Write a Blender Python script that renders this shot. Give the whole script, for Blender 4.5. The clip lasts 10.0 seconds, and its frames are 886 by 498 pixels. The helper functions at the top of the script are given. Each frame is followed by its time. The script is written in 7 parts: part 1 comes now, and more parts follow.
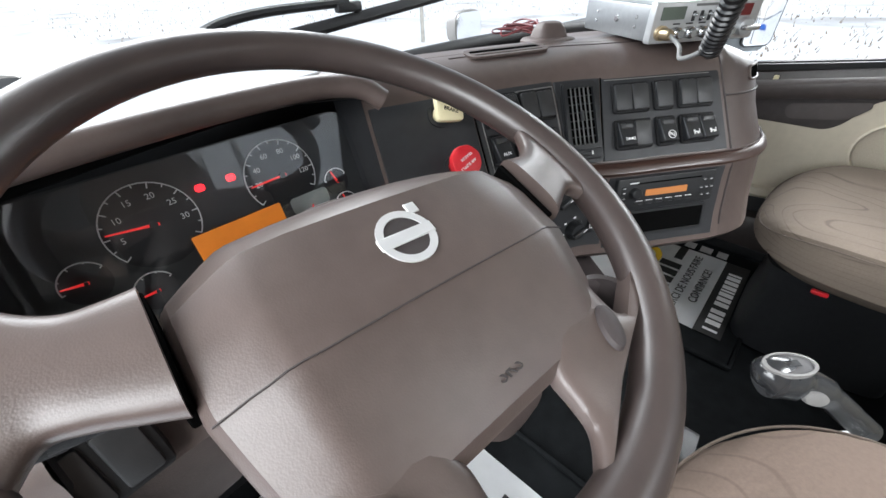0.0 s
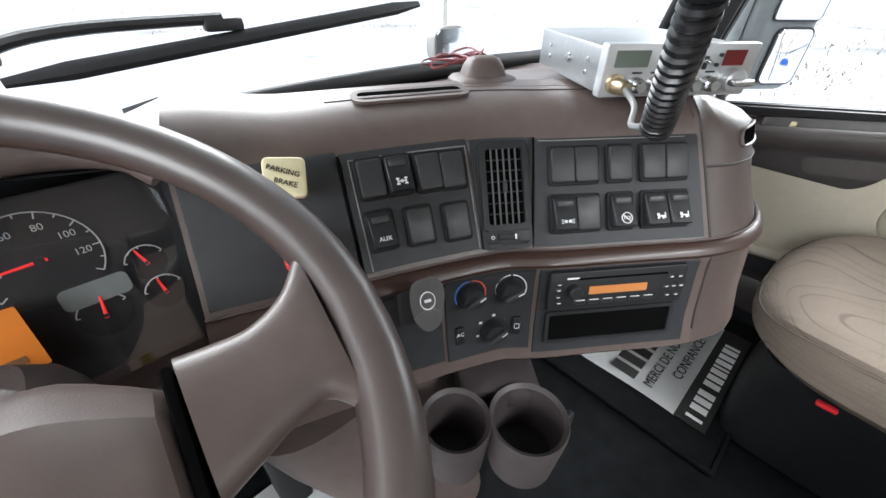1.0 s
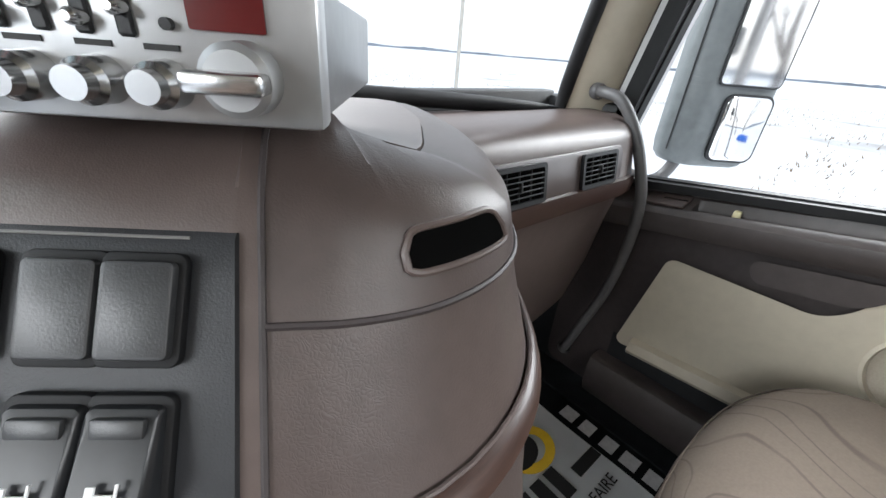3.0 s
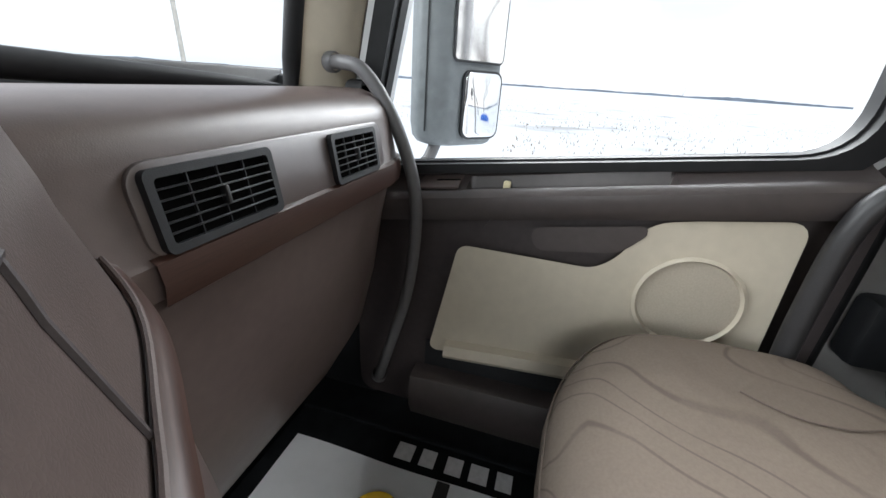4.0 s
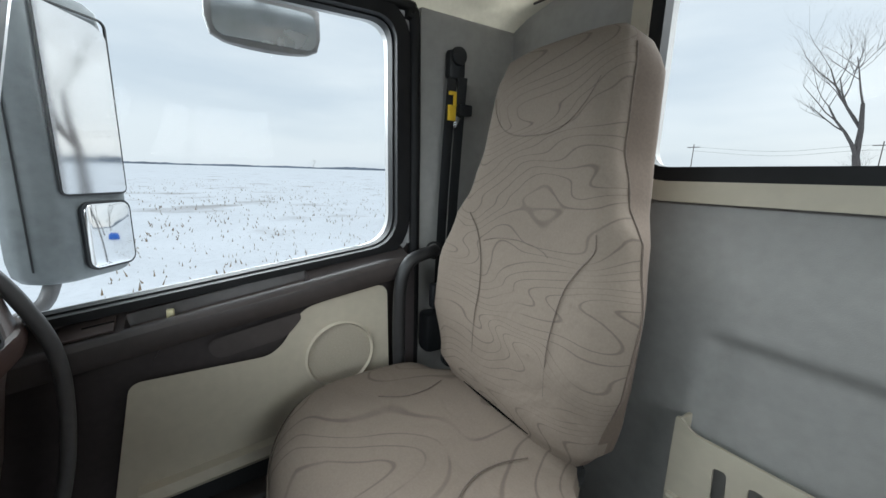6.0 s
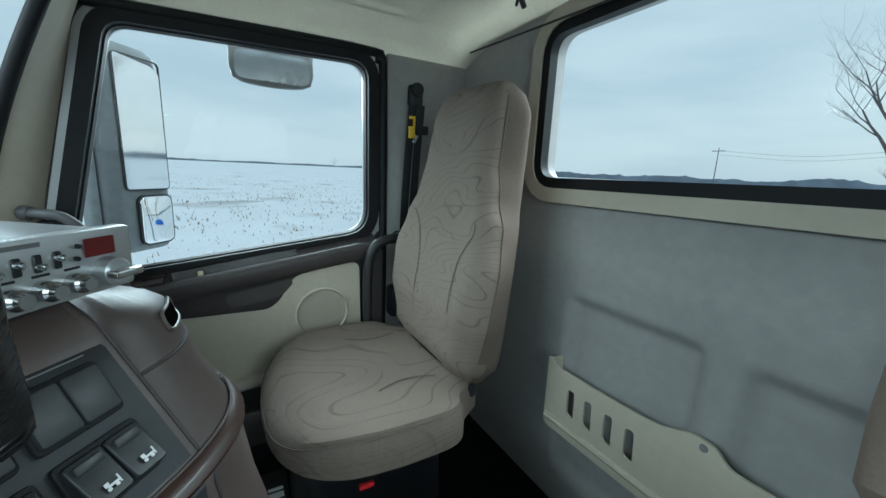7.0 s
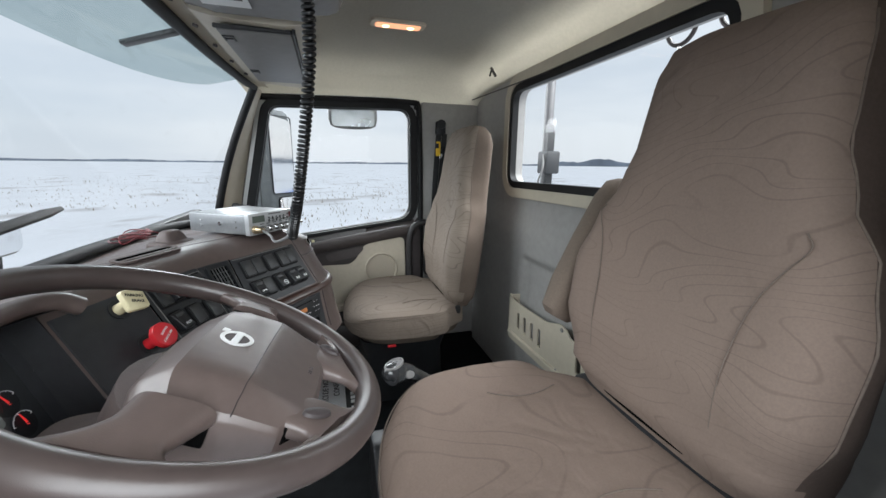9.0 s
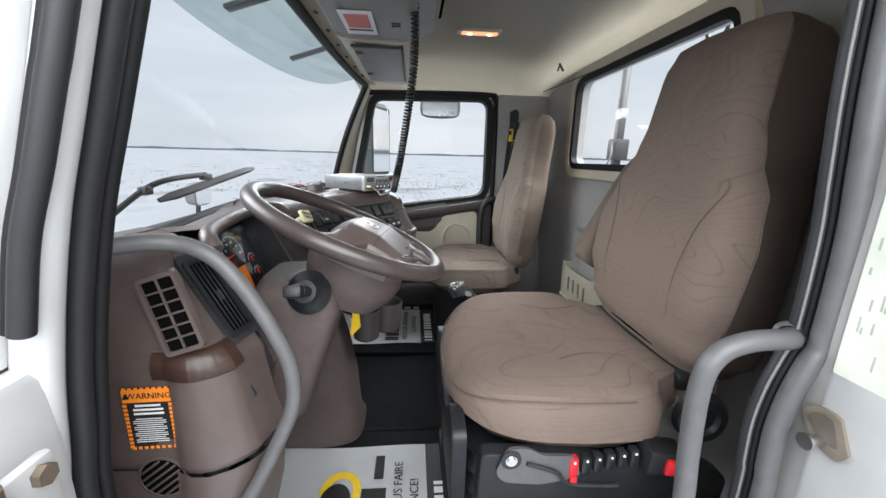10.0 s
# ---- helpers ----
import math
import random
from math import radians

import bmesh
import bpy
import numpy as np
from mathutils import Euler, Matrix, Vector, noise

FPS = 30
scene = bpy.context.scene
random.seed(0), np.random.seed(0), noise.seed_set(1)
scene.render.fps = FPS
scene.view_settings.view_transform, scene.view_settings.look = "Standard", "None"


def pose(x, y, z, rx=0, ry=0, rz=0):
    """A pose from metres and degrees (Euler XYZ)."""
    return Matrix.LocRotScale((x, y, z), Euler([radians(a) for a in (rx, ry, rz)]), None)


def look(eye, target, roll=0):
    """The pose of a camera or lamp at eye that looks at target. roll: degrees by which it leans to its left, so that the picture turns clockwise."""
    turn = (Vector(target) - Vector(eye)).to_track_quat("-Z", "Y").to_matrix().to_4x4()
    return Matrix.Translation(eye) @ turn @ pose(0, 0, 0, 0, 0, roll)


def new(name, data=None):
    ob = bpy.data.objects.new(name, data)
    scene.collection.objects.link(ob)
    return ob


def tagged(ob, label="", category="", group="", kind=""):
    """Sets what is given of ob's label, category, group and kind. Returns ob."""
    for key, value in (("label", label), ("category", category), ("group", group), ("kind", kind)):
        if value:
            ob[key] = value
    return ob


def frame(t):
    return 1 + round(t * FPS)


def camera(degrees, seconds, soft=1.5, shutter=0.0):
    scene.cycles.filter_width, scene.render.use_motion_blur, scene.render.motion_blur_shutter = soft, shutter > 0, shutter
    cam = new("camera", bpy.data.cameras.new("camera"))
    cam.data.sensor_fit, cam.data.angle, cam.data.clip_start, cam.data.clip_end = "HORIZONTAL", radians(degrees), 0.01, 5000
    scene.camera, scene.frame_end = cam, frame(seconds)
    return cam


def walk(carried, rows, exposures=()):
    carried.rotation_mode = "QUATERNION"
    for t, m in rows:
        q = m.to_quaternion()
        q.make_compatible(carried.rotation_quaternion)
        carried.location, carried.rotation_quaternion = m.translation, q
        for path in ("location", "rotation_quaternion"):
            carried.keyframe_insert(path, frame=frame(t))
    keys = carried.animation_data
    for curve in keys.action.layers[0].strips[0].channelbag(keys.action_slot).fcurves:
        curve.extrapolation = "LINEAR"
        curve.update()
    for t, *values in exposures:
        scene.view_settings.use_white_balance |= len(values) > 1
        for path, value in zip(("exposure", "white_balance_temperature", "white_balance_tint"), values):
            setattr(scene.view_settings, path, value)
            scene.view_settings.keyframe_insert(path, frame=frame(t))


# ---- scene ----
cam = camera(98.5, 10.0)
PATH = [
    (0, (-0.659, 0.14, 0.935), (0.497, 1.261, -0.251), -2.1),
    (0.5, (-0.521, 0.148, 0.932), (0.63, 1.26, -0.268), -0.7),
    (1, (-0.397, 0.152, 0.94), (0.729, 1.33, -0.219), 0.7),
    (1.5, (-0.267, 0.13, 0.923), (0.805, 1.406, -0.183), 2.7),
    (2, (-0.161, 0.111, 0.899), (0.879, 1.469, -0.138), 4.5),
    (2.2, (-0.11, 0.103, 0.895), (0.897, 1.482, -0.147), 4.4),
    (3.3, (0.211, 0.11, 0.829), (1.561, 1.314, -0.023), 4.7),
    (3.5, (0.252, 0.125, 0.804), (1.723, 1.191, -0.033), 4.8),
    (4, (0.333, 0.179, 0.788), (2.099, 0.659, -0.018), 3.9),
    (4.5, (0.376, 0.195, 0.777), (2.21, -0.181, 0.073), 4.0),
    (5, (0.371, 0.21, 0.787), (2.055, -0.743, 0.28), 2.3),
    (5.5, (0.277, 0.201, 0.883), (1.925, -0.85, 0.46), 1.4),
    (6.8, (-0.179, 0.157, 0.936), (1.516, -0.837, 0.566), 2.6),
    (7, (-0.255, 0.173, 0.946), (1.449, -0.795, 0.547), 2.6),
    (7.5, (-0.415, 0.17, 0.969), (1.331, -0.7, 0.527), 2.4),
    (8, (-0.576, 0.172, 1.0), (1.214, -0.598, 0.548), 1.2),
    (8.5, (-0.774, 0.162, 1.046), (1.053, -0.524, 0.609), 0.5),
    (9, (-1.003, 0.169, 1.013), (0.867, -0.392, 0.579), 0.6),
    (9.5, (-1.209, 0.174, 0.981), (0.704, -0.177, 0.513), 0.9),
    (10, (-1.373, 0.188, 0.964), (0.563, 0.03, 0.487), 1.5),
]
EXPOSURES = [(0.0, 1.02, 6500, 10), (1.0, 1.22, 6500, 10), (2.0, 1.28, 6500, 10), (3.5, 1.04, 6500, 10), (5.0, 0.94, 6500, 10), (5.5, 0.70, 6500, 10), (7.0, 0.12, 5560, -9), (8.0, 0.10, 5560, -9), (9.0, 0.40, 6400, 9), (10.0, 0.42, 6500, 10)]
walk(cam, [(t, look(eye, target, roll)) for t, eye, target, roll in PATH], EXPOSURES)

# ---------------------------------------------------------------- world and light
world = bpy.data.worlds.new("overcast")
scene.world = world
world.use_nodes = True
wn, wl = world.node_tree.nodes, world.node_tree.links
sky = wn.new("ShaderNodeTexSky")
sky.sky_type, sky.sun_disc = "NISHITA", False
sky.sun_elevation, sky.sun_rotation = radians(28), radians(200)
sky.air_density, sky.dust_density = 1.0, 3.0
wtc = wn.new("ShaderNodeTexCoord")
wmap = wn.new("ShaderNodeMapping")
wmap.inputs["Scale"].default_value = (1.0, 1.0, 5.0)
wno = wn.new("ShaderNodeTexNoise")
wno.inputs["Scale"].default_value, wno.inputs["Detail"].default_value = 1.7, 5.0
wramp = wn.new("ShaderNodeValToRGB")
wramp.color_ramp.elements[0].position, wramp.color_ramp.elements[0].color = 0.36, (6.9, 7.7, 8.6, 1)
wramp.color_ramp.elements[1].position, wramp.color_ramp.elements[1].color = 0.62, (8.5, 9.1, 9.7, 1)
wmix = wn.new("ShaderNodeMixRGB")
wmix.inputs["Fac"].default_value = 0.88
wl.new(wtc.outputs["Generated"], wmap.inputs["Vector"])
wl.new(wmap.outputs["Vector"], wno.inputs["Vector"])
wl.new(wno.outputs["Fac"], wramp.inputs["Fac"])
wl.new(sky.outputs["Color"], wmix.inputs["Color1"])
wl.new(wramp.outputs["Color"], wmix.inputs["Color2"])
wl.new(wmix.outputs["Color"], wn["Background"].inputs["Color"])
wn["Background"].inputs["Strength"].default_value = 0.076

sun = new("sun", bpy.data.lights.new("sun", "SUN"))
sun.data.energy, sun.data.angle, sun.data.color = 0.6, radians(25), (1.0, 0.97, 0.93)
sun.matrix_world = look((-6, -9, 8), (0, 0, 0))


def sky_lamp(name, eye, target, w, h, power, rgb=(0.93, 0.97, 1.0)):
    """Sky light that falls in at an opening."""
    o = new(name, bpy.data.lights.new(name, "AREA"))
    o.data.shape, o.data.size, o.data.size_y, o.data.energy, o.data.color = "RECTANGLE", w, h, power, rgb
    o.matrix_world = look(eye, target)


sky_lamp("sky_at_driver_door", (-2.4, 0.1, 1.8), (0, 0.1, 0.55), 2.4, 1.8, 92)
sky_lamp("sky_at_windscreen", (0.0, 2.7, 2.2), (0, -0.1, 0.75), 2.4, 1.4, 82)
sky_lamp("sky_at_passenger_window", (2.7, 0.2, 1.9), (0.2, 0.0, 0.8), 1.8, 1.3, 72)
sky_lamp("sky_at_rear_window", (0.1, -1.9, 2.6), (0.1, 0.0, 0.6), 1.8, 1.2, 140)


# ---------------------------------------------------------------- materials
def mat(name, rgb, rough=0.6, metal=0.0, var=0.12, scale=30.0, bump=0.0, bscale=400.0, coat=0.0, rgb2=None, voronoi=False, spec=0.5, mscale=4.0):
    """A surface with broad variation, fine grain and relief."""
    m = bpy.data.materials.new(name)
    m.use_nodes = True
    n, l = m.node_tree.nodes, m.node_tree.links
    b = n["Principled BSDF"]
    b.inputs["Metallic"].default_value = metal
    b.inputs["Coat Weight"].default_value = coat
    b.inputs["Specular IOR Level"].default_value = spec
    tc = n.new("ShaderNodeTexCoord")
    big, fine = n.new("ShaderNodeTexNoise"), n.new("ShaderNodeTexNoise")
    big.inputs["Scale"].default_value, big.inputs["Detail"].default_value = mscale, 6
    fine.inputs["Scale"].default_value, fine.inputs["Detail"].default_value = scale, 8
    l.new(tc.outputs["Object"], big.inputs["Vector"])
    l.new(tc.outputs["Object"], fine.inputs["Vector"])
    add = n.new("ShaderNodeMath")
    add.operation = "ADD"
    l.new(big.outputs["Fac"], add.inputs[0])
    l.new(fine.outputs["Fac"], add.inputs[1])
    ramp = n.new("ShaderNodeValToRGB")
    second = rgb2 or tuple(c * (1 - var) for c in rgb)
    ramp.color_ramp.elements[0].position, ramp.color_ramp.elements[1].position = 0.36, 0.64
    ramp.color_ramp.elements[0].color = (*second, 1)
    ramp.color_ramp.elements[1].color = (*[min(1, c * (1 + var * 0.6)) for c in rgb], 1)
    half = n.new("ShaderNodeMath")
    half.operation = "MULTIPLY"
    half.inputs[1].default_value = 0.5
    l.new(add.outputs[0], half.inputs[0])
    l.new(half.outputs[0], ramp.inputs["Fac"])
    l.new(ramp.outputs["Color"], b.inputs["Base Color"])
    rr = n.new("ShaderNodeMapRange")
    rr.inputs["To Min"].default_value, rr.inputs["To Max"].default_value = max(0, rough - 0.1), min(1, rough + 0.1)
    l.new(big.outputs["Fac"], rr.inputs["Value"])
    l.new(rr.outputs["Result"], b.inputs["Roughness"])
    if bump:
        bp = n.new("ShaderNodeBump")
        bp.inputs["Strength"].default_value, bp.inputs["Distance"].default_value = bump, 0.001
        if voronoi:
            src = n.new("ShaderNodeTexVoronoi")
            src.feature = "DISTANCE_TO_EDGE" if voronoi == "creased" else "SMOOTH_F1"
            src.inputs["Scale"].default_value = bscale
            l.new(tc.outputs["Object"], src.inputs["Vector"])
            height = src.outputs["Distance"]
            if voronoi == "creased":
                # creases wander, and each pad between them is domed
                warp, shift, dome = n.new("ShaderNodeTexNoise"), n.new("ShaderNodeMixRGB"), n.new("ShaderNodeMath")
                warp.inputs["Scale"].default_value = 90
                shift.blend_type, shift.inputs["Fac"].default_value = "ADD", 0.012
                l.new(tc.outputs["Object"], warp.inputs["Vector"])
                l.new(tc.outputs["Object"], shift.inputs["Color1"])
                l.new(warp.outputs["Color"], shift.inputs["Color2"])
                l.new(shift.outputs["Color"], src.inputs["Vector"])
                dome.operation, dome.inputs[1].default_value = "POWER", 0.5
                l.new(height, dome.inputs[0])
                height = dome.outputs[0]
            l.new(height, bp.inputs["Height"])
        else:
            src = n.new("ShaderNodeTexNoise")
            src.inputs["Scale"].default_value, src.inputs["Detail"].default_value = bscale, 4
            l.new(tc.outputs["Object"], src.inputs["Vector"])
            l.new(src.outputs["Fac"], bp.inputs["Height"])
        l.new(bp.outputs["Normal"], b.inputs["Normal"])
    return m


def glow(name, rgb, strength):
    m = bpy.data.materials.new(name)
    m.use_nodes = True
    b = m.node_tree.nodes["Principled BSDF"]
    b.inputs["Base Color"].default_value = (*rgb, 1)
    b.inputs["Emission Color"].default_value = (*rgb, 1)
    b.inputs["Emission Strength"].default_value = strength
    return m


def glass(name, tint=(1, 1, 1), gloss=0.05):
    m = bpy.data.materials.new(name)
    m.use_nodes = True
    n, l = m.node_tree.nodes, m.node_tree.links
    out = n["Material Output"]
    n.remove(n["Principled BSDF"])
    tr, gl, mx, fr, pw, sc = (n.new("ShaderNode" + k) for k in ("BsdfTransparent", "BsdfGlossy", "MixShader", "LayerWeight", "Math", "MapRange"))
    tr.inputs["Color"].default_value = (*tint, 1)
    gl.inputs["Roughness"].default_value = 0.02
    pw.operation = "POWER"
    pw.inputs[1].default_value = 4.0
    fr.inputs["Blend"].default_value = 0.5
    sc.inputs["To Min"].default_value, sc.inputs["To Max"].default_value = gloss * 0.06, 0.35
    l.new(fr.outputs["Facing"], pw.inputs[0])
    l.new(pw.outputs[0], sc.inputs["Value"])
    l.new(sc.outputs["Result"], mx.inputs[0])
    l.new(tr.outputs[0], mx.inputs[1])
    l.new(gl.outputs[0], mx.inputs[2])
    l.new(mx.outputs[0], out.inputs["Surface"])
    return m


def fabric(name, rgb, line, mark=0.5):
    """Woven seat cover with thin wandering contour lines."""
    m = mat(name, rgb, 0.92, 0, 0.10, 260, 0.35, 900, spec=0.2)
    n, l = m.node_tree.nodes, m.node_tree.links
    b = n["Principled BSDF"]
    base = b.inputs["Base Color"].links[0].from_socket
    tc = n.new("ShaderNodeTexCoord")
    mp = n.new("ShaderNodeMapping")
    mp.inputs["Scale"].default_value = (0.75, 0.42, 2.0)
    mp.inputs["Rotation"].default_value = (0, radians(9), radians(8))
    field = n.new("ShaderNodeTexNoise")
    for key, val in (("Scale", 5.2), ("Detail", 0.8), ("Roughness", 0.4), ("Distortion", 0.25)):
        field.inputs[key].default_value = val
    l.new(tc.outputs["Object"], mp.inputs["Vector"])
    l.new(mp.outputs["Vector"], field.inputs["Vector"])
    levels, fract, centre, dist = (n.new("ShaderNodeMath") for _ in range(4))
    levels.operation, levels.inputs[1].default_value = "MULTIPLY", 11.5
    fract.operation = "FRACT"
    centre.operation, centre.inputs[1].default_value = "SUBTRACT", 0.5
    dist.operation = "ABSOLUTE"
    ramp_x, ramp_z, both, total = (n.new("ShaderNodeMath") for _ in range(4))
    sep = n.new("ShaderNodeSeparateXYZ")
    l.new(tc.outputs["Object"], sep.inputs[0])
    ramp_x.operation = ramp_z.operation = "MULTIPLY"
    ramp_x.inputs[1].default_value, ramp_z.inputs[1].default_value = 1.0, 3.5
    l.new(sep.outputs["X"], ramp_x.inputs[0])
    l.new(sep.outputs["Z"], ramp_z.inputs[0])
    l.new(ramp_x.outputs[0], both.inputs[0])
    l.new(ramp_z.outputs[0], both.inputs[1])
    l.new(both.outputs[0], total.inputs[0])
    l.new(field.outputs["Fac"], total.inputs[1])
    for source, step in ((total.outputs[0], levels), (levels.outputs[0], fract), (fract.outputs[0], centre), (centre.outputs[0], dist)):
        l.new(source, step.inputs[0])
    r = n.new("ShaderNodeValToRGB")
    e = r.color_ramp.elements
    e[0].position, e[0].color = 0.024, (mark, mark, mark, 1)
    e[1].position, e[1].color = 0.072, (0, 0, 0, 1)
    l.new(dist.outputs[0], r.inputs["Fac"])
    # the lines fade in and out
    no2 = n.new("ShaderNodeTexNoise")
    no2.inputs["Scale"].default_value = 7.0
    l.new(tc.outputs["Object"], no2.inputs["Vector"])
    mr = n.new("ShaderNodeMapRange")
    mr.inputs["From Min"].default_value, mr.inputs["From Max"].default_value = 0.30, 0.50
    l.new(no2.outputs["Fac"], mr.inputs["Value"])
    mu = n.new("ShaderNodeMath")
    mu.operation = "MULTIPLY"
    l.new(r.outputs["Color"], mu.inputs[0])
    l.new(mr.outputs["Result"], mu.inputs[1])
    mix = n.new("ShaderNodeMixRGB")
    l.new(mu.outputs[0], mix.inputs["Fac"])
    l.new(base, mix.inputs["Color1"])
    mix.inputs["Color2"].default_value = (*line, 1)
    l.new(mix.outputs["Color"], b.inputs["Base Color"])
    # soft creases of a loose cover
    cr = n.new("ShaderNodeTexNoise")
    for key, val in (("Scale", 9.0), ("Detail", 2.5), ("Distortion", 1.2)):
        cr.inputs[key].default_value = val
    l.new(tc.outputs["Object"], cr.inputs["Vector"])
    b2 = n.new("ShaderNodeBump")
    b2.inputs["Strength"].default_value, b2.inputs["Distance"].default_value = 0.5, 0.012
    l.new(cr.outputs["Fac"], b2.inputs["Height"])
    l.new(b.inputs["Normal"].links[0].from_socket, b2.inputs["Normal"])
    l.new(b2.outputs["Normal"], b.inputs["Normal"])
    return m


def wood(name, a, c):
    m = mat(name, a, 0.42, 0, 0.2, 40, coat=0.12, rgb2=c, spec=0.4)
    n, l = m.node_tree.nodes, m.node_tree.links
    tc, mp = n.new("ShaderNodeTexCoord"), n.new("ShaderNodeMapping")
    mp.inputs["Scale"].default_value = (3, 3, 160)
    l.new(tc.outputs["Object"], mp.inputs["Vector"])
    for t in [t for t in n if t.bl_idname == "ShaderNodeTexNoise"]:
        l.new(mp.outputs["Vector"], t.inputs["Vector"])
    return m


LEATHER = mat("brown_wrinkled_vinyl", (0.076, 0.057, 0.052), 0.36, 0, 0.14, 60, 0.16, 420, voronoi="creased", spec=0.5)
BROWN = mat("brown_vinyl", (0.100, 0.075, 0.068), 0.35, 0, 0.14, 60, 0.09, 1100, voronoi=True, spec=0.5)
RIMM = mat("dark_brown_wheel_vinyl", (0.058, 0.044, 0.041), 0.34, 0, 0.16, 40, 0.08, 900, spec=0.55)
BROWN_SOFT = mat("brown_soft_plastic", (0.090, 0.068, 0.063), 0.55, 0, 0.16, 50, 0.3, 500, spec=0.35)
DKBROWN = mat("dark_brown_plastic", (0.043, 0.034, 0.034), 0.55, 0, 0.2, 60, 0.3, 500)
BLACK = mat("black_plastic", (0.012, 0.013, 0.015), 0.5, 0, 0.3, 60, 0.25, 700)
PANEL = mat("charcoal_panel", (0.030, 0.031, 0.034), 0.45, 0, 0.2, 50, 0.25, 900, spec=0.35)
SWITCH = mat("black_switch_rubber", (0.018, 0.019, 0.021), 0.34, 0, 0.3, 80)
SWITCH2 = mat("grey_switch_blank", (0.030, 0.031, 0.033), 0.40, 0, 0.2, 80, 0.15, 900, spec=0.6)
SEALM = mat("charcoal_seal_rubber", (0.015, 0.015, 0.016), 0.55, 0, 0.2, 40)
RUBBER = mat("black_rubber", (0.009, 0.009, 0.010), 0.6, 0, 0.3, 40, spec=0.3)
# flat black for dark joints and for the shade painted inside openings
GAPSHADE = mat("gap_and_cavity_shade", (0.004, 0.004, 0.004), 0.9, spec=0.0)
FLOORM = mat("black_rubber_floor", (0.008, 0.009, 0.010), 0.75, 0, 0.5, 25, 0.5, 240, spec=0.08)
CREAM = mat("cream_plastic", (0.50, 0.45, 0.36), 0.5, 0, 0.07, 40, 0.3, 500)
CREAM2 = mat("pale_headliner", (0.47, 0.445, 0.39), 0.85, 0, 0.07, 90, 0.3, 700)
GREYW = mat("grey_wall_vinyl", (0.315, 0.306, 0.295), 0.6, 0, 0.10, 40, 0.4, 600)
GREYC = mat("grey_console_plastic", (0.20, 0.195, 0.19), 0.5, 0, 0.1, 50, 0.3, 500)
TUBE = mat("grey_handle_plastic", (0.10, 0.098, 0.10), 0.45, 0, 0.15, 50, 0.25, 600)
DTUBE = mat("dark_handle_plastic", (0.022, 0.021, 0.022), 0.5, 0, 0.2, 50, 0.25, 600)
WHITE = mat("white_paint", (0.50, 0.50, 0.50), 0.38, 0, 0.10, 14, coat=0.3)
ALU = mat("silver_paint", (0.50, 0.51, 0.52), 0.35, 0.6, 0.08, 80)
STEEL = mat("polished_steel", (0.62, 0.62, 0.62), 0.22, 1.0, 0.1, 60)
FABRIC = fabric("beige_patterned_fabric", (0.200, 0.163, 0.133), (0.090, 0.072, 0.058), 0.56)
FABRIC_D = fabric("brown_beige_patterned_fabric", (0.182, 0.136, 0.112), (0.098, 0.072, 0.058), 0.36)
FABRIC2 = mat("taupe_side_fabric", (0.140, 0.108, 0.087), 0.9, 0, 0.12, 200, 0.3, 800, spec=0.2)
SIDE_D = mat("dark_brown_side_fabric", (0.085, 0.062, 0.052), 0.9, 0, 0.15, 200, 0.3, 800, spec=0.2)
PIPING = mat("dark_piping", (0.125, 0.096, 0.078), 0.8, 0, 0.2, 200)
WOODTRIM = wood("burl_wood_trim", (0.046, 0.022, 0.016), (0.026, 0.013, 0.010))
PAPER = mat("white_paper", (0.80, 0.81, 0.82), 0.55, 0, 0.05, 20)
BLACKINK = mat("black_ink", (0.012, 0.012, 0.012), 0.6, 0, 0.2, 60)
WHITEINK = mat("white_ink", (0.75, 0.75, 0.75), 0.6, 0, 0.08, 60)
YELLOW = mat("yellow_plastic", (0.80, 0.52, 0.03), 0.5, 0, 0.1, 50)
ORANGE = mat("orange_card", (0.85, 0.24, 0.02), 0.6, 0, 0.08, 50)
RED = mat("red_plastic", (0.62, 0.02, 0.03), 0.4, 0, 0.12, 50)
IVORY = mat("ivory_plastic", (0.74, 0.66, 0.42), 0.45, 0, 0.08, 50)
MIRRORM = mat("mirror_silver", (0.86, 0.87, 0.88), 0.03, 1.0, 0.0)
GLASS = glass("clear_glass")
LENS = glass("gauge_lens", (0.95, 0.96, 0.97), 0.9)
VISORM = glass("tinted_visor", (0.52, 0.60, 0.60), 0.06)
REDGLOW = glow("red_lit_symbol", (0.9, 0.02, 0.03), 1.5)
NEEDLE = glow("red_needle", (0.75, 0.03, 0.03), 0.35)
LAMPGLOW = glow("warm_lamp_glow", (1.0, 0.45, 0.24), 0.75)
BULBGLOW = glow("bright_bulb_glow", (1.0, 0.72, 0.40), 2.2)
LCD = glow("amber_display", (0.45, 0.17, 0.05), 0.08)


# ---------------------------------------------------------------- builders
def mesh_of(bm, name, material, smooth=38):
    bmesh.ops.recalc_face_normals(bm, faces=bm.faces)
    lim = radians(smooth)
    for f in bm.faces:
        f.smooth = smooth > 0
    for e in bm.edges:
        if len(e.link_faces) == 2 and e.calc_face_angle(0) > lim:
            e.smooth = False
    me = bpy.data.meshes.new(name)
    bm.to_mesh(me)
    bm.free()
    me.materials.append(material)
    return me


def part(name, bm, material, parent=None, label="", m=None, smooth=38):
    """One mesh object under a thing or a part; m is its pose in its parent."""
    ob = new(name, mesh_of(bm, name, material, smooth))
    if parent is not None:
        ob.parent = parent
    if m is not None:
        ob.matrix_basis = m
    if label:
        ob["label"] = label
    return ob


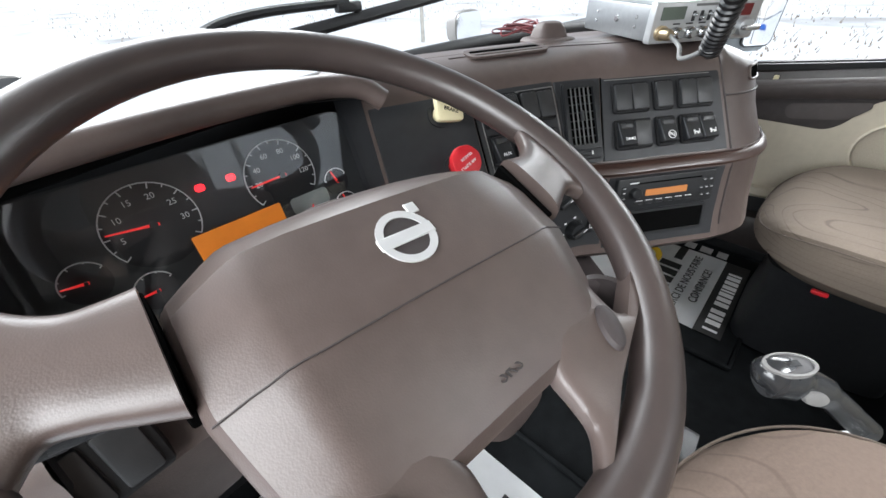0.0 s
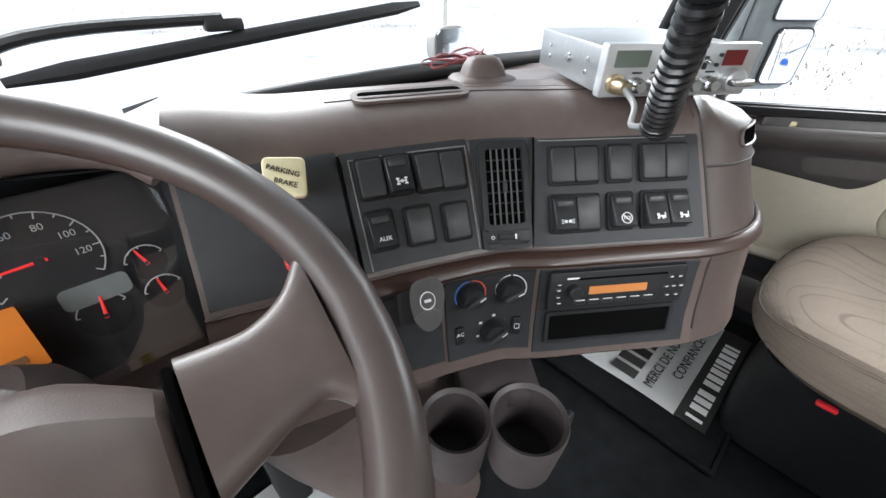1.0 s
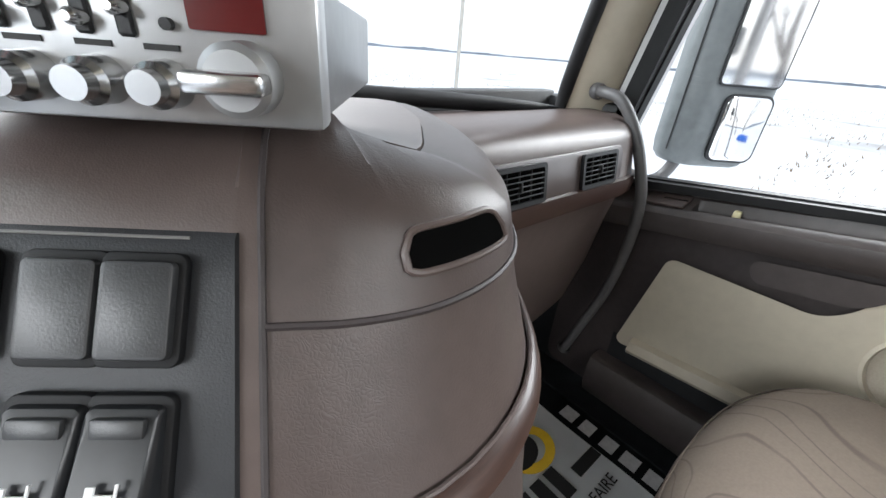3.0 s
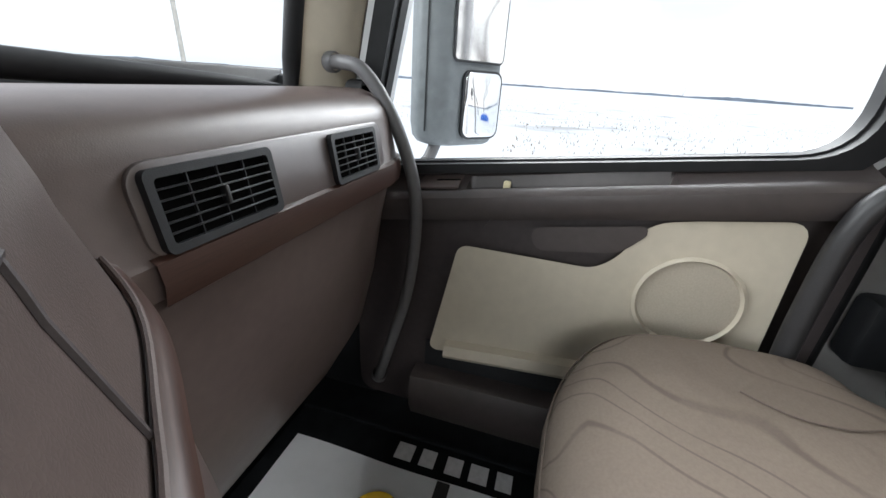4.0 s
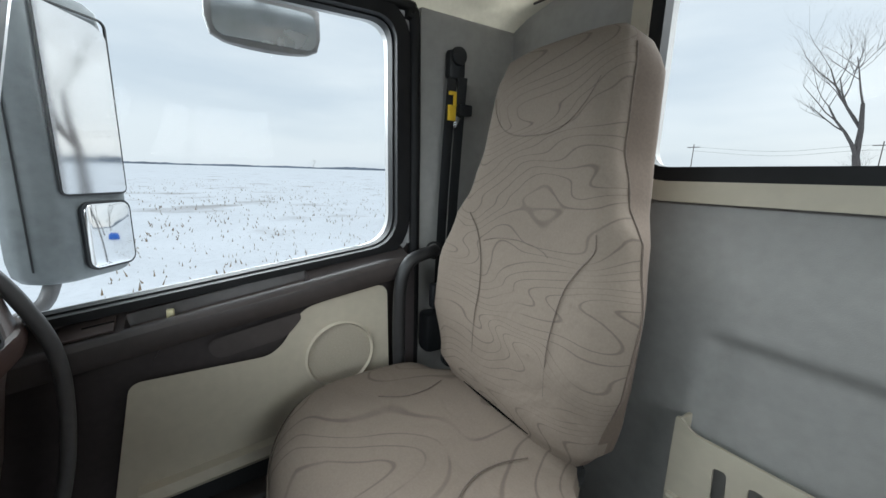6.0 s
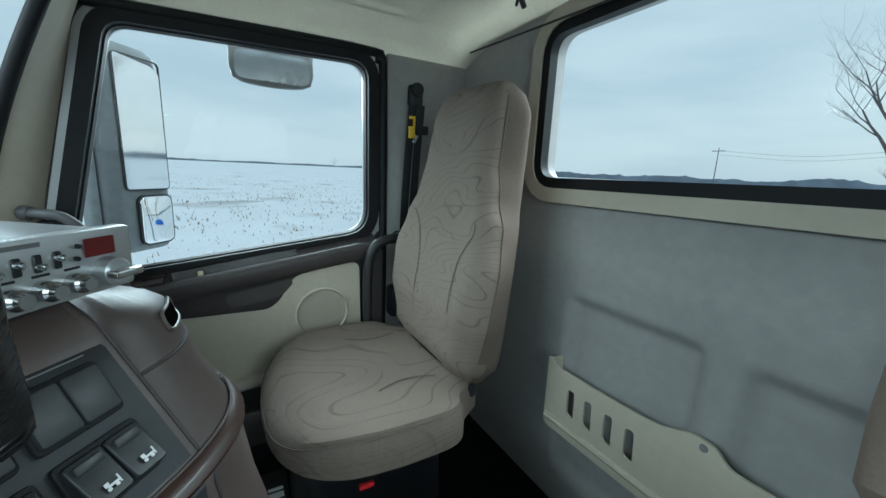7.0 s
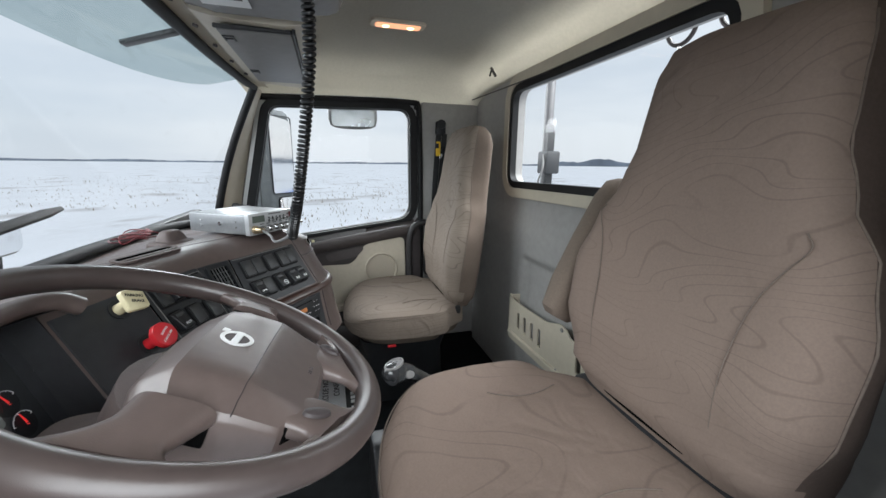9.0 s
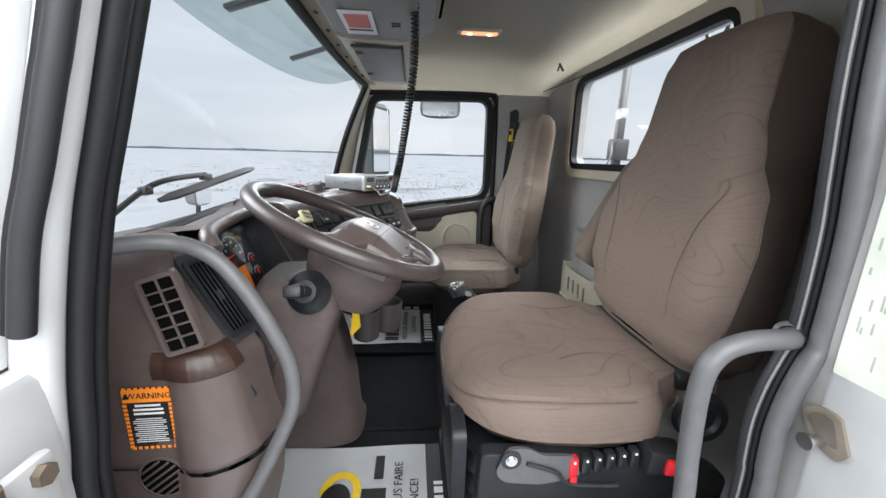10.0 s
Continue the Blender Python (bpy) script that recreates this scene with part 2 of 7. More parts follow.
def thing(name, m, label, category, group="", kind=""):
    ob = new(name)
    ob.empty_display_size = 0.05
    ob.matrix_basis = m
    return tagged(ob, label, category, group, kind)


def struct(name, bm, material, label="", category="", smooth=38):
    return tagged(part(name, bm, material, smooth=smooth), label, category, "", "structure")


def boxb(sx, sy, sz, c=(0, 0, 0), bevel=0.0, seg=2, m=None):
    bm = bmesh.new()
    bmesh.ops.create_cube(bm, size=1, matrix=Matrix.Translation(c) @ Matrix.Diagonal((sx, sy, sz, 1)))
    if bevel:
        bmesh.ops.bevel(bm, geom=bm.edges[:], offset=bevel, segments=seg, affect="EDGES", profile=0.5)
    if m is not None:
        bmesh.ops.transform(bm, matrix=m, verts=bm.verts)
    return bm


def cyl(r, h, m=None, seg=28, r2=None, bevel=0.0):
    bm = bmesh.new()
    bmesh.ops.create_cone(bm, cap_ends=True, segments=seg, radius1=r, radius2=r if r2 is None else r2, depth=h)
    if bevel:
        caps = [e for e in bm.edges if abs(e.verts[0].co.z - e.verts[1].co.z) < 1e-6]
        bmesh.ops.bevel(bm, geom=caps, offset=bevel, segments=2, affect="EDGES")
    if m is not None:
        bmesh.ops.transform(bm, matrix=m, verts=bm.verts)
    return bm


def join(*bms):
    out = bmesh.new()
    for b in bms:
        me = bpy.data.meshes.new("tmp")
        b.to_mesh(me)
        out.from_mesh(me)
        bpy.data.meshes.remove(me)
        b.free()
    return out


def loft(rows, closed=False, cap=False, cap_rows=True):
    """A skin over rows of points; closed: each row is a ring."""
    bm = bmesh.new()
    vs = [[bm.verts.new(p) for p in row] for row in rows]
    n = len(rows[0])
    for a, b in zip(vs, vs[1:]):
        for i in range(n if closed else n - 1):
            j = (i + 1) % n
            bm.faces.new((a[i], a[j], b[j], b[i]))
    if cap and closed:
        bm.faces.new(vs[0])
        bm.faces.new(vs[-1][::-1])
    return bm


def spline(pts, n=8):
    """Catmull-Rom through the points."""
    P = [Vector(p) for p in pts]
    P = [P[0] * 2 - P[1]] + P + [P[-1] * 2 - P[-2]]
    out = []
    for i in range(1, len(P) - 2):
        for k in range(n):
            t = k / n
            a, b, c, d = P[i - 1], P[i], P[i + 1], P[i + 2]
            out.append(0.5 * ((2 * b) + (c - a) * t + (2 * a - 5 * b + 4 * c - d) * t * t + (3 * b - a - 3 * c + d) * t ** 3))
    out.append(P[-2])
    return out


def tube(pts, r, seg=14, closed=False, flat=1.0, cap=True):
    """A round bar along points; r may be a list."""
    pts = [Vector(p) for p in pts]
    n = len(pts)
    rs = r if isinstance(r, (list, tuple)) else [r] * n
    rows, up = [], None
    for i, p in enumerate(pts):
        a = pts[(i - 1) % n] if closed or i else p
        b = pts[(i + 1) % n] if closed or i < n - 1 else p
        d = (b - a).normalized()
        if up is None:
            up = d.orthogonal().normalized()
        up = (up - d * up.dot(d)).normalized()
        side = d.cross(up)
        rows.append([p + rs[i] * (math.cos(2 * math.pi * k / seg) * up + flat * math.sin(2 * math.pi * k / seg) * side) for k in range(seg)])
    if closed:
        rows.append(rows[0])
        bm = loft(rows, True)
        bmesh.ops.remove_doubles(bm, verts=bm.verts, dist=1e-5)
        return bm
    return loft(rows, True, cap)


def rrect(w, h, r, n=5):
    """Outline of a rounded rectangle round the origin, x and z."""
    r = min(r, w / 2 - 1e-5, h / 2 - 1e-5)
    out = []
    for cx, cz, a0 in ((w / 2 - r, h / 2 - r, 0), (-w / 2 + r, h / 2 - r, 90), (-w / 2 + r, -h / 2 + r, 180), (w / 2 - r, -h / 2 + r, 270)):
        for k in range(n + 1):
            a = radians(a0 + 90 * k / n)
            out.append((cx + r * math.cos(a), cz + r * math.sin(a)))
    return out


def plate(outline, d, bevel=0.0, y=0.0):
    """A plate from an outline in x, z; its front at y - d, with a softened front edge."""
    cx = sum(p[0] for p in outline) / len(outline)
    cz = sum(p[1] for p in outline) / len(outline)

    def ins(o):
        if not o:
            return outline
        res = []
        m = len(outline)
        for i in range(m):
            a, p, b = Vector(outline[i - 1]), Vector(outline[i]), Vector(outline[(i + 1) % m])
            e1, e2 = (p - a), (b - p)
            nn = Vector((0, 0))
            for e in (e1, e2):
                if e.length > 1e-9:
                    nn += Vector((-e.y, e.x)).normalized()
            res.append(tuple(p + nn.normalized() * o) if nn.length > 1e-9 else tuple(p))
        return res
    rows = [[(x, y, z) for x, z in outline], [(x, y - d + bevel, z) for x, z in outline]]
    if bevel:
        rows.append([(x, y - d + bevel * 0.3, z) for x, z in ins(bevel * 0.3)])
        rows.append([(x, y - d, z) for x, z in ins(bevel)])
    return loft(rows, True, True)


def ring_plate(outer, inner, d, y=0.0):
    """A frame between two outlines of as many points, standing y - d to y."""
    rows = [[(x, y, z) for x, z in outer], [(x, y - d, z) for x, z in outer], [(x, y - d, z) for x, z in inner], [(x, y, z) for x, z in inner]]
    rows.append(rows[0])
    bm = loft(rows, True)
    bmesh.ops.remove_doubles(bm, verts=bm.verts, dist=1e-6)
    return bm


def lathe(profile, seg=32, m=None):
    """Turned about z from (radius, height) pairs."""
    rows = [[(r * math.cos(2 * math.pi * k / seg), r * math.sin(2 * math.pi * k / seg), z) for k in range(seg)] for r, z in profile]
    bm = loft(rows, True)
    bmesh.ops.remove_doubles(bm, verts=bm.verts, dist=1e-6)
    if m is not None:
        bmesh.ops.transform(bm, matrix=m, verts=bm.verts)
    return bm


def letters(text, size, depth=0.0006):
    """The built-in font as a mesh in x, z, facing -y, centred."""
    cu = bpy.data.curves.new("t", "FONT")
    cu.body, cu.size, cu.align_x, cu.align_y, cu.extrude, cu.resolution_u = text, size, "CENTER", "CENTER", depth / 2, 3
    ob = bpy.data.objects.new("t", cu)
    me = bpy.data.meshes.new_from_object(ob)
    bm = bmesh.new()
    bm.from_mesh(me)
    bmesh.ops.transform(bm, matrix=pose(0, 0, 0, 90, 0, 0), verts=bm.verts)
    bpy.data.objects.remove(ob)
    bpy.data.curves.remove(cu)
    bpy.data.meshes.remove(me)
    return bm


def frame_at(o, xdir, zdir):
    """A pose at o whose x runs along xdir and whose z leans along zdir; -y faces the viewer."""
    x = Vector(xdir).normalized()
    z = Vector(zdir)
    z = (z - x * z.dot(x)).normalized()
    y = z.cross(x)
    m = Matrix((x, y, z)).transposed().to_4x4()
    m.translation = o
    return m


def moved(bm, m):
    bmesh.ops.transform(bm, matrix=m, verts=bm.verts)
    return bm


def rpoly(pts, r, n=5):
    """A polygon with rounded corners; r may be one radius per corner."""
    out = []
    m = len(pts)
    rs = r if isinstance(r, (list, tuple)) else [r] * m
    for i in range(m):
        a, p, b = Vector(pts[i - 1]), Vector(pts[i]), Vector(pts[(i + 1) % m])
        u, v = (a - p), (b - p)
        d = min(rs[i], u.length * 0.48, v.length * 0.48)
        s, e = p + u.normalized() * d, p + v.normalized() * d
        for k in range(n + 1):
            t = k / n
            out.append(tuple((1 - t) ** 2 * s + 2 * t * (1 - t) * p + t * t * e))
    return out


def grow(outline, d):
    """The outline moved outwards by d."""
    m = len(outline)
    c = Vector((sum(p[0] for p in outline) / m, sum(p[1] for p in outline) / m))
    area = sum(outline[i - 1][0] * outline[i][1] - outline[i][0] * outline[i - 1][1] for i in range(m))
    sg = 1 if area > 0 else -1
    res = []
    for i in range(m):
        nn = Vector((0, 0))
        for a, b in ((outline[i - 1], outline[i]), (outline[i], outline[(i + 1) % m])):
            e = Vector(b) - Vector(a)
            if e.length > 1e-7:
                nn += Vector((e.y, -e.x)).normalized() * sg
        nn = nn.normalized() if nn.length > 1e-6 else Vector((0, 0))
        res.append((outline[i][0] + nn.x * d, outline[i][1] + nn.y * d))
    return res


def sheet_with_hole(outer, hole, d, y=0.0):
    """A slab with an opening through it: front at y - d, back at y."""
    bm = bmesh.new()
    rings = []
    for yy in (y - d, y):
        o = [bm.verts.new((p[0], yy, p[1])) for p in outer]
        h = [bm.verts.new((p[0], yy, p[1])) for p in hole]
        edges = [bm.edges.new((r[i], r[(i + 1) % len(r)])) for r in (o, h) for i in range(len(r))]
        bmesh.ops.triangle_fill(bm, use_beauty=True, edges=edges)
        rings.append((o, h))
    for k in (0, 1):
        a, b = rings[0][k], rings[1][k]
        for i in range(len(a)):
            j = (i + 1) % len(a)
            bm.faces.new((a[i], a[j], b[j], b[i]))
    return bm


# ---------------------------------------------------------------- ground outside
GZ = -1.35
bm = bmesh.new()
bmesh.ops.create_grid(bm, x_segments=60, y_segments=60, size=1)
for v in bm.verts:
    r = max(abs(v.co.x), abs(v.co.y))
    s = 6 + 2600 * r ** 3
    v.co.x, v.co.y = v.co.x * s, v.co.y * s
    d = math.hypot(v.co.x, v.co.y)
    v.co.z = GZ + (0.10 * noise.noise(Vector((v.co.x * 0.13, v.co.y * 0.13, 0))) if 6 < d < 400 else 0)
SNOW = mat("snow_with_stubble", (0.80, 0.83, 0.87), 0.75, 0, 0.08, 6, 0.3, 20, mscale=0.4)


def snow_nodes(m):
    """Bare earth and melt patches showing through thin snow."""
    n, l = m.node_tree.nodes, m.node_tree.links
    b = n["Principled BSDF"]
    base = b.inputs["Base Color"].links[0].from_socket
    tc = n.new("ShaderNodeTexCoord")
    no = n.new("ShaderNodeTexNoise")
    no.inputs["Scale"].default_value, no.inputs["Detail"].default_value = 0.22, 9
    l.new(tc.outputs["Object"], no.inputs["Vector"])
    mr = n.new("ShaderNodeMapRange")
    mr.inputs["From Min"].default_value, mr.inputs["From Max"].default_value = 0.60, 0.72
    mr.inputs["To Max"].default_value = 0.75
    l.new(no.outputs["Fac"], mr.inputs["Value"])
    mx = n.new("ShaderNodeMixRGB")
    l.new(mr.outputs["Result"], mx.inputs["Fac"])
    l.new(base, mx.inputs["Color1"])
    mx.inputs["Color2"].default_value = (0.36, 0.34, 0.33, 1)
    l.new(mx.outputs["Color"], b.inputs["Base Color"])


snow_nodes(SNOW)
struct("ground", bm, SNOW, "flat snow-covered farm field with bare patches", "snow field")

# corn stubble, far too many to count
rng = random.Random(4)
bm = bmesh.new()
for i in range(9000):
    far = 5 + 70 * rng.random() ** 1.7
    a = radians(rng.uniform(-75, 110))
    x, y = far * math.cos(a), far * math.sin(a)
    if -4 < x < 2.5 or (y > 2.0 and far < 24):
        continue
    h, w = rng.uniform(0.04, 0.17), rng.uniform(0.012, 0.03)
    dx, dy = rng.uniform(-0.08, 0.08), rng.uniform(-0.08, 0.08)
    z = GZ + 0.10 * noise.noise(Vector((x * 0.13, y * 0.13, 0))) - 0.03
    p = [(x - w, y, z), (x, y + w, z), (x + w, y - w, z), (x + dx, y + dy, z + h + 0.03)]
    v = [bm.verts.new(q) for q in p]
    for f in ((0, 1, 3), (1, 2, 3), (2, 0, 3)):
        bm.faces.new([v[k] for k in f])
STUB = mat("dry_stubble", (0.22, 0.16, 0.10), 0.9, 0, 0.4, 3)
tagged(part("corn_stubble", bm, STUB, smooth=0), "dry tan corn stubble poking through the snow", "stubble", "", "stuff")

# far tree line round the horizon
bm = bmesh.new()
N = 720
rowsb, rowst = [], []
for i in range(N + 1):
    a = 2 * math.pi * i / N
    R = 1500
    h = 4 + 7 * abs(noise.noise(Vector((math.cos(a) * 9, math.sin(a) * 9, 1)))) + 3.5 * abs(noise.noise(Vector((math.cos(a) * 90, math.sin(a) * 90, 2))))
    bearing = math.atan2(math.sin(a), math.cos(a))
    if -2.3 < bearing < -0.5:
        h *= 1 + 2.0 * min(1.0, (-0.5 - bearing) / 0.15)
    rowsb.append((R * math.cos(a), R * math.sin(a), GZ - 2))
    rowst.append((R * math.cos(a), R * math.sin(a), GZ + h))
# distance haze is mixed into the woods' own colour as blue-grey
TREELINE = mat("haze_painted_far_woods", (0.20, 0.235, 0.285), 0.95, 0, 0.25, 0.02, mscale=0.01)
struct("backdrop", loft([rowsb, rowst]), TREELINE, "line of far woods on the horizon, distance haze painted in as blue-grey", "far woods", smooth=0)


# ---------------------------------------------------------------- cab shell
bm = boxb(2.14, 1.45, 0.06, (0.02, 0.06, -0.03), 0.008)
struct("floor", bm, FLOORM, "black ribbed rubber cab floor covering", "floor")

REAR_IN = -0.640
RW = rpoly([(-0.605, 0.935), (0.36, 0.945), (0.36, 1.335), (-0.605, 1.325)], 0.055)
wall_m = frame_at((0, REAR_IN, 0), (-1, 0, 0), (0, 0, 1))
outer = [(-1.09, 0.0), (1.07, 0.0), (1.07, 1.40), (-1.09, 1.40)]
struct("wall_rear", moved(sheet_with_hole(outer, grow(RW, 0.004), 0.05, 0.05), wall_m), GREYW,
       "grey vinyl-lined rear cab wall with moulded recesses", "cab wall")
# moulded lining below the window, with two soft-edged pockets sunk in it
def smooth_in(v, a, b):
    t = max(0.0, min(1.0, (v - a) / (b - a)))
    return t * t * (3 - 2 * t)


def lining_depth(x, z):
    """How far the lining stands out of the wall at a place."""
    d = 0.026 * (1 - smooth_in(z, 0.70, 0.86))
    for x0, x1, z0, z1 in ((0.075, 0.44, 0.10, 0.648), (-0.66, 0.030, 0.10, 0.640)):
        inside = smooth_in(x, x0, x0 + 0.035) * (1 - smooth_in(x, x1 - 0.045, x1)) * smooth_in(z, z0, z0 + 0.05) * (1 - smooth_in(z, z1 - 0.040, z1))
        d -= 0.024 * inside
    return max(0.001, d)


gx = [-0.92 + 1.90 * i / 150 for i in range(151)]
gz = [0.004 + 0.866 * k / 90 for k in range(91)]
struct("wall_lining", loft([[(x, REAR_IN + 0.0015 + lining_depth(x, z), z) for x in gx] for z in gz]), GREYW, "grey vinyl wall lining with two moulded pockets", "wall lining")
win1 = thing("window_1", wall_m, "rear cab window in a black seal with cream trim", "window", kind="structure")
part("trim_frame", ring_plate(grow(RW, 0.062), grow(RW, 0.022), 0.022), CREAM, win1, "cream moulded trim")
part("seal", ring_plate(grow(RW, 0.0225), grow(RW, -0.006), 0.028, 0.012), RUBBER, win1, "black rubber seal")
pane = part("pane", plate(grow(RW, 0.0), 0.005, 0, 0.03), GLASS, win1)
pane.visible_shadow = False

# headliner: one skin bent down at all sides
xs = [(-1.08, 0.0), (-1.045, 0.06), (-0.99, 0.12), (-0.90, 0.165), (-0.78, 0.19), (-0.6, 0.203), (0.0, 0.21), (0.6, 0.203), (0.80, 0.19), (0.92, 0.165), (1.01, 0.12), (1.065, 0.06), (1.10, 0.0)]
rows = []
for y, k, dz in ((-0.655, 0.02, 0.0), (-0.64, 0.35, 0.0), (-0.60, 0.62, 0.0), (-0.54, 0.82, 0), (-0.45, 0.95, 0), (-0.35, 1.0, 0), (0.0, 1.0, 0), (0.25, 0.93, 0), (0.38, 0.62, 0), (0.46, 0.30, 0), (0.50, 0.12, 0)):
    rows.append([(x, y, 1.305 + z * k + 0.05 * (1 - abs(x) / 1.1) * (1 - k) * 0.6) for x, z in xs])
bm = loft(rows)
bmesh.ops.solidify(bm, geom=bm.faces[:], thickness=0.02)
struct("ceiling", bm, CREAM2, "pale cream moulded headliner with rounded edges", "ceiling")
bm = boxb(2.2, 1.3, 0.03, (0.0, -0.02, 1.60), 0.01)
struct("roof", bm, WHITE, "white painted steel cab roof", "roof")
# header seam line over the rear window
struct("trim", tube([(-0.36, REAR_IN - 0.002, 1.352), (0.2, REAR_IN - 0.002, 1.352), (0.88, REAR_IN + 0.10, 1.325)], 0.003, 6), DKBROWN, "thin dark seam under the headliner", "trim")

# windscreen: a raked and slightly bowed pane
WX = [-0.98 + 1.96 * i / 24 for i in range(25)]


def ws(x, t):
    """A place on the windscreen: t from 0 at its base to 1 at its top."""
    u = abs(x) / 0.98
    s = 1 - 0.09 * t
    return Vector((x * s + 0.005, (0.745 - 0.075 * u ** 2.5) * (1 - t) + (0.505 - 0.055 * u ** 2.5) * t + 0.02 * math.sin(math.pi * t), (0.795 - 0.045 * u ** 2) * (1 - t) + (1.345 - 0.02 * u ** 2) * t))


win2 = thing("window_2", pose(0, 0, 0), "wide raked windscreen in a black rubber seal", "windscreen", kind="structure")
bm = loft([[ws(x, t / 8) for x in WX] for t in range(9)])
pane = part("pane", bm, GLASS, win2)
pane.visible_shadow = False
loop = [ws(x, 0) for x in WX] + [ws(0.98, t / 10) for t in range(1, 10)] + [ws(x, 1) for x in WX[::-1]] + [ws(-0.98, 1 - t / 10) for t in range(1, 10)]
part("seal", tube(loop, 0.016, 10, True), RUBBER, win2)
# black dotted band of screws above the glass
bm = loft([[ws(x, 1.0) + Vector((0, -0.016, 0.004)) for x in WX], [ws(x, 1.0) + Vector((0, -0.040, 0.006)) for x in WX], [ws(x, 1.0) + Vector((0, -0.062, 0.0)) for x in WX]])
bmesh.ops.solidify(bm, geom=bm.faces[:], thickness=0.012)
header = struct("windscreen_header", bm, CREAM, "cream rail along the top of the windscreen", "header rail")
for i in range(9):
    x = -0.72 + 0.18 * i
    p = ws(x, 1.0)
    part("screw", cyl(0.0065, 0.006, Matrix.Translation(p + Vector((0, -0.042, -0.003))) @ pose(0, 0, 0, 15, 0, 0), 12), DKBROWN, header)

# pillars
for sg, nm in ((1, "pillar_right"), (-1, "pillar_left")):
    rows = []
    for t in range(11):
        t = t / 10
        e = ws(sg * 0.98, t)
        ye = 0.575 * (1 - t) + 0.445 * t
        xo = sg * (1.085 - 0.03 * t)
        wv = 0.35 * math.sin(math.pi * min(1, t * 1.0)) * 0.03
        a = e + Vector((sg * 0.006, -0.012, 0))
        b = Vector((xo - sg * 0.045, ye + (e.y - ye) * 0.55 - 0.012, e.z))
        c = Vector((xo - sg * 0.012, ye + 0.02, e.z))
        d = Vector((xo + sg * 0.02, ye + 0.02, e.z))
        f = Vector((xo + sg * 0.02, e.y + 0.02, e.z))
        g = e + Vector((sg * 0.02, 0.02, 0))
        rows.append([a, a.lerp(b, 0.5) + Vector((-sg * 0.004, -0.006, 0)), b, c, d, f, g])
    bm = loft(rows, True, True)
    struct(nm, bm, CREAM, "cream plastic windscreen pillar cover", "pillar")

# ---------------------------------------------------------------- passenger door


def at_x(x):
    return frame_at((x, 0, 0), (0, -1, 0), (0, 0, 1))


def D(*pts):
    return [(-y, z) for y, z in pts]


door = thing("door_1", pose(1.05, 0, 0), "closed passenger door with dark brown and cream trim", "door", kind="structure")
back = pose(-1.05, 0, 0)
WIN = rpoly(D((0.568, 0.606), (0.421, 1.285), (-0.268, 1.298), (-0.272, 0.714)), [0.05, 0.05, 0.07, 0.09], 7)
SHELL = rpoly(D((0.62, 0.02), (0.62, 0.60), (0.480, 1.325), (-0.315, 1.335), (-0.315, 0.02)), 0.03, 4)
part("shell", moved(sheet_with_hole(SHELL, WIN, 0.035, 0.0), back @ at_x(1.115)), DKBROWN, door)
part("skin", moved(sheet_with_hole(grow(SHELL, 0.006), grow(WIN, -0.004), 0.03, 0.0), back @ at_x(1.15)), WHITE, door, "white painted outer skin")
SEALO = [(u, max(v, 0.597 + 0.1286 * (0.568 + u))) for u, v in grow(WIN, 0.030)]
part("window_seal", moved(ring_plate(SEALO, grow(WIN, -0.008), 0.022), back @ at_x(1.082)), RUBBER, door)
part("inner_seal", moved(ring_plate(grow(WIN, 0.006), grow(WIN, -0.012), 0.03), back @ at_x(1.112)), RUBBER, door)
part("window_frame", moved(ring_plate(grow(WIN, 0.050), grow(WIN, 0.0305), 0.006), back @ at_x(1.081)), WHITE, door, "white painted window frame")
pn = part("pane", moved(plate(grow(WIN, 0.0), 0.004), back @ at_x(1.112)), GLASS, door)
pn.visible_shadow = False
RAILM = mat("dark_taupe_vinyl", (0.060, 0.050, 0.048), 0.38, 0, 0.14, 50, 0.25, 800)
# dark waist rail above the panels: a rounded roll that climbs to the rear
ys = [0.50 - 0.78 * i / 26 for i in range(27)]


def waist(y):
    return 0.602 + (0.312 - y) * 0.157


rows = []
for y in sorted(ys + [0.332, 0.327, -0.017, -0.022], reverse=True):
    z = waist(y)
    k = 1.0 if -0.0195 < y < 0.3295 else 0.0
    rows.append([(1.092, y, z + 0.028), (1.080, y, z + 0.021), (1.074, y, z + 0.018), (1.069, y, z + 0.015 - 0.024 * k), (1.034, y, z + 0.003 - 0.024 * k), (1.029, y, z + 0.003), (1.018, y, z), (1.009, y, z - 0.009), (1.006, y, z - 0.034), (1.018, y, z - 0.055), (1.05, y, z - 0.062), (1.09, y, z - 0.066)])
part("waist_rail", moved(loft(rows, True, True), back), RAILM, door, "dark brown padded rail with a sunken tray")
rows = []
for y in [0.325 - 0.34 * i / 10 for i in range(11)]:
    z = waist(y) - 0.020
    rows.append([(1.033, y, z + 0.002), (1.05, y, z + 0.007), (1.070, y, z + 0.014), (1.070, y, z + 0.004), (1.033, y, z - 0.008)])
part("tray", moved(loft(rows, True, True), back), BROWN_SOFT, door, "brown tray floor")
part("lock_button", boxb(0.012, 0.014, 0.02, (1.060 - 1.05, 0.258, waist(0.258) + 0.000), 0.003), IVORY, door, "small white lock button")
for i in range(4):
    y = 0.10 - i * 0.085
    part("vent_slot", moved(boxb(0.005, 0.07, 0.003, (0, 0, 0), 0.001, 1), back @ pose(1.079, y, waist(y) + 0.0215, -8.9, -30, 0)), GAPSHADE, door)
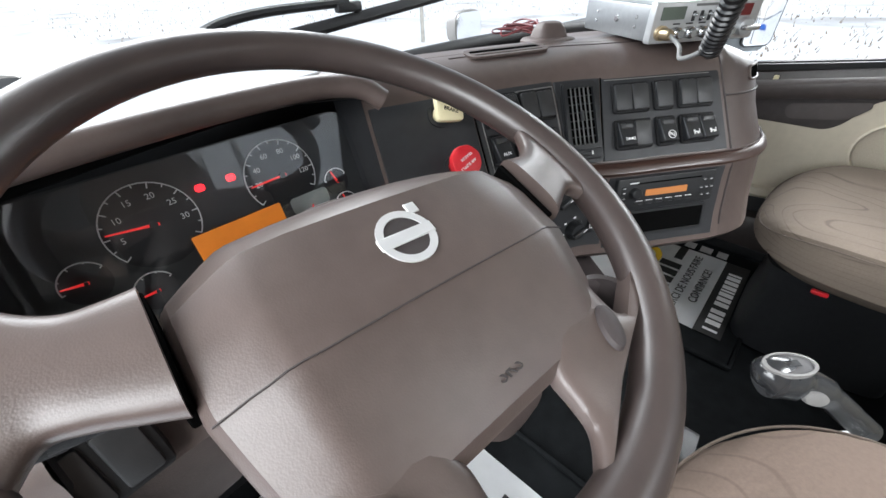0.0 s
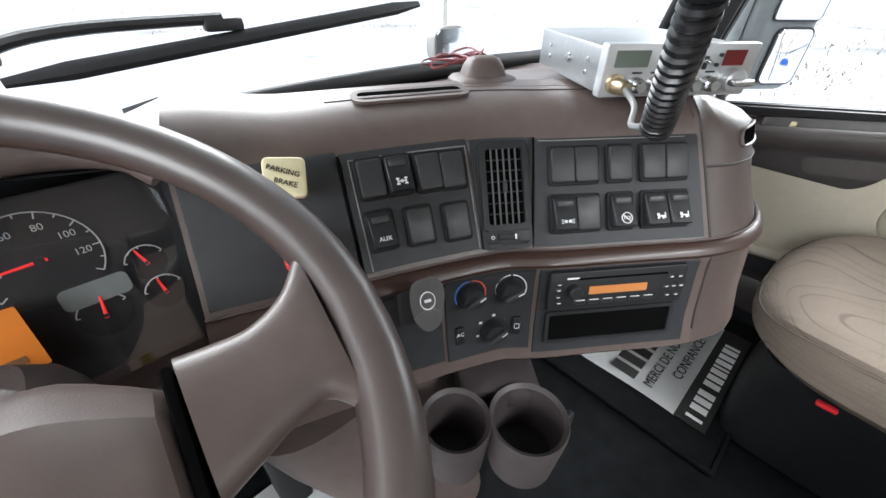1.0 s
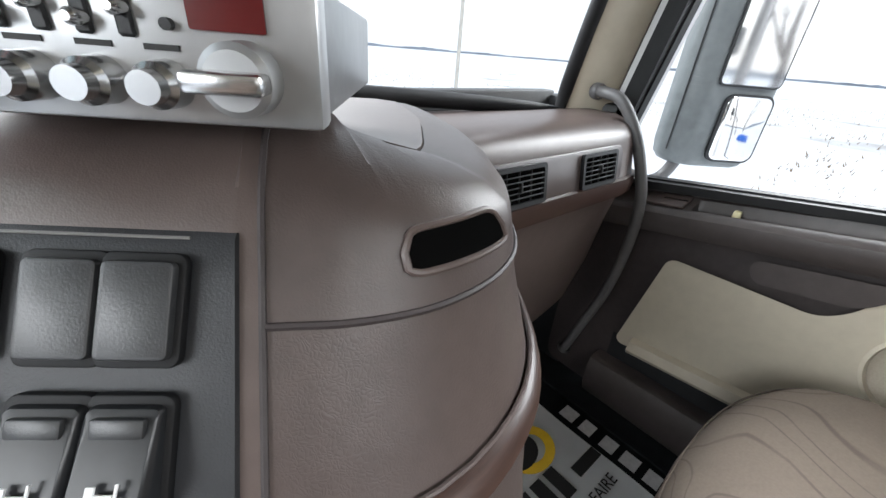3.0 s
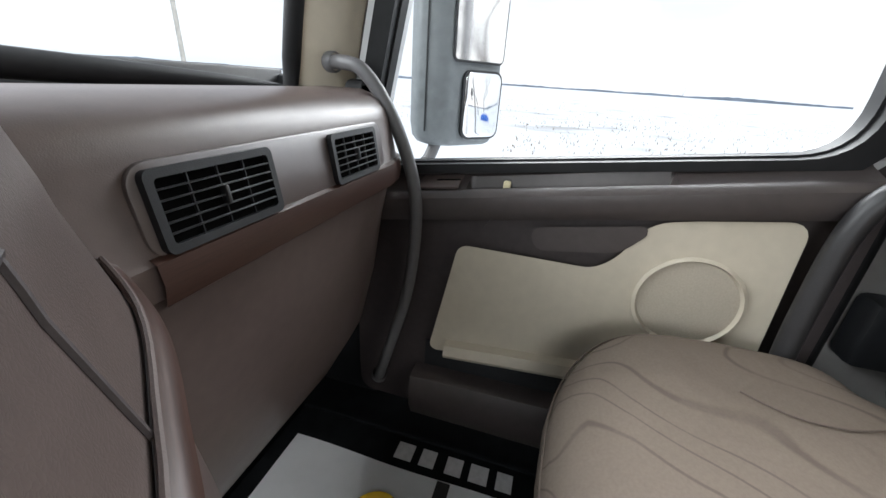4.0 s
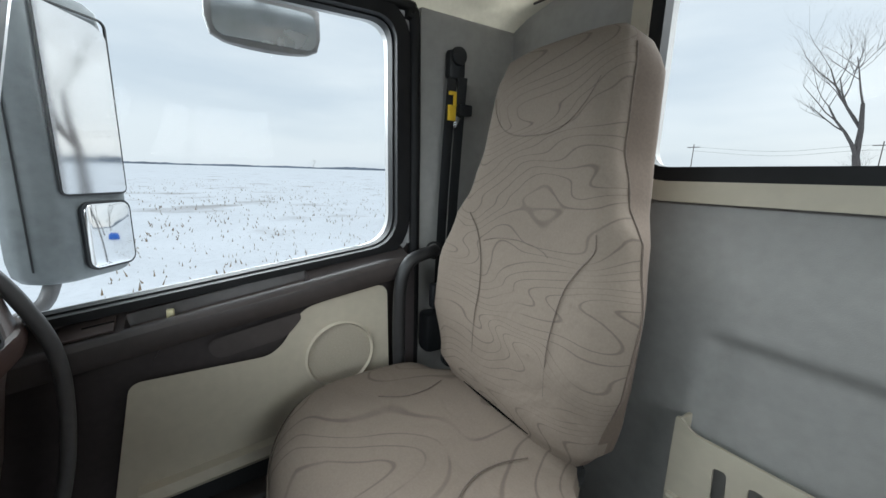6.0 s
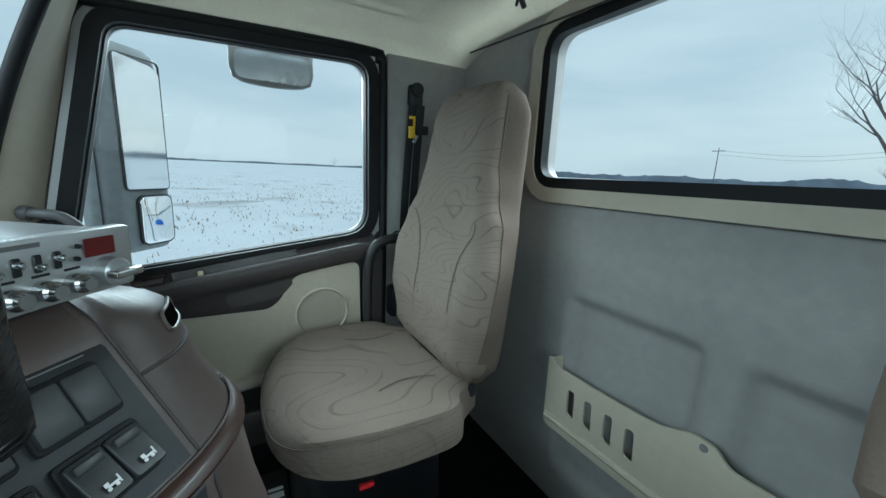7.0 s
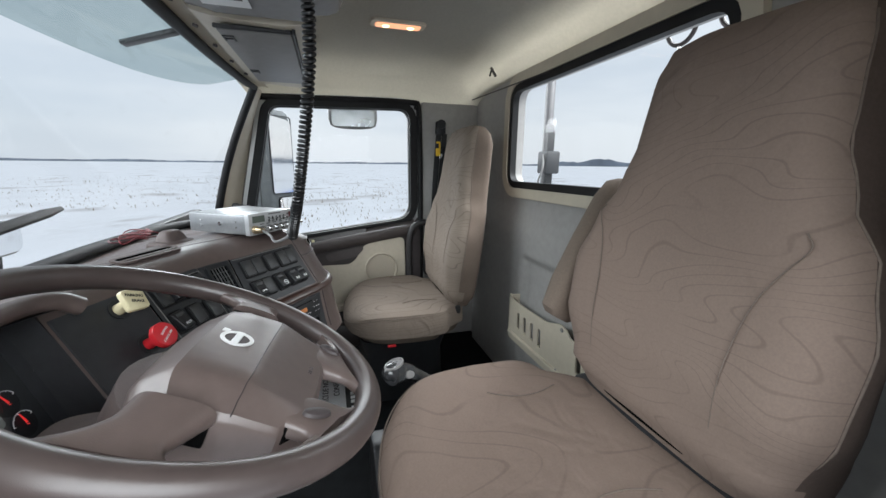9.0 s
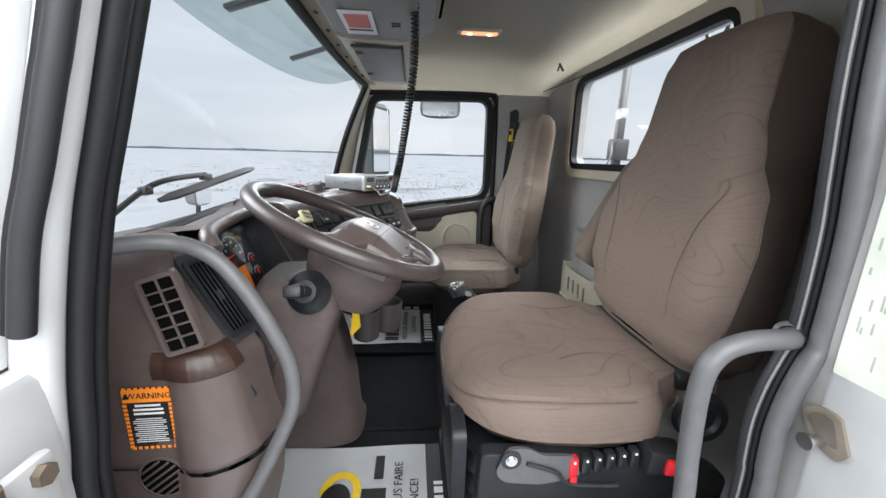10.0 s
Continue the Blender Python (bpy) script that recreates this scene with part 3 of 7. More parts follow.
part("tray_lid", moved(boxb(0.05, 0.085, 0.006, (0, 0, 0), 0.002), back @ pose(1.052, 0.388, waist(0.388) + 0.014, -8.9, -17, 0)), BROWN_SOFT, door)
part("lid_groove", moved(boxb(0.004, 0.05, 0.003, (0, 0, 0), 0.001, 1), back @ pose(1.052, 0.372, waist(0.372) + 0.0172, -8.9, -17, 0)), GAPSHADE, door)
# lower carrier, cream panel, grab recess and loudspeaker
LOWER = rpoly(D((0.565, 0.03), (0.565, 0.56), (0.40, 0.57), (-0.30, 0.665), (-0.30, 0.03)), 0.03, 4)
part("lower_panel", moved(plate(LOWER, 0.05, 0.012), back @ at_x(1.098)), DKBROWN, door, "dark brown door lining")
CREAMP = rpoly(D((0.325, 0.477), (0.075, 0.475), (0.035, 0.505), (-0.004, 0.578), (-0.06, 0.590), (-0.205, 0.612), (-0.212, 0.30), (0.06, 0.262), (0.372, 0.229)), [0.012, 0.05, 0.05, 0.03, 0.03, 0.02, 0.03, 0.05, 0.006], 5)
part("cream_panel", moved(plate(CREAMP, 0.028, 0.012), back @ at_x(1.052)), CREAM, door, "cream plastic panel")
rows = []
for y in [0.345 - 0.42 * i / 16 for i in range(17)]:
    zb = 0.225 + (0.345 - y) * 0.085
    rows.append([(1.022, y, zb + 0.028), (1.006, y, zb + 0.022), (1.000, y, zb), (1.008, y, zb - 0.012), (1.05, y, zb - 0.014), (1.05, y, zb + 0.03)])
part("panel_ledge", moved(loft(rows, True, True), back), CREAM, door, "cream map pocket edge")
rows = []
for y in [0.42 - 0.7 * i / 16 for i in range(17)]:
    zt = 0.148 + (0.42 - y) * 0.03
    rows.append([(1.047, y, zt), (1.012, y, zt), (1.000, y, zt - 0.006), (0.992, y, zt - 0.03), (0.994, y, 0.06), (1.01, y, 0.02), (1.047, y, 0.02)])
part("pocket", moved(loft(rows, True, True), back), RAILM, door, "dark brown map pocket at the foot of the door")
# black plate painted as the shadow gap between cream panel and pocket
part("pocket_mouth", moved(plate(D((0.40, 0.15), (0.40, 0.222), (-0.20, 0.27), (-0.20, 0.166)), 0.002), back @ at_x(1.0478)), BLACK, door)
spk_m = back @ frame_at((1.024, -0.088, 0.453), (0, -1, 0), (0, 0, 1))
part("speaker_ring", moved(lathe([(0.088, 0.0), (0.090, 0.006), (0.084, 0.009), (0.081, 0.004), (0.080, 0.0)], 40, pose(0, 0, 0, 90, 0, 0)), spk_m), CREAM, door)
part("speaker_grille", moved(lathe([(0.080, 0.002), (0.06, 0.004), (0.03, 0.005), (0.0005, 0.0055)], 40, pose(0, 0, 0, 90, 0, 0)), spk_m), mat("cream_grille_cloth", (0.46, 0.41, 0.33), 0.9, 0, 0.1, 300, 1.0, 1500, voronoi=True), door, "round cream loudspeaker cover")
# pull handle in a dark recess
REC = rpoly(D((0.31, 0.490), (0.275, 0.556), (-0.005, 0.592), (0.03, 0.51), (0.075, 0.482)), [0.03, 0.03, 0.012, 0.03, 0.03], 5)
part("recess", moved(plate(REC, 0.006), back @ at_x(1.05)), DKBROWN, door)
PUL = rpoly(D((0.19, 0.541), (0.012, 0.572), (0.045, 0.535), (0.18, 0.515)), [0.012, 0.006, 0.02, 0.02], 4)
part("pull_handle", moved(plate(PUL, 0.022, 0.010), back @ at_x(1.044)), RAILM, door, "dark brown pull handle")

# side wall behind the passenger door and the strip round the door opening
bm = boxb(0.05, 0.34, 1.33, (1.085, -0.495, 0.665), 0.01)
struct("wall_right", bm, GREYW, "grey vinyl lining behind the passenger door", "cab wall")
SEALP = [(1.07, 0.47, 1.315), (1.07, -0.24, 1.326), (1.068, -0.295, 1.30), (1.066, -0.312, 1.25), (1.066, -0.318, 0.7), (1.066, -0.318, 0.05)]
struct("door_seal", tube(spline(SEALP, 6), 0.015, 10), RUBBER, "black rubber door seal", "seal")
struct("door_frame", tube(spline([(1.078, 0.44, 1.31), (1.078, -0.22, 1.318), (1.078, -0.28, 1.29), (1.076, -0.294, 1.22), (1.076, -0.297, 0.72)], 6), 0.012, 8), WHITE, "white painted edge of the door frame", "frame")
struct("wall_front_right", boxb(0.06, 0.25, 0.80, (1.09, 0.66, 0.38), 0.01), BLACK, "black kick panel at the front corner", "cab wall")
struct("wall_front", boxb(2.14, 0.04, 0.80, (0.01, 0.775, 0.39), 0.005), BLACK, "black firewall behind the dashboard", "cab wall")

# driver's door opening: the door stands open, so the frame is seen
struct("wall_left", boxb(0.08, 0.34, 1.33, (-1.00, -0.475, 0.665), 0.02), GREYW, "grey lining behind the driver's seat", "cab wall")
struct("door_jamb", boxb(0.17, 0.34, 2.1, (-1.085, -0.472, 0.30), 0.014), WHITE, "white painted door jamb behind the open driver's door", "door jamb")
JZ = [1.34, 1.08, 0.99, 0.917, 0.835, 0.745, 0.67, 0.58, 0.40, 0.15]
JY = [0.350, 0.434, 0.463, 0.487, 0.508, 0.526, 0.536, 0.548, 0.545, 0.50]


def jamb_tube(x, r, dy, z_to=0.15):
    return tube(spline([(x, y + dy, z) for y, z in zip(JY, JZ) if z >= z_to - 1e-6], 5), r, 12)


struct("door_seal", jamb_tube(-1.000, 0.0125, 0.0), SEALM, "thick charcoal rubber seal round the driver's door opening", "seal")
struct("door_seal", jamb_tube(-0.975, 0.0085, -0.001), RUBBER, "inner lip of the door seal", "seal")
struct("body_pillar", jamb_tube(-1.036, 0.018, 0.004), WHITE, "white painted outer pillar", "pillar")
struct("body_pillar", jamb_tube(-1.050, 0.018, 0.035), WHITE, "white painted outer pillar", "pillar")
struct("pillar_gasket", tube(spline([(-1.062, 0.333, 1.34), (-1.062, 0.426, 1.06), (-1.062, 0.445, 1.006), (-1.062, 0.466, 0.946), (-1.062, 0.487, 0.89), (-1.062, 0.506, 0.813)], 5), 0.0092, 12), SEALM, "charcoal rubber strip on the outer pillar", "seal")
struct("pillar_gasket", tube(spline([(-1.060, 0.345, 1.34), (-1.060, 0.438, 1.06), (-1.060, 0.457, 1.006), (-1.060, 0.478, 0.946), (-1.060, 0.499, 0.89), (-1.060, 0.518, 0.813)], 5), 0.0050, 10), RUBBER, "black outer edge of the pillar strip", "seal")
struct("body_pillar", jamb_tube(-1.090, 0.030, 0.085), WHITE, "white painted outer pillar", "pillar")
struct("fender_panel", moved(boxb(0.10, 0.03, 0.75, (-1.085, 0.53, 0.40), 0.012), Matrix.Identity(4)), WHITE, "white painted panel beside the door hinge", "body panel")
RZ = ((-0.270, 1.32), (-0.284, 1.08), (-0.297, 0.961), (-0.306, 0.879), (-0.308, 0.759), (-0.299, 0.729), (-0.286, 0.684), (-0.279, 0.632), (-0.281, 0.571), (-0.284, 0.52), (-0.28, 0.2), (-0.27, 0.02))
struct("door_seal", tube(spline([(-0.986, y, z) for y, z in RZ], 5), 0.0125, 14), TUBE, "thick grey rubber seal round the driver's door opening", "seal")
struct("door_seal", tube(spline([(-0.968, y + 0.004, z - 0.004) for y, z in RZ], 5), 0.0045, 10), RUBBER, "dark groove of the door seal", "seal")
struct("door_seal", tube(spline([(-0.958, y + 0.006, z - 0.006) for y, z in RZ], 5), 0.0085, 12), PANEL, "dark grey inner lip of the door seal", "seal")
# thin pale tube that paints the sheen along the lip
struct("door_seal", tube(spline([(-0.9655, y + 0.0125, z - 0.004) for y, z in RZ], 5), 0.0016, 8), GREYC, "pale line painted as the sheen on the seal's lip", "seal")
struct("cowl_side", boxb(0.05, 0.55, 1.9, (-1.12, 0.84, -0.15), 0.03), WHITE, "white painted side of the cab in front of the door", "body panel")
struct("wall_front_left", boxb(0.05, 0.25, 0.80, (-1.045, 0.66, 0.38), 0.01), BLACK, "black kick panel beside the pedals", "cab wall")
struct("door_sill", boxb(0.10, 0.95, 0.06, (-1.06, 0.10, -0.03), 0.012), ALU, "bare metal step sill under the driver's door", "sill")


# ---------------------------------------------------------------- seats
def superring(cx, cy, hx, hy, n=36, e=3.2, dish=0.0):
    """A squarish ring in x, y; dish hollows its front (-y is the sitter's side when flipped by the caller)."""
    out = []
    for k in range(n):
        a = 2 * math.pi * k / n
        c, s = math.cos(a), math.sin(a)
        x = math.copysign(abs(c) ** (2 / e), c)
        y = math.copysign(abs(s) ** (2 / e), s)
        yy = cy + hy * y
        if y > 0:
            yy -= dish * (1 - min(1, abs(x) * 1.25) ** 2)
        out.append((cx + hx * x, yy))
    return out


def sculpt(z, deep=1.05):
    """Backrest outline: half width, front y, back y, front dish at height z (0..0.74)."""
    t = z / 0.74
    keys = [(0.0, 0.200, 0.000, -0.10, 0.006), (0.05, 0.238, 0.036, -0.115, 0.02), (0.18, 0.270, 0.066, -0.12, 0.036), (0.34, 0.274, 0.07, -0.12, 0.042), (0.48, 0.248, 0.055, -0.115, 0.035),
            (0.60, 0.202, 0.045, -0.105, 0.022), (0.72, 0.176, 0.045, -0.10, 0.012), (0.88, 0.168, 0.045, -0.095, 0.008), (0.96, 0.156, 0.032, -0.085, 0.004), (1.0, 0.128, 0.0, -0.06, 0.0)]
    for a, b in zip(keys, keys[1:]):
        if a[0] <= t <= b[0]:
            u = (t - a[0]) / (b[0] - a[0])
            u = u * u * (3 - 2 * u)
            hw, f, b2, d = [p + (q - p) * u for p, q in zip(a[1:], b[1:])]
            return [hw, f, b2 * deep, d]
    return list(keys[-1][1:])


def make_seat(name, base, label, driver):
    """A highback truck seat; base is the middle of the joint of cushion and back, at cushion height."""
    seat = thing(name, base, label, "seat", "cab seats")
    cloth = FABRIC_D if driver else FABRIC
    deep = 1.5 if driver else 1.05
    lean = pose(0, -0.058, 0, 9.5, 0, 0) @ Matrix.Diagonal((1, 1, 0.935, 1)) if driver else pose(0.006, -0.012, 0, 9, 0, 0) @ Matrix.Diagonal((0.975, 1, 0.975, 1))
    drop = 0.040 if driver else 0.047
    rows = []
    for i in range(33):
        z = -drop + (0.74 + drop) * i / 32
        hw, f, b, d = sculpt(z if z > 0.10 else (z + drop) * 0.10 / (0.10 + drop), deep)
        back_hw = hw + (0.248 - 0.060 * max(0.0, z) / 0.74 - hw) * (1 - smooth_in(z, 0.66, 0.74)) * smooth_in(z, -0.02, 0.08)
        ring = []
        for x, y in superring(0, (f + b) / 2, hw, (f - b) / 2, 44, 3.4, d):
            w = max(0.0, min(1.0, (f - 0.35 * (f - b) - y) / (0.5 * (f - b))))
            ring.append(lean @ Vector((x * (1 + (back_hw / hw - 1) * w), y, z)))
        rows.append(ring)
    skin = loft(rows, True, True)
    flanks = skin.copy()
    unlean = lean.inverted()

    def behind(f):
        c = unlean @ f.calc_center_median()
        hw, fr, bk, d = sculpt(max(0.0, min(0.74, c.z)), deep)
        return c.y < fr - (fr - bk) * (0.27 if driver else 0.36)
    bmesh.ops.delete(skin, geom=[f for f in skin.faces if behind(f)], context="FACES")
    bmesh.ops.delete(flanks, geom=[f for f in flanks.faces if not behind(f)], context="FACES")
    back = part("backrest", skin, cloth, seat, "highback cushion with wavy contour lines")
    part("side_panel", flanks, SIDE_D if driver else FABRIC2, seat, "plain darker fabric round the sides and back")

    def on_back(x, z, off=0.002):
        hw, f, b, d = sculpt(max(0.0, z), deep)
        u = min(0.999, abs(x) / hw)
        y = (1 - u ** 3.4) ** (1 / 3.4)
        cy, hy = (f + b) / 2, (f - b) / 2
        return lean @ Vector((x, cy + hy * y - d * (1 - min(1, u * 1.25) ** 2) + off, z))
    for sg in (-1, 1):
        if driver:
            run = ((0.136, -0.02), (0.138, 0.06), (0.140, 0.15), (0.146, 0.23), (0.158, 0.29), (0.176, 0.335), (0.204, 0.372), (0.235, 0.392))
        else:
            run = [(x - 0.036 * sg, z) for x, z in ((0.112, -0.03), (0.112, 0.06), (0.111, 0.15), (0.112, 0.21), (0.122, 0.27), (0.140, 0.31), (0.162, 0.345), (0.190, 0.375))]
        part("seam", tube(spline([on_back(sg * min(x, 0.80 * sculpt(max(0.0, z), deep)[0]), z) for x, z in run], 5), 0.0011, 6), PIPING, back)
        if not driver:
            pts = [on_back(sg * x, z, 0.001) for x, z in ((0.095, 0.318), (0.08, 0.325), (0.05, 0.332), (0.0, 0.336))]
            part("seam", tube(spline(pts, 5), 0.0008, 6), PIPING, back)
            pts = [on_back(sg * x, z, 0.001) for x, z in ((0.135, 0.635), (0.12, 0.60), (0.09, 0.565), (0.05, 0.548), (0.0, 0.545))]
            part("seam", tube(spline(pts, 5), 0.0006, 6), PIPING, back)
        pts = []
        for z in [0.04 + 0.66 * i / 24 for i in range(25)]:
            hw, fr, bk, d = sculpt(z, deep)
            cy, hy = (fr + bk) / 2, (fr - bk) / 2
            y = fr - (fr - bk) * (0.27 if driver else 0.36)
            u = (1 - min(1.0, abs((y - cy) / hy)) ** 3.4) ** (1 / 3.4)
            pts.append(lean @ Vector((sg * (hw * u + 0.0008), y, z)))
        part("piping", tube(pts, 0.0016, 6), PIPING, back)
    # cushion: rings along z with a bulging front
    L = 0.422
    rows = []
    for z, gx, gy in ((-0.175, -0.055, -0.05), (-0.165, -0.03, -0.025), (-0.13, -0.005, -0.003), (-0.08, 0.008, 0.012), (-0.035, 0.008, 0.012), (-0.020, 0.005, 0.009), (-0.010, -0.003, 0.001), (-0.003, -0.018, -0.014), (0.004, -0.048, -0.038), (0.009, -0.10, -0.085), (0.010, -0.20, -0.16)):
        ring = []
        for k in range(48):
            a = 2 * math.pi * k / 48
            c, s = math.cos(a), math.sin(a)
            e = 3.6 if s > 0 else 5.5
            x = math.copysign(abs(c) ** (2 / e), c)
            y = math.copysign(abs(s) ** (2 / e), s)
            px = (0.285 + gx) * x * (1 - 0.05 * max(0, y))
            py = L / 2 - 0.03 + (L / 2 + 0.035 + gy) * y - 0.03 * max(0, y) * x * x
            if y < 0:
                # the rear corners are cut back for the hinges and the belt buckle
                py += 0.075 * max(0.0, min(1.0, (abs(px) - 0.175) / 0.05)) * -y
            zz = z + 0.020 * (abs(px) / 0.28) ** 2 * (z > -0.02) - 0.045 * max(0.0, (py - 0.27) / 0.17) ** 2 * (z > -0.06) - drop * (z > -0.12)
            ring.append((px, py, zz))
        rows.append(ring)
    cu = part("cushion", loft(rows, True, True), cloth, seat, "deep seat cushion with wavy contour lines")
    pts = []
    for k in range(45):
        a = radians(-8 + 196 * k / 44)
        c, q = math.cos(a), math.sin(a)
        x, y = math.copysign(abs(c) ** (2 / 3.6), c), math.copysign(abs(q) ** (2 / 3.6), q)
        px = 0.2895 * x * (1 - 0.05 * max(0, y))
        py = L / 2 - 0.03 + (L / 2 + 0.0435) * y - 0.03 * max(0, y) * x * x
        pts.append((px, py, -0.0185 - drop + 0.020 * (px / 0.28) ** 2 - 0.045 * max(0.0, (py - 0.27) / 0.17) ** 2))
    part("seam", tube(pts, 0.0016, 6), PIPING, cu)
    for sg in (-1, 1):
        pts = [(sg * x, y, 0.0125 - drop + 0.020 * (x / 0.28) ** 2) for x, y in ((0.155, 0.195), (0.138, 0.165), (0.128, 0.130), (0.130, 0.085), (0.145, 0.040))]
        part("crease", tube(spline(pts, 4), 0.0012, 6), PIPING, cu)
    part("hinge_gap", boxb(0.40, 0.05, 0.040, (0, -0.075 if driver else -0.030, -0.020 - drop), 0.01), BLACK, seat)
    pts = []
    for i in range(25):
        x = -0.205 + 0.41 * i / 24
        z = 0.0105 - drop + 0.020 * (x / 0.28) ** 2
        pts.append(on_back(x, z + 0.004, 0.004))
    part("joint_gap", tube(pts, 0.0042, 8), GAPSHADE, seat)
    # suspension base down to the floor
    h = base.translation.z
    if driver:
        rows = []
        for i in range(15):
            z = -0.19 - (h - 0.23) * i / 14
            k = 0.0 if i % 2 else 0.018
            g = 0.01 * i / 14
            rows.append([(p[0], p[1] + 0.19, z) for p in superring(0, 0, 0.235 + k + g, 0.205 + k + g, 32, 6)])
        part("bellows", loft(rows, True, True), BLACK, seat, "black rubber suspension bellows")
        part("floor_plate", boxb(0.54, 0.46, 0.035, (0, 0.19, -h + 0.0175), 0.008), BLACK, seat)
        # side pan with a stepped upper edge, wider than the bellows
        part("side_cover", moved(plate(rpoly([(-0.24, -0.300), (0.26, -0.300), (0.27, -0.215), (0.20, -0.170), (0.02, -0.168), (-0.02, -0.150), (-0.235, -0.136)], 0.018, 4), 0.03, 0.006), frame_at((-0.262, 0.15, 0), (0, -1, 0), (0, 0, 1))), BLACK, seat)
        part("front_cover", moved(plate(rpoly([(-0.25, -0.300), (0.25, -0.300), (0.25, -0.130), (0.17, -0.110), (0.10, -0.175), (-0.10, -0.175), (-0.17, -0.110), (-0.25, -0.130)], 0.02, 4), 0.03, 0.006), frame_at((0.0, 0.405, 0), (-1, 0, 0), (0, 0, 1))), BLACK, seat, "black moulded front cover")
        part("lever_plate", moved(plate(rpoly([(-0.205, -0.170), (-0.185, -0.122), (-0.150, -0.122), (-0.120, -0.140), (-0.060, -0.142), (-0.045, -0.185), (-0.120, -0.198), (-0.190, -0.190)], 0.014, 4), 0.010, 0.003), frame_at((-0.290, 0.15, 0), (0, -1, 0), (0, 0, 1))), TUBE, seat, "grey curved adjuster lever plate")
        part("bolt", cyl(0.011, 0.012, pose(-0.302, 0.330, -0.142, 0, 90, 0), 16, bevel=0.003), STEEL, seat)
        part("bolt_washer", lathe([(0.019, 0), (0.019, 0.003), (0.011, 0.004)], 22, pose(-0.300, 0.330, -0.142, 0, -90, 0)), PANEL, seat)
        part("lever", tube(spline([(-0.302, 0.30, -0.150), (-0.306, 0.245, -0.168), (-0.306, 0.215, -0.196), (-0.306, 0.12, -0.205)], 5), 0.004, 8), PANEL, seat)
        for i in range(6):
            y = 0.208 - i * 0.0235
            part("switch_rocker", boxb(0.02, 0.018, 0.036, (-0.293, y, -0.165 + 0.003 * i), 0.004), RED if i == 0 else SWITCH, seat, "red adjuster tab" if i == 0 else "")
            part("switch_mark", boxb(0.003, 0.005, 0.005, (-0.3035, y, -0.153 + 0.003 * i), 0.001, 1), WHITEINK, seat)
        part("red_tab", boxb(0.014, 0.014, 0.020, (-0.300, 0.208, -0.192), 0.003), RED, seat, "red adjuster tab")
        part("buckle", boxb(0.05, 0.075, 0.05, (-0.30, 0.020, -0.150), 0.006, m=pose(0, 0, 0, 8, 0, 0)), BLACK, seat)
        part("buckle_button", boxb(0.01, 0.040, 0.030, (-0.329, 0.008, -0.150), 0.003, m=pose(0, 0, 0, 8, 0, 0)), RED, seat, "red belt buckle release")
        part("recline_wheel", lathe([(0.052, 0), (0.052, 0.020), (0.044, 0.028), (0.030, 0.028), (0.024, 0.020), (0, 0.020)], 30, pose(-0.255, -0.055, -0.090, 0, -90, 0)), BLACK, seat, "ribbed black recline knob")
        # the armrest leans back further than the backrest
        rows = []
        for t, hw, hd in ((-0.10, 0.024, 0.030), (-0.06, 0.034, 0.046), (0.15, 0.040, 0.056), (0.5, 0.042, 0.058), (0.82, 0.042, 0.056), (0.95, 0.036, 0.046), (1.0, 0.020, 0.026)):
            mid = Vector((0.290, -0.066, 0.100)).lerp(Vector((0.298, -0.232, 0.405)), t)
            rows.append([mid + Vector((p[0], 0.87 * p[1], 0.49 * p[1])) for p in superring(0, 0, hw, hd, 24, 3.0)])
        part("armrest", loft(rows, True, True), FABRIC2, seat, "padded armrest folded upright")
    else:
        rows = []
        for z, hx, hy in ((-0.17, 0.22, 0.19), (-0.24, 0.20, 0.17), (-h + 0.01, 0.20, 0.18)):
            rows.append([(p[0], p[1] + 0.19, z) for p in superring(0, 0, hx, hy, 32, 6)])
        part("base", loft(rows, True, True), BLACK, seat, "black steel seat box")
        part("release_tab", boxb(0.012, 0.032, 0.010, (-0.272, 0.262, -0.160), 0.003, m=pose(0, 0, 0, 0, 0, 0)), RED, seat, "red release tab under the cushion")
    if not driver:
        part("side_hinge", cyl(0.03, 0.02, pose(0.24, -0.05, -0.03, 0, 90, 0), 20, bevel=0.004), BLACK, seat)
    return seat


make_seat("passenger_seat", pose(0.672, -0.305, 0.462), "beige patterned fabric highback passenger seat", False)
make_seat("driver_seat", pose(-0.495, -0.325, 0.565), "beige patterned fabric highback driver seat on black bellows", True)

# ---------------------------------------------------------------- steering wheel and column
WN = Vector((0.042, -0.401, 0.915)).normalized()
wx = Vector((1, 0.06, 0.0))
wx = (wx - WN * wx.dot(WN)).normalized()
wx = Matrix.Rotation(radians(-9), 3, WN) @ wx
wz = WN.cross(wx)
WM = Matrix((wx, wz, WN)).transposed().to_4x4()
WM.translation = (-0.531, 0.325, 0.800)
# local: x right, y away towards the dash, z to the driver
wheel = thing("steering_wheel", WM, "brown four-spoke steering wheel with a large padded hub", "steering wheel")
R = 0.210
part("rim", tube([(R * math.cos(a), R * math.sin(a), 0) for a in [2 * math.pi * k / 72 for k in range(72)]], 0.0165, 20, True), RIMM, wheel, "dark brown leather-grained rim")
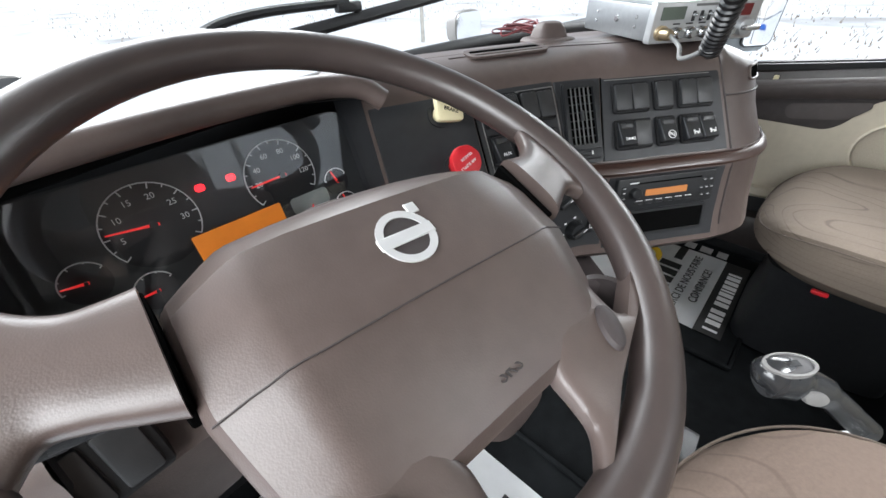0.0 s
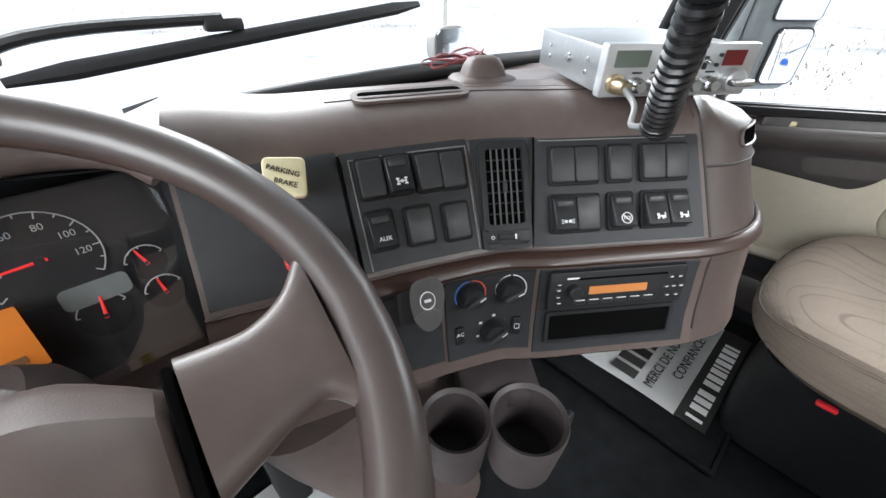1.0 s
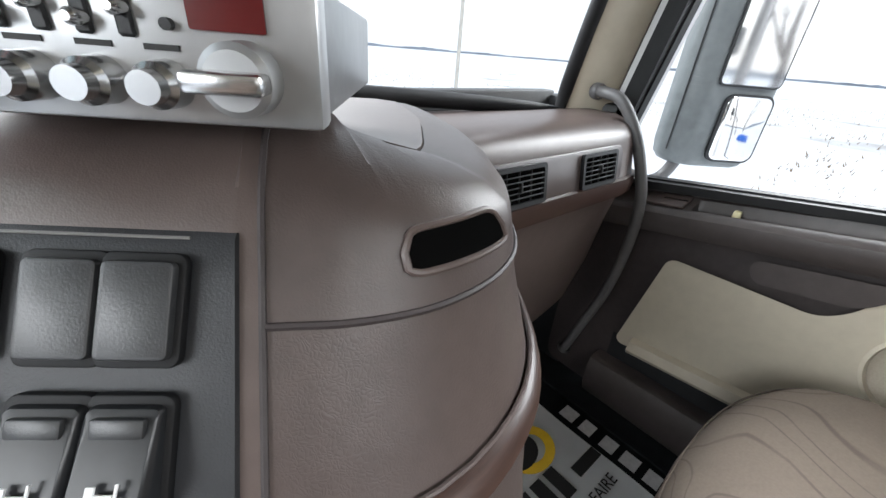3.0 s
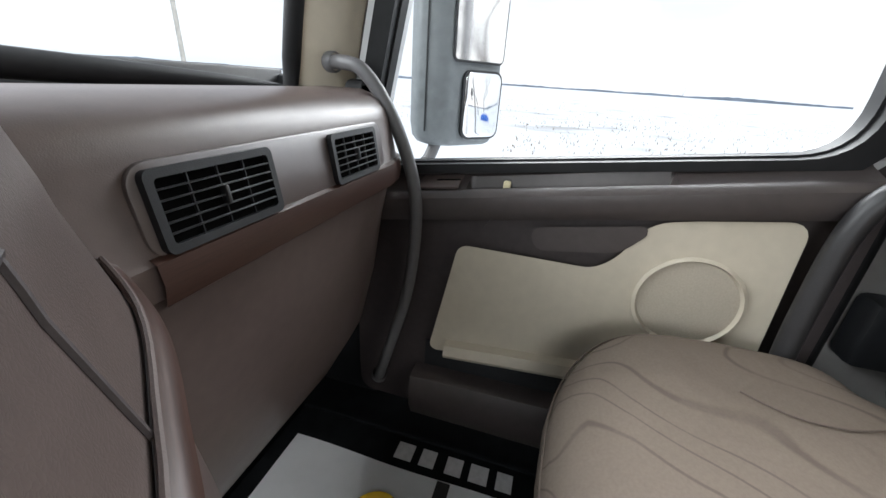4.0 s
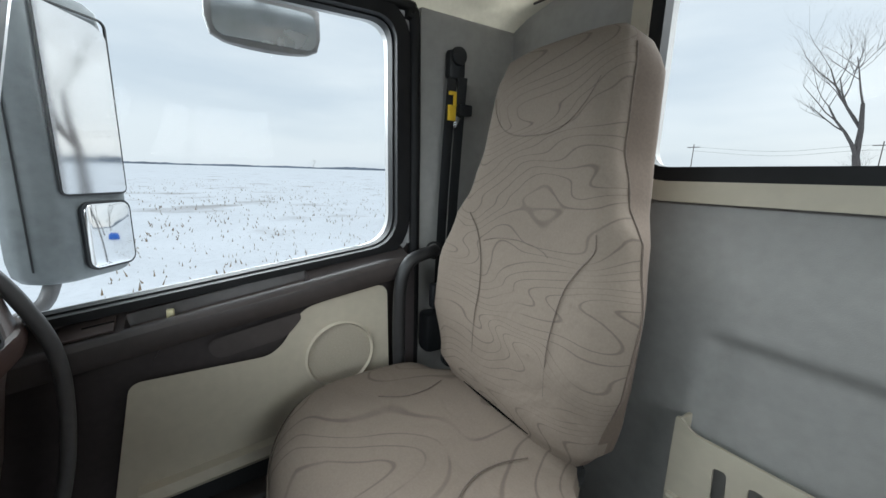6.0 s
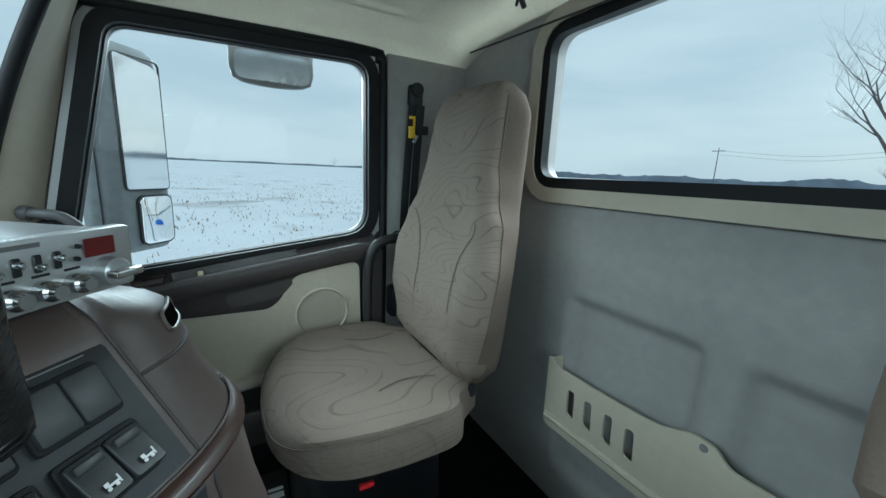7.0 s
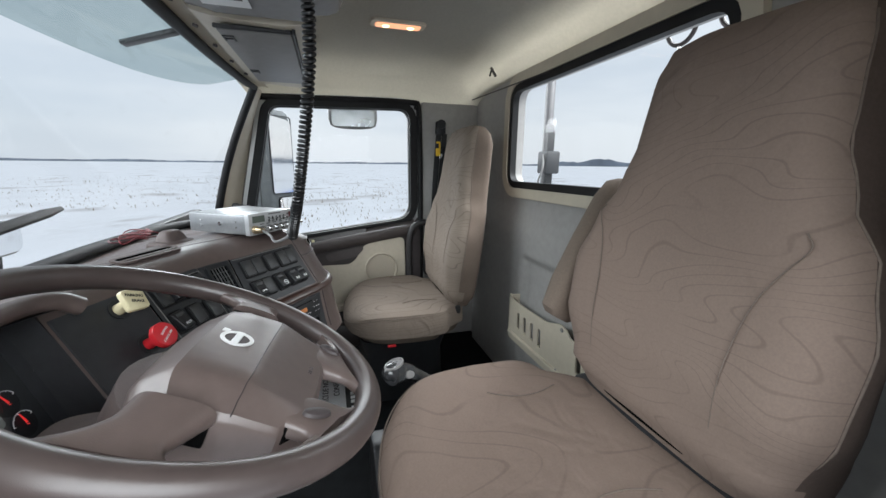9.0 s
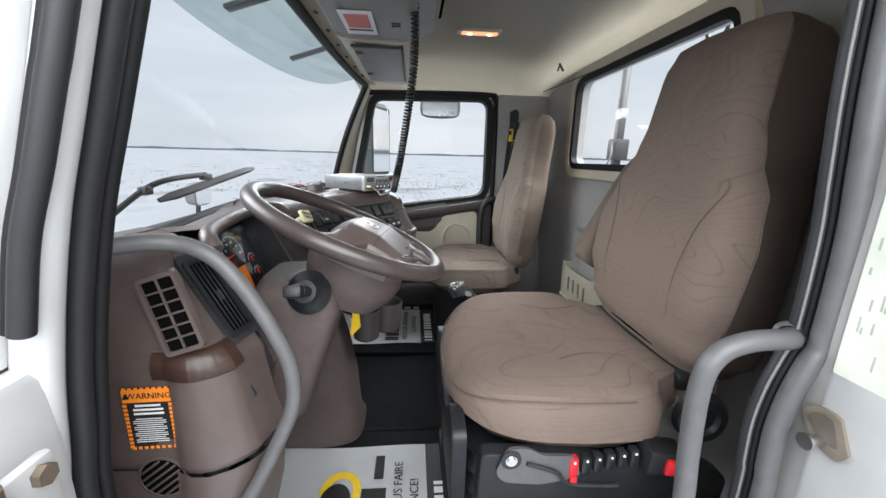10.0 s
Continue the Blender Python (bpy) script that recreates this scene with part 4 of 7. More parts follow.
# padded hub: flat middle, tilted side flanges, a fold below the middle
def hub_point(u, v, sink=0.0):
    """u across (-1..1), v from the bottom (0) to the top (1)."""
    au = abs(u)
    yt = 0.022 - 0.004 * au ** 2 - 0.019 * max(0.0, (au - 0.70) / 0.30) ** 1.4
    yb = -0.148 + 0.030 * max(0.0, (au - 0.58) / 0.42) ** 1.2
    y = yb + (yt - yb) * v
    hw = 0.124 - 0.001 * max(0.0, (y + 0.06) / 0.05) - 0.011 * max(0.0, (-0.07 - y) / 0.05) ** 1.1
    x = u * hw
    z = 0.0305
    z -= 0.50 * max(0.0, abs(x) - 0.087)
    z -= 0.30 * max(0.0, -0.074 - y) + 0.9 * max(0.0, y + 0.004 + 0.02 * u * u)
    return (x - 0.007, y, z - sink)


us = [-1.0, -0.99, -0.965, -0.90, -0.80, -0.73, -0.68, -0.5, -0.25, 0.0, 0.25, 0.5, 0.68, 0.73, 0.80, 0.90, 0.965, 0.99, 1.0]
vs = [0.0, 0.012, 0.04, 0.12, 0.25, 0.36, 0.40, 0.425, 0.45, 0.55, 0.7, 0.82, 0.88, 0.93, 0.965, 0.99, 1.0]
rows = [[(x * 0.97, y, -0.045) for x, y, z in [hub_point(u, 0.0) for u in us]]]
for v in vs:
    e = 0.007 * max(0.0, 1 - min(v, 1 - v) / 0.04) ** 2
    row = []
    for u in us:
        g = 0.007 * max(0.0, 1 - (1 - abs(u)) / 0.035) ** 2
        row.append(hub_point(u, v, max(e, g)))
    x0, y0, z0 = row[0]
    x1, y1, z1 = row[-1]
    rows.append([(x0 * 0.97, y0, -0.045)] + row + [(x1 * 0.97, y1, -0.045)])
rows[0] = [rows[0][0]] + rows[0] + [rows[0][-1]]
rows.append([(x * 0.97, y, -0.045) for x, y, z in [hub_point(us[0], 1.0)] + [hub_point(u, 1.0) for u in us] + [hub_point(us[-1], 1.0)]])
hub = part("hub_pad", loft(rows), BROWN, wheel, "brown padded airbag cover", smooth=22)
pts = []
for i in range(33):
    u = -0.985 + 1.97 * i / 32
    v = min([k / 200 for k in range(60, 120)], key=lambda q: abs(hub_point(u, q)[1] + 0.0735))
    pts.append(hub_point(u, v, -0.0002))
part("seam", tube(pts, 0.0006, 6), DKBROWN, hub)
# spokes: each a skin between its two edges, which flare into the rim
def spoke(edge_a, edge_b, z0, z1, name, thick=0.0125):
    ea, eb = spline(edge_a, 5), spline(edge_b, 5)
    rows = []
    for i, (a, b) in enumerate(zip(ea, eb)):
        t = i / (len(ea) - 1)
        mid, half = (a + b) / 2, (b - a) / 2
        ring = []
        for k in range(22):
            w = 2 * math.pi * k / 22
            c, q = math.copysign(abs(math.cos(w)) ** 0.55, math.cos(w)), math.copysign(abs(math.sin(w)) ** 0.7, math.sin(w))
            p = mid + half * c
            ring.append((p.x, p.y, z0 + (z1 - z0) * t + thick * (1 - 0.25 * t) * q))
        rows.append(ring)
    return part(name, loft(rows, True, True), BROWN, wheel)


for sg in (-1, 1):
    def E2(*pts):
        return [(sg * x - 0.007 * max(0.0, 1 - (x - 0.10) / 0.08), y, 0) for x, y in pts]
    spoke(E2((0.1275, 0.001), (0.142, 0.002), (0.158, 0.005), (0.176, 0.018), (0.193, 0.042)), E2((0.1285, -0.064), (0.145, -0.056), (0.162, -0.048), (0.177, -0.045), (0.191, -0.060)), 0.010, -0.001, "spoke")
    low = spoke(E2((0.106, -0.112), (0.106, -0.133), (0.112, -0.147), (0.138, -0.147), (0.170, -0.118)), E2((0.040, -0.138), (0.036, -0.150), (0.036, -0.166), (0.032, -0.184), (0.008, -0.206)), 0.001, -0.001, "lower_spoke")
    part("spoke_gap", boxb(0.005, 0.060, 0.030, (sg * 0.1262 - 0.007, -0.031, -0.002), 0.001, 1), GAPSHADE, wheel)
    part("pad_gap", boxb(0.062, 0.004, 0.018, (0, 0, 0), 0.001, 1, pose(sg * 0.080 - 0.007, -0.139, -0.004, 0, 0, sg * 34)), GAPSHADE, wheel)
    part("horn_button", moved(lathe([(0.0, 0.005), (0.006, 0.005), (0.0085, 0.0035), (0.0095, 0.0)], 24), Matrix.Translation((sg * 0.083 - 0.005, -0.1475, 0.012)) @ pose(0, 0, 0, 0, 0, -sg * 28) @ Matrix.Diagonal((0.85, 1.7, 1, 1))), DKBROWN, low, "oval thumb button")
# round emblem: ring, bar and arrow as plain shapes
EMBL = mat("bright_satin_silver", (0.72, 0.72, 0.72), 0.32, 0.35, 0.06, 80)
em = part("emblem", lathe([(0.0182, 0.0), (0.0182, 0.0014), (0.0136, 0.0014), (0.0136, 0.0)], 36), EMBL, wheel, "silver ring emblem with a bar", m=pose(-0.0115, -0.0385, 0.0303))
part("emblem_face", cyl(0.0142, 0.0006, pose(0, 0, 0.0002), 28), DKBROWN, em)
part("emblem_bar", boxb(0.038, 0.0080, 0.0016, (0, 0, 0.0008), 0.0006, 1), EMBL, em)
part("emblem_arrow", boxb(0.008, 0.008, 0.0014, (0.0150, 0.0165, 0.0007), 0.0006, 1, pose(0, 0, 0)), EMBL, em)
part("srs_mark", moved(letters("SRS", 0.012), pose(-0.004, -0.128, 0.0146, -107, 0, 0)), DKBROWN, hub)

col = thing("steering_column", pose(-0.50, 0.40, 0.70), "brown plastic steering column shroud with a control stalk", "steering column")
inv = pose(-0.50, 0.40, 0.70).inverted()
# conical shroud behind the hub
axis = -WN
c0 = Vector(WM.translation)
rows = []
for d, r in ((0.026, 0.082), (0.040, 0.104), (0.080, 0.108), (0.115, 0.098), (0.15, 0.075)):
    c = c0 + axis * d - wz * 0.045
    rows.append([inv @ (c + wx * r * math.cos(a) + wz * r * math.sin(a)) for a in [2 * math.pi * k / 36 for k in range(36)]])
part("shroud", loft(rows, True, True), BROWN_SOFT, col, "brown round shroud")
rows = []
for z, fy, hx, hy in ((0.715, 0.372, 0.070, 0.060), (0.690, 0.340, 0.086, 0.085), (0.655, 0.334, 0.088, 0.100), (0.56, 0.366, 0.087, 0.105), (0.47, 0.398, 0.085, 0.105), (0.405, 0.420, 0.082, 0.100), (0.392, 0.432, 0.070, 0.085)):
    rows.append([inv @ Vector((-0.562 + q[0], fy + hy + q[1], z)) for q in superring(0, 0, hx, hy, 40, 5.5)])
part("column_cover", loft(rows, True, True), BROWN_SOFT, col, "tall brown column cover")
part("stalk_boot", moved(lathe([(0.042, 0.0), (0.044, 0.012), (0.034, 0.022), (0.036, 0.028), (0.026, 0.036), (0.022, 0.045), (0.0, 0.048)], 28), inv @ frame_at((-0.632, 0.392, 0.690), (0, 1, 0), (-0.85, -0.25, 0.35))), BLACK, col, "black rubber boot")
part("stalk", tube([inv @ Vector(p) for p in ((-0.640, 0.392, 0.693), (-0.690, 0.386, 0.713), (-0.735, 0.386, 0.730))], [0.012, 0.010, 0.014], 14), BLACK, col)
part("stalk_tip", boxb(0.045, 0.03, 0.022, (0, 0, 0), 0.006, m=inv @ pose(-0.745, 0.388, 0.733, 0, 22, 6)), BLACK, col, "square black stalk end")
part("yellow_tag", moved(plate(rpoly([(0.0, 0.052), (0.014, 0.050), (0.024, -0.044), (-0.022, -0.052)], 0.003, 2), 0.0015), inv @ frame_at((-0.466, 0.333, 0.570), (0.9, -0.42, 0), (0, 0, 1))), YELLOW, col, "yellow paper tag hanging from the column")


# ---------------------------------------------------------------- dashboard
def curve2(nodes, n=12):
    pts = [Vector((p.x, p.y)) for p in spline([(x, y, 0) for x, y in nodes], n)]
    acc = [0.0]
    for a, b in zip(pts, pts[1:]):
        acc.append(acc[-1] + (b - a).length)
    return pts, acc


WING = curve2([(-0.372, 0.528), (-0.30, 0.502), (-0.23, 0.476), (-0.175, 0.456), (-0.10, 0.424), (-0.055, 0.400), (-0.01, 0.362), (0.06, 0.311), (0.13, 0.259), (0.15, 0.245), (0.195, 0.224), (0.245, 0.216), (0.300, 0.228), (0.350, 0.262), (0.392, 0.315), (0.442, 0.39), (0.488, 0.50)])
POD = curve2([(-0.850, 0.70), (-0.852, 0.62), (-0.854, 0.55), (-0.851, 0.518), (-0.838, 0.502), (-0.812, 0.494), (-0.757, 0.482)])
ZW = [0.838, 0.836, 0.830, 0.818, 0.800, 0.785, 0.770, 0.752, 0.735, 0.7198, 0.70, 0.68, 0.662, 0.657, 0.645, 0.634, 0.60, 0.56, 0.512, 0.500, 0.493, 0.49]
PROF = [(0.838, -0.150), (0.836, -0.115), (0.830, -0.092), (0.818, -0.068), (0.800, -0.050), (0.662, 0.036), (0.657, 0.040), (0.645, 0.046), (0.634, 0.046), (0.56, 0.060), (0.512, 0.074), (0.500, 0.066), (0.493, 0.045), (0.49, -0.02)]


def lean_u(z):
    for (z1, u1), (z0, u0) in zip(PROF, PROF[1:]):
        if z0 <= z <= z1:
            return u0 + (u1 - u0) * (z - z0) / (z1 - z0)
    return PROF[0][1] if z > PROF[0][0] else PROF[-1][1]


def along(cv, s):
    pts, acc = cv
    s = max(0.0, min(acc[-1] - 1e-6, s))
    i = max(0, next(k for k, a in enumerate(acc) if a > s) - 1)
    t = (pts[i + 1] - pts[i]).normalized()
    a, b = pts[max(0, i - 2)], pts[min(len(pts) - 1, i + 3)]
    t = (b - a).normalized()
    return pts[i].lerp(pts[i + 1], (s - acc[i]) / (acc[i + 1] - acc[i])), t


def s_at(cv, x):
    """Arc length at which the curve reaches x."""
    pts, acc = cv
    for i in range(len(pts) - 1):
        if pts[i].x <= x <= pts[i + 1].x:
            return acc[i] + (acc[i + 1] - acc[i]) * (x - pts[i].x) / (pts[i + 1].x - pts[i].x)
    return acc[-1]


def S(cv, s, z, off=0.0):
    p, t = along(cv, s)
    nn = Vector((t.y, -t.x))
    lf = 1.0
    if cv is WING and z > 0.66:
        lf = 1 - 0.76 * max(0.0, min(1.0, (s - 0.62) / 0.17))
    if cv is POD:
        lf = 0.22 + 0.78 * max(0.0, min(1.0, (s - 0.165) / 0.05))
    lu = lean_u(z)
    if cv is POD or lu < 0:
        lu *= lf
    elif cv is WING:
        lu *= 1 - 0.6 * max(0.0, min(1.0, (s - 0.66) / 0.17))
    if cv is WING and z > 0.79:
        # the top of the rounded end rolls over softly
        lu -= 0.040 * max(0.0, min(1.0, (s - 0.60) / 0.09)) * ((z - 0.79) / 0.048) ** 2
    q = p + nn * (lu + off)
    if cv is WING and z > 0.79:
        # the middle of the roll lies a little lower than the hood
        z = 0.79 + (z - 0.79) * (1 - 0.25 * smooth_in(s, 0.0, 0.12) * (1 - smooth_in(s, 0.52, 0.64)))
    if cv is WING and z > 0.735:
        # the rounded right end is lower than the rest
        z = 0.735 + (z - 0.735) * (1 - 0.37 * max(0.0, min(1.0, (s - 0.60) / 0.20)))
    return Vector((q.x, q.y, z))


def on_dash(cv, s, z, off=0.0):
    """A pose on the dash face: x along it, z up its slope, -y to the driver."""
    d = 0.004
    o = S(cv, s, z, 0)
    xd = S(cv, s + d, z) - S(cv, s - d, z)
    zd = S(cv, s, z + d) - S(cv, s, z - d)
    m = frame_at(o, xd, zd)
    return m @ Matrix.Translation((0, -off, 0))


dash = thing("dashboard", pose(0, 0.60, 0.60), "brown wrap-round truck dashboard with wood strip and black panels", "dashboard")
DI = pose(0, 0.60, 0.60).inverted()


def dpart(name, bm, material, label="", parent=None, smooth=38):
    return part(name, moved(bm, DI), material, parent or dash, label, smooth=smooth)


# wing facing the driver
smax = WING[1][-1]
s_end = s_at(WING, 0.157)
dpart("centre_wing", loft([[S(WING, s_end * i / 60, z) for i in range(61)] for z in ZW]), BROWN, "brown grained centre section")
dpart("wing_end", loft([[S(WING, s_end + (smax - s_end) * i / 90, z) for i in range(91)] for z in ZW]), LEATHER, "brown leather-grained rounded end")
pm = POD[1][-1]
ps = [pm * i / 40 for i in range(41)]
dpart("driver_pod", loft([[S(POD, s, z) for s in ps] for z, u in PROF]), BROWN, "brown grained end section by the driver's door")
# wood strip along both
for cv, a, b in ((WING, 0.0, smax), (POD, 0.150, 0.232)):
    rows = []
    top, low = (0.6665, 0.6485) if cv is WING else (0.686, 0.645)
    for f, o in ((0.0, 0.001), (0.08, 0.006), (0.35, 0.009), (0.68, 0.009), (0.92, 0.006), (1.0, 0.001)):
        rows.append([S(cv, a + (b - a) * i / 80, top + (low - top) * f, o) for i in range(81)])
    dpart("wood_strip", loft(rows), WOODTRIM, "glossy dark burl wood strip")
    dpart("chrome_line", tube([S(cv, a + (b - a) * i / 60, top + 0.002, 0.004) for i in range(61)], 0.0016, 6), BROWN_SOFT)
# top pad with hood over the gauges
front = [S(POD, pm * i / 14, 0.836) for i in range(15)]
front += [Vector(p) for p in ((-0.70, 0.535, 0.838), (-0.62, 0.545, 0.840), (-0.54, 0.553, 0.840), (-0.46, 0.556, 0.838), (-0.40, 0.552, 0.836))]
front += [S(WING, smax * i / 40, 0.836 + 0.0018 * max(0.0, min(1.0, (smax * i / 40 - 0.50) / 0.12))) for i in range(41)]
rows = [[], [], [], [], [], []]
for i, p in enumerate(front):
    base = Vector((p.x, 0.74, 0.776))
    fall = 1.05 + 0.5 * smooth_in(p.x, -0.25, 0.05) + 0.6 * smooth_in(p.x, -0.60, -0.42) * (1 - smooth_in(p.x, -0.36, -0.26))
    rows[0].append(Vector((p.x, p.y, p.z - 0.006)))
    rows[1].append(p + Vector((0, 0.004, 0.0005 if i >= 20 else 0.002)))
    for k, t in ((2, 0.25), (3, 0.55), (4, 0.85), (5, 1.0)):
        q = p.lerp(base, t)
        q.z = p.z + (0.0005 if i >= 20 else 0.002) + (base.z - p.z) * t ** fall
        rows[k].append(q)
dpart("top_pad", loft(rows), BROWN, "soft brown top pad")
# the roll of the centre section runs on into the hood
rows = [[S(WING, 0.003, z) for z in (0.837, 0.830, 0.818, 0.804)], [Vector(p) for p in ((-0.400, 0.556, 0.838), (-0.395, 0.542, 0.839), (-0.385, 0.530, 0.836), (-0.366, 0.515, 0.815))]]
dpart("hood_joint", loft(rows), BROWN)
# hood lip over the gauges, thick and rounded
lip = spline([(-0.775, 0.492, 0.812), (-0.765, 0.505, 0.826), (-0.72, 0.525, 0.832), (-0.62, 0.540, 0.834), (-0.52, 0.550, 0.834), (-0.43, 0.548, 0.832), (-0.385, 0.530, 0.826), (-0.365, 0.515, 0.810)], 6)
dpart("hood_lip", tube(lip, 0.013, 12), BROWN, "rounded brown hood over the gauges")


def cl(x, z, off=0.0):
    """On the gauge face."""
    return Vector((x, 0.60 + (z - 0.70) * 0.35, z)) + Vector((0, -0.944, 0.33)) * off


CM = frame_at(cl(-0.56, 0.69), (1, 0, 0), (0, 0.35, 1))
clus = dpart("gauge_panel", moved(plate(rrect(0.40, 0.19, 0.02), 0.008), CM @ Matrix.Translation((0, 0.008, 0))), mat("matt_black_dial", (0.022, 0.024, 0.026), 0.34, 0, 0.2, 80, spec=0.8), "black instrument cluster with white dials")
# walls of the recess
rows = [[(-0.765, 0.50, 0.815), (-0.66, 0.538, 0.828), (-0.52, 0.55, 0.828), (-0.37, 0.52, 0.815)], [cl(-0.755, 0.80), cl(-0.66, 0.80), cl(-0.52, 0.80), cl(-0.365, 0.80)]]
dpart("recess_top", loft(rows), BLACK)
dpart("recess_side", loft([[S(WING, 0.0, z) for z in (0.837, 0.815, 0.75, 0.68, 0.62)], [cl(-0.362, z) for z in (0.832, 0.80, 0.75, 0.68, 0.60)]]), PANEL)
dpart("recess_side", loft([[S(POD, pm, z) for z in (0.815, 0.75, 0.68, 0.62)], [cl(-0.757, z) for z in (0.80, 0.75, 0.68, 0.60)]]), PANEL)
dpart("recess_strip", tube([cl(-0.352, 0.745, 0.004), cl(-0.342, 0.675, 0.006), cl(-0.336, 0.607, 0.008)], 0.004, 8), PANEL)
rows = [[cl(x, 0.605) for x in (-0.76, -0.56, -0.36)], [(-0.757, 0.50, 0.60), (-0.56, 0.51, 0.595), (-0.372, 0.525, 0.60)], [(-0.757, 0.455, 0.56), (-0.56, 0.47, 0.55), (-0.372, 0.485, 0.56)], [(-0.757, 0.47, 0.44), (-0.56, 0.50, 0.42), (-0.372, 0.50, 0.44)], [(-0.757, 0.56, 0.33), (-0.56, 0.58, 0.30), (-0.372, 0.58, 0.33)]]
dpart("knee_panel", loft(rows), BROWN_SOFT, "brown knee panel under the gauges")


def dial(x, z, r, a0, a1, ticks, needle, nums=()):
    m = DI @ frame_at(cl(x, z, 0.001), (1, 0, 0), (0, 0.35, 1))
    g = part("gauge", moved(cyl(r * 1.02, 0.002, pose(0, 0, 0, 90, 0, 0), 40), Matrix.Identity(4)), BLACK, clus, m=m)
    arc = [(r * math.cos(radians(a)), -0.002, r * math.sin(radians(a))) for a in [a0 + (a1 - a0) * i / 28 for i in range(29)]]
    part("scale_arc", tube(arc, 0.0007, 6), WHITEINK, g)
    for i in range(ticks):
        a = radians(a0 + (a1 - a0) * i / (ticks - 1))
        q = r * (0.86 if i % 2 == 0 else 0.92)
        part("tick", tube([(q * math.cos(a), -0.002, q * math.sin(a)), (r * math.cos(a), -0.002, r * math.sin(a))], 0.0007, 5), WHITEINK, g)
    for tx, a in nums:
        part("numeral", moved(letters(tx, r * 0.20), Matrix.Translation((r * 0.68 * math.cos(radians(a)), -0.002, r * 0.68 * math.sin(radians(a))))), WHITEINK, g, smooth=0)
    a = radians(needle)
    part("needle", tube([(-0.12 * r * math.cos(a), -0.004, -0.12 * r * math.sin(a)), (0.92 * r * math.cos(a), -0.004, 0.92 * r * math.sin(a))], [0.0018, 0.0009], 6), NEEDLE, g)
    part("hub_cap", cyl(r * 0.09, 0.004, pose(0, -0.004, 0, 90, 0, 0), 16), BLACK, g)
    return g


dial(-0.473, 0.724, 0.045, 215, -35, 15, 182, (("20", 183), ("40", 150), ("60", 112), ("80", 70), ("100", 32), ("120", -4)))
dial(-0.622, 0.722, 0.045, 215, -35, 15, 172, (("5", 190), ("10", 150), ("15", 112), ("20", 70), ("25", 32), ("30", -4)))
dial(-0.696, 0.694, 0.021, 190, 30, 5, 172)
dial(-0.690, 0.650, 0.021, 190, 30, 5, 172)
dial(-0.650, 0.660, 0.021, 190, 30, 5, 180)
dial(-0.453, 0.659, 0.022, 165, 25, 5, 82)
dial(-0.403, 0.693, 0.018, 165, 25, 5, 108)
dial(-0.400, 0.659, 0.018, 165, 25, 5, 98)
for x, z in ((-0.565, 0.741), (-0.530, 0.741)):
    b = boxb(0.010, 0.002, 0.008, (0, 0, 0), 0.002, 1)
    part("warning_light", moved(b, DI @ frame_at(cl(x, z, 0.002), (1, 0, 0), (0, 0.35, 1))), REDGLOW, clus, "lit red warning symbol")
part("display", moved(plate(rrect(0.055, 0.022, 0.006), 0.002), DI @ frame_at(cl(-0.43, 0.683, 0.002) + Vector((-0.02, 0, 0.0)), (1, 0, 0), (0, 0.35, 1))), mat("pale_display", (0.30, 0.32, 0.31), 0.25, 0, 0.1, 80), clus, "pale grey display")
lens = part("gauge_lens", moved(plate(rrect(0.385, 0.185, 0.02), 0.002), DI @ frame_at(cl(-0.56, 0.69, 0.022), (1, 0, 0), (0, 0.35, 1))), LENS, clus, "clear gauge cover")
lens.visible_shadow = False
card = thing("orange_card", frame_at(cl(-0.550, 0.672, 0.028), (1, 0, 0), (0, 0.35, 1)), "bright orange paper card stuck on the gauges", "card")
part("sheet", plate(rrect(0.102, 0.058, 0.001, 1), 0.0012), ORANGE, card)
part("print_bar", boxb(0.022, 0.001, 0.007, (0.028, -0.0015, -0.018)), mat("grey_ink", (0.22, 0.10, 0.04), 0.7), card)


# black panels and their switches
def panel_strip(cv, s0, s1, z0, z1, off, material, name, label="", n=20):
    rows = []
    zz = [z0, z0 + 0.003] + [z0 + (z1 - z0) * k / 6 for k in range(1, 6)] + [z1 - 0.003, z1]
    for z in zz:
        o = off if z0 + 0.001 < z < z1 - 0.001 else -0.002
        rows.append([S(cv, s0, z, -0.002)] + [S(cv, s0 + 0.002 + (s1 - s0 - 0.004) * i / n, z, o) for i in range(n + 1)] + [S(cv, s1, z, -0.002)])
    return dpart(name, loft(rows), material, label)


def switch(cv, s, z, w, h, kind, parent, icon=None):
    """A rocker in its frame; kind: blank, rocker (pressed at its top) or tall."""
    m = DI @ on_dash(cv, s, z, 0.0035)
    sw = part("rocker_switch", plate(rrect(w + 0.0062, h + 0.0070, 0.005, 4), 0.0042, 0.0012), RUBBER, parent, m=m)
    if kind == "blank":
        part("blank_cap", plate(rrect(w + 0.0002, h - 0.0005, 0.003, 4), 0.0068, 0.0014, -0.0012), SWITCH2, sw)
    else:
        rows = []
        o = rrect(w + 0.0002, h - 0.0005, 0.003, 4)
        for d, k in ((0.0, 1.0), (0.6, 1.0), (0.9, 0.96), (1.0, 0.88)):
            rows.append([(x * k, -0.002 - d * (0.006 + 0.009 * max(0, min(1, 0.5 - zz / h))), zz * k) for x, zz in o])
        part("rocker", loft(rows, True, True), SWITCH, sw)
        part("top_lip", boxb(w - 0.008, 0.004, 0.008, (0, -0.0095, h * 0.31), 0.0015), SWITCH2, sw)
    if icon:
        icon(sw, h)
    return sw


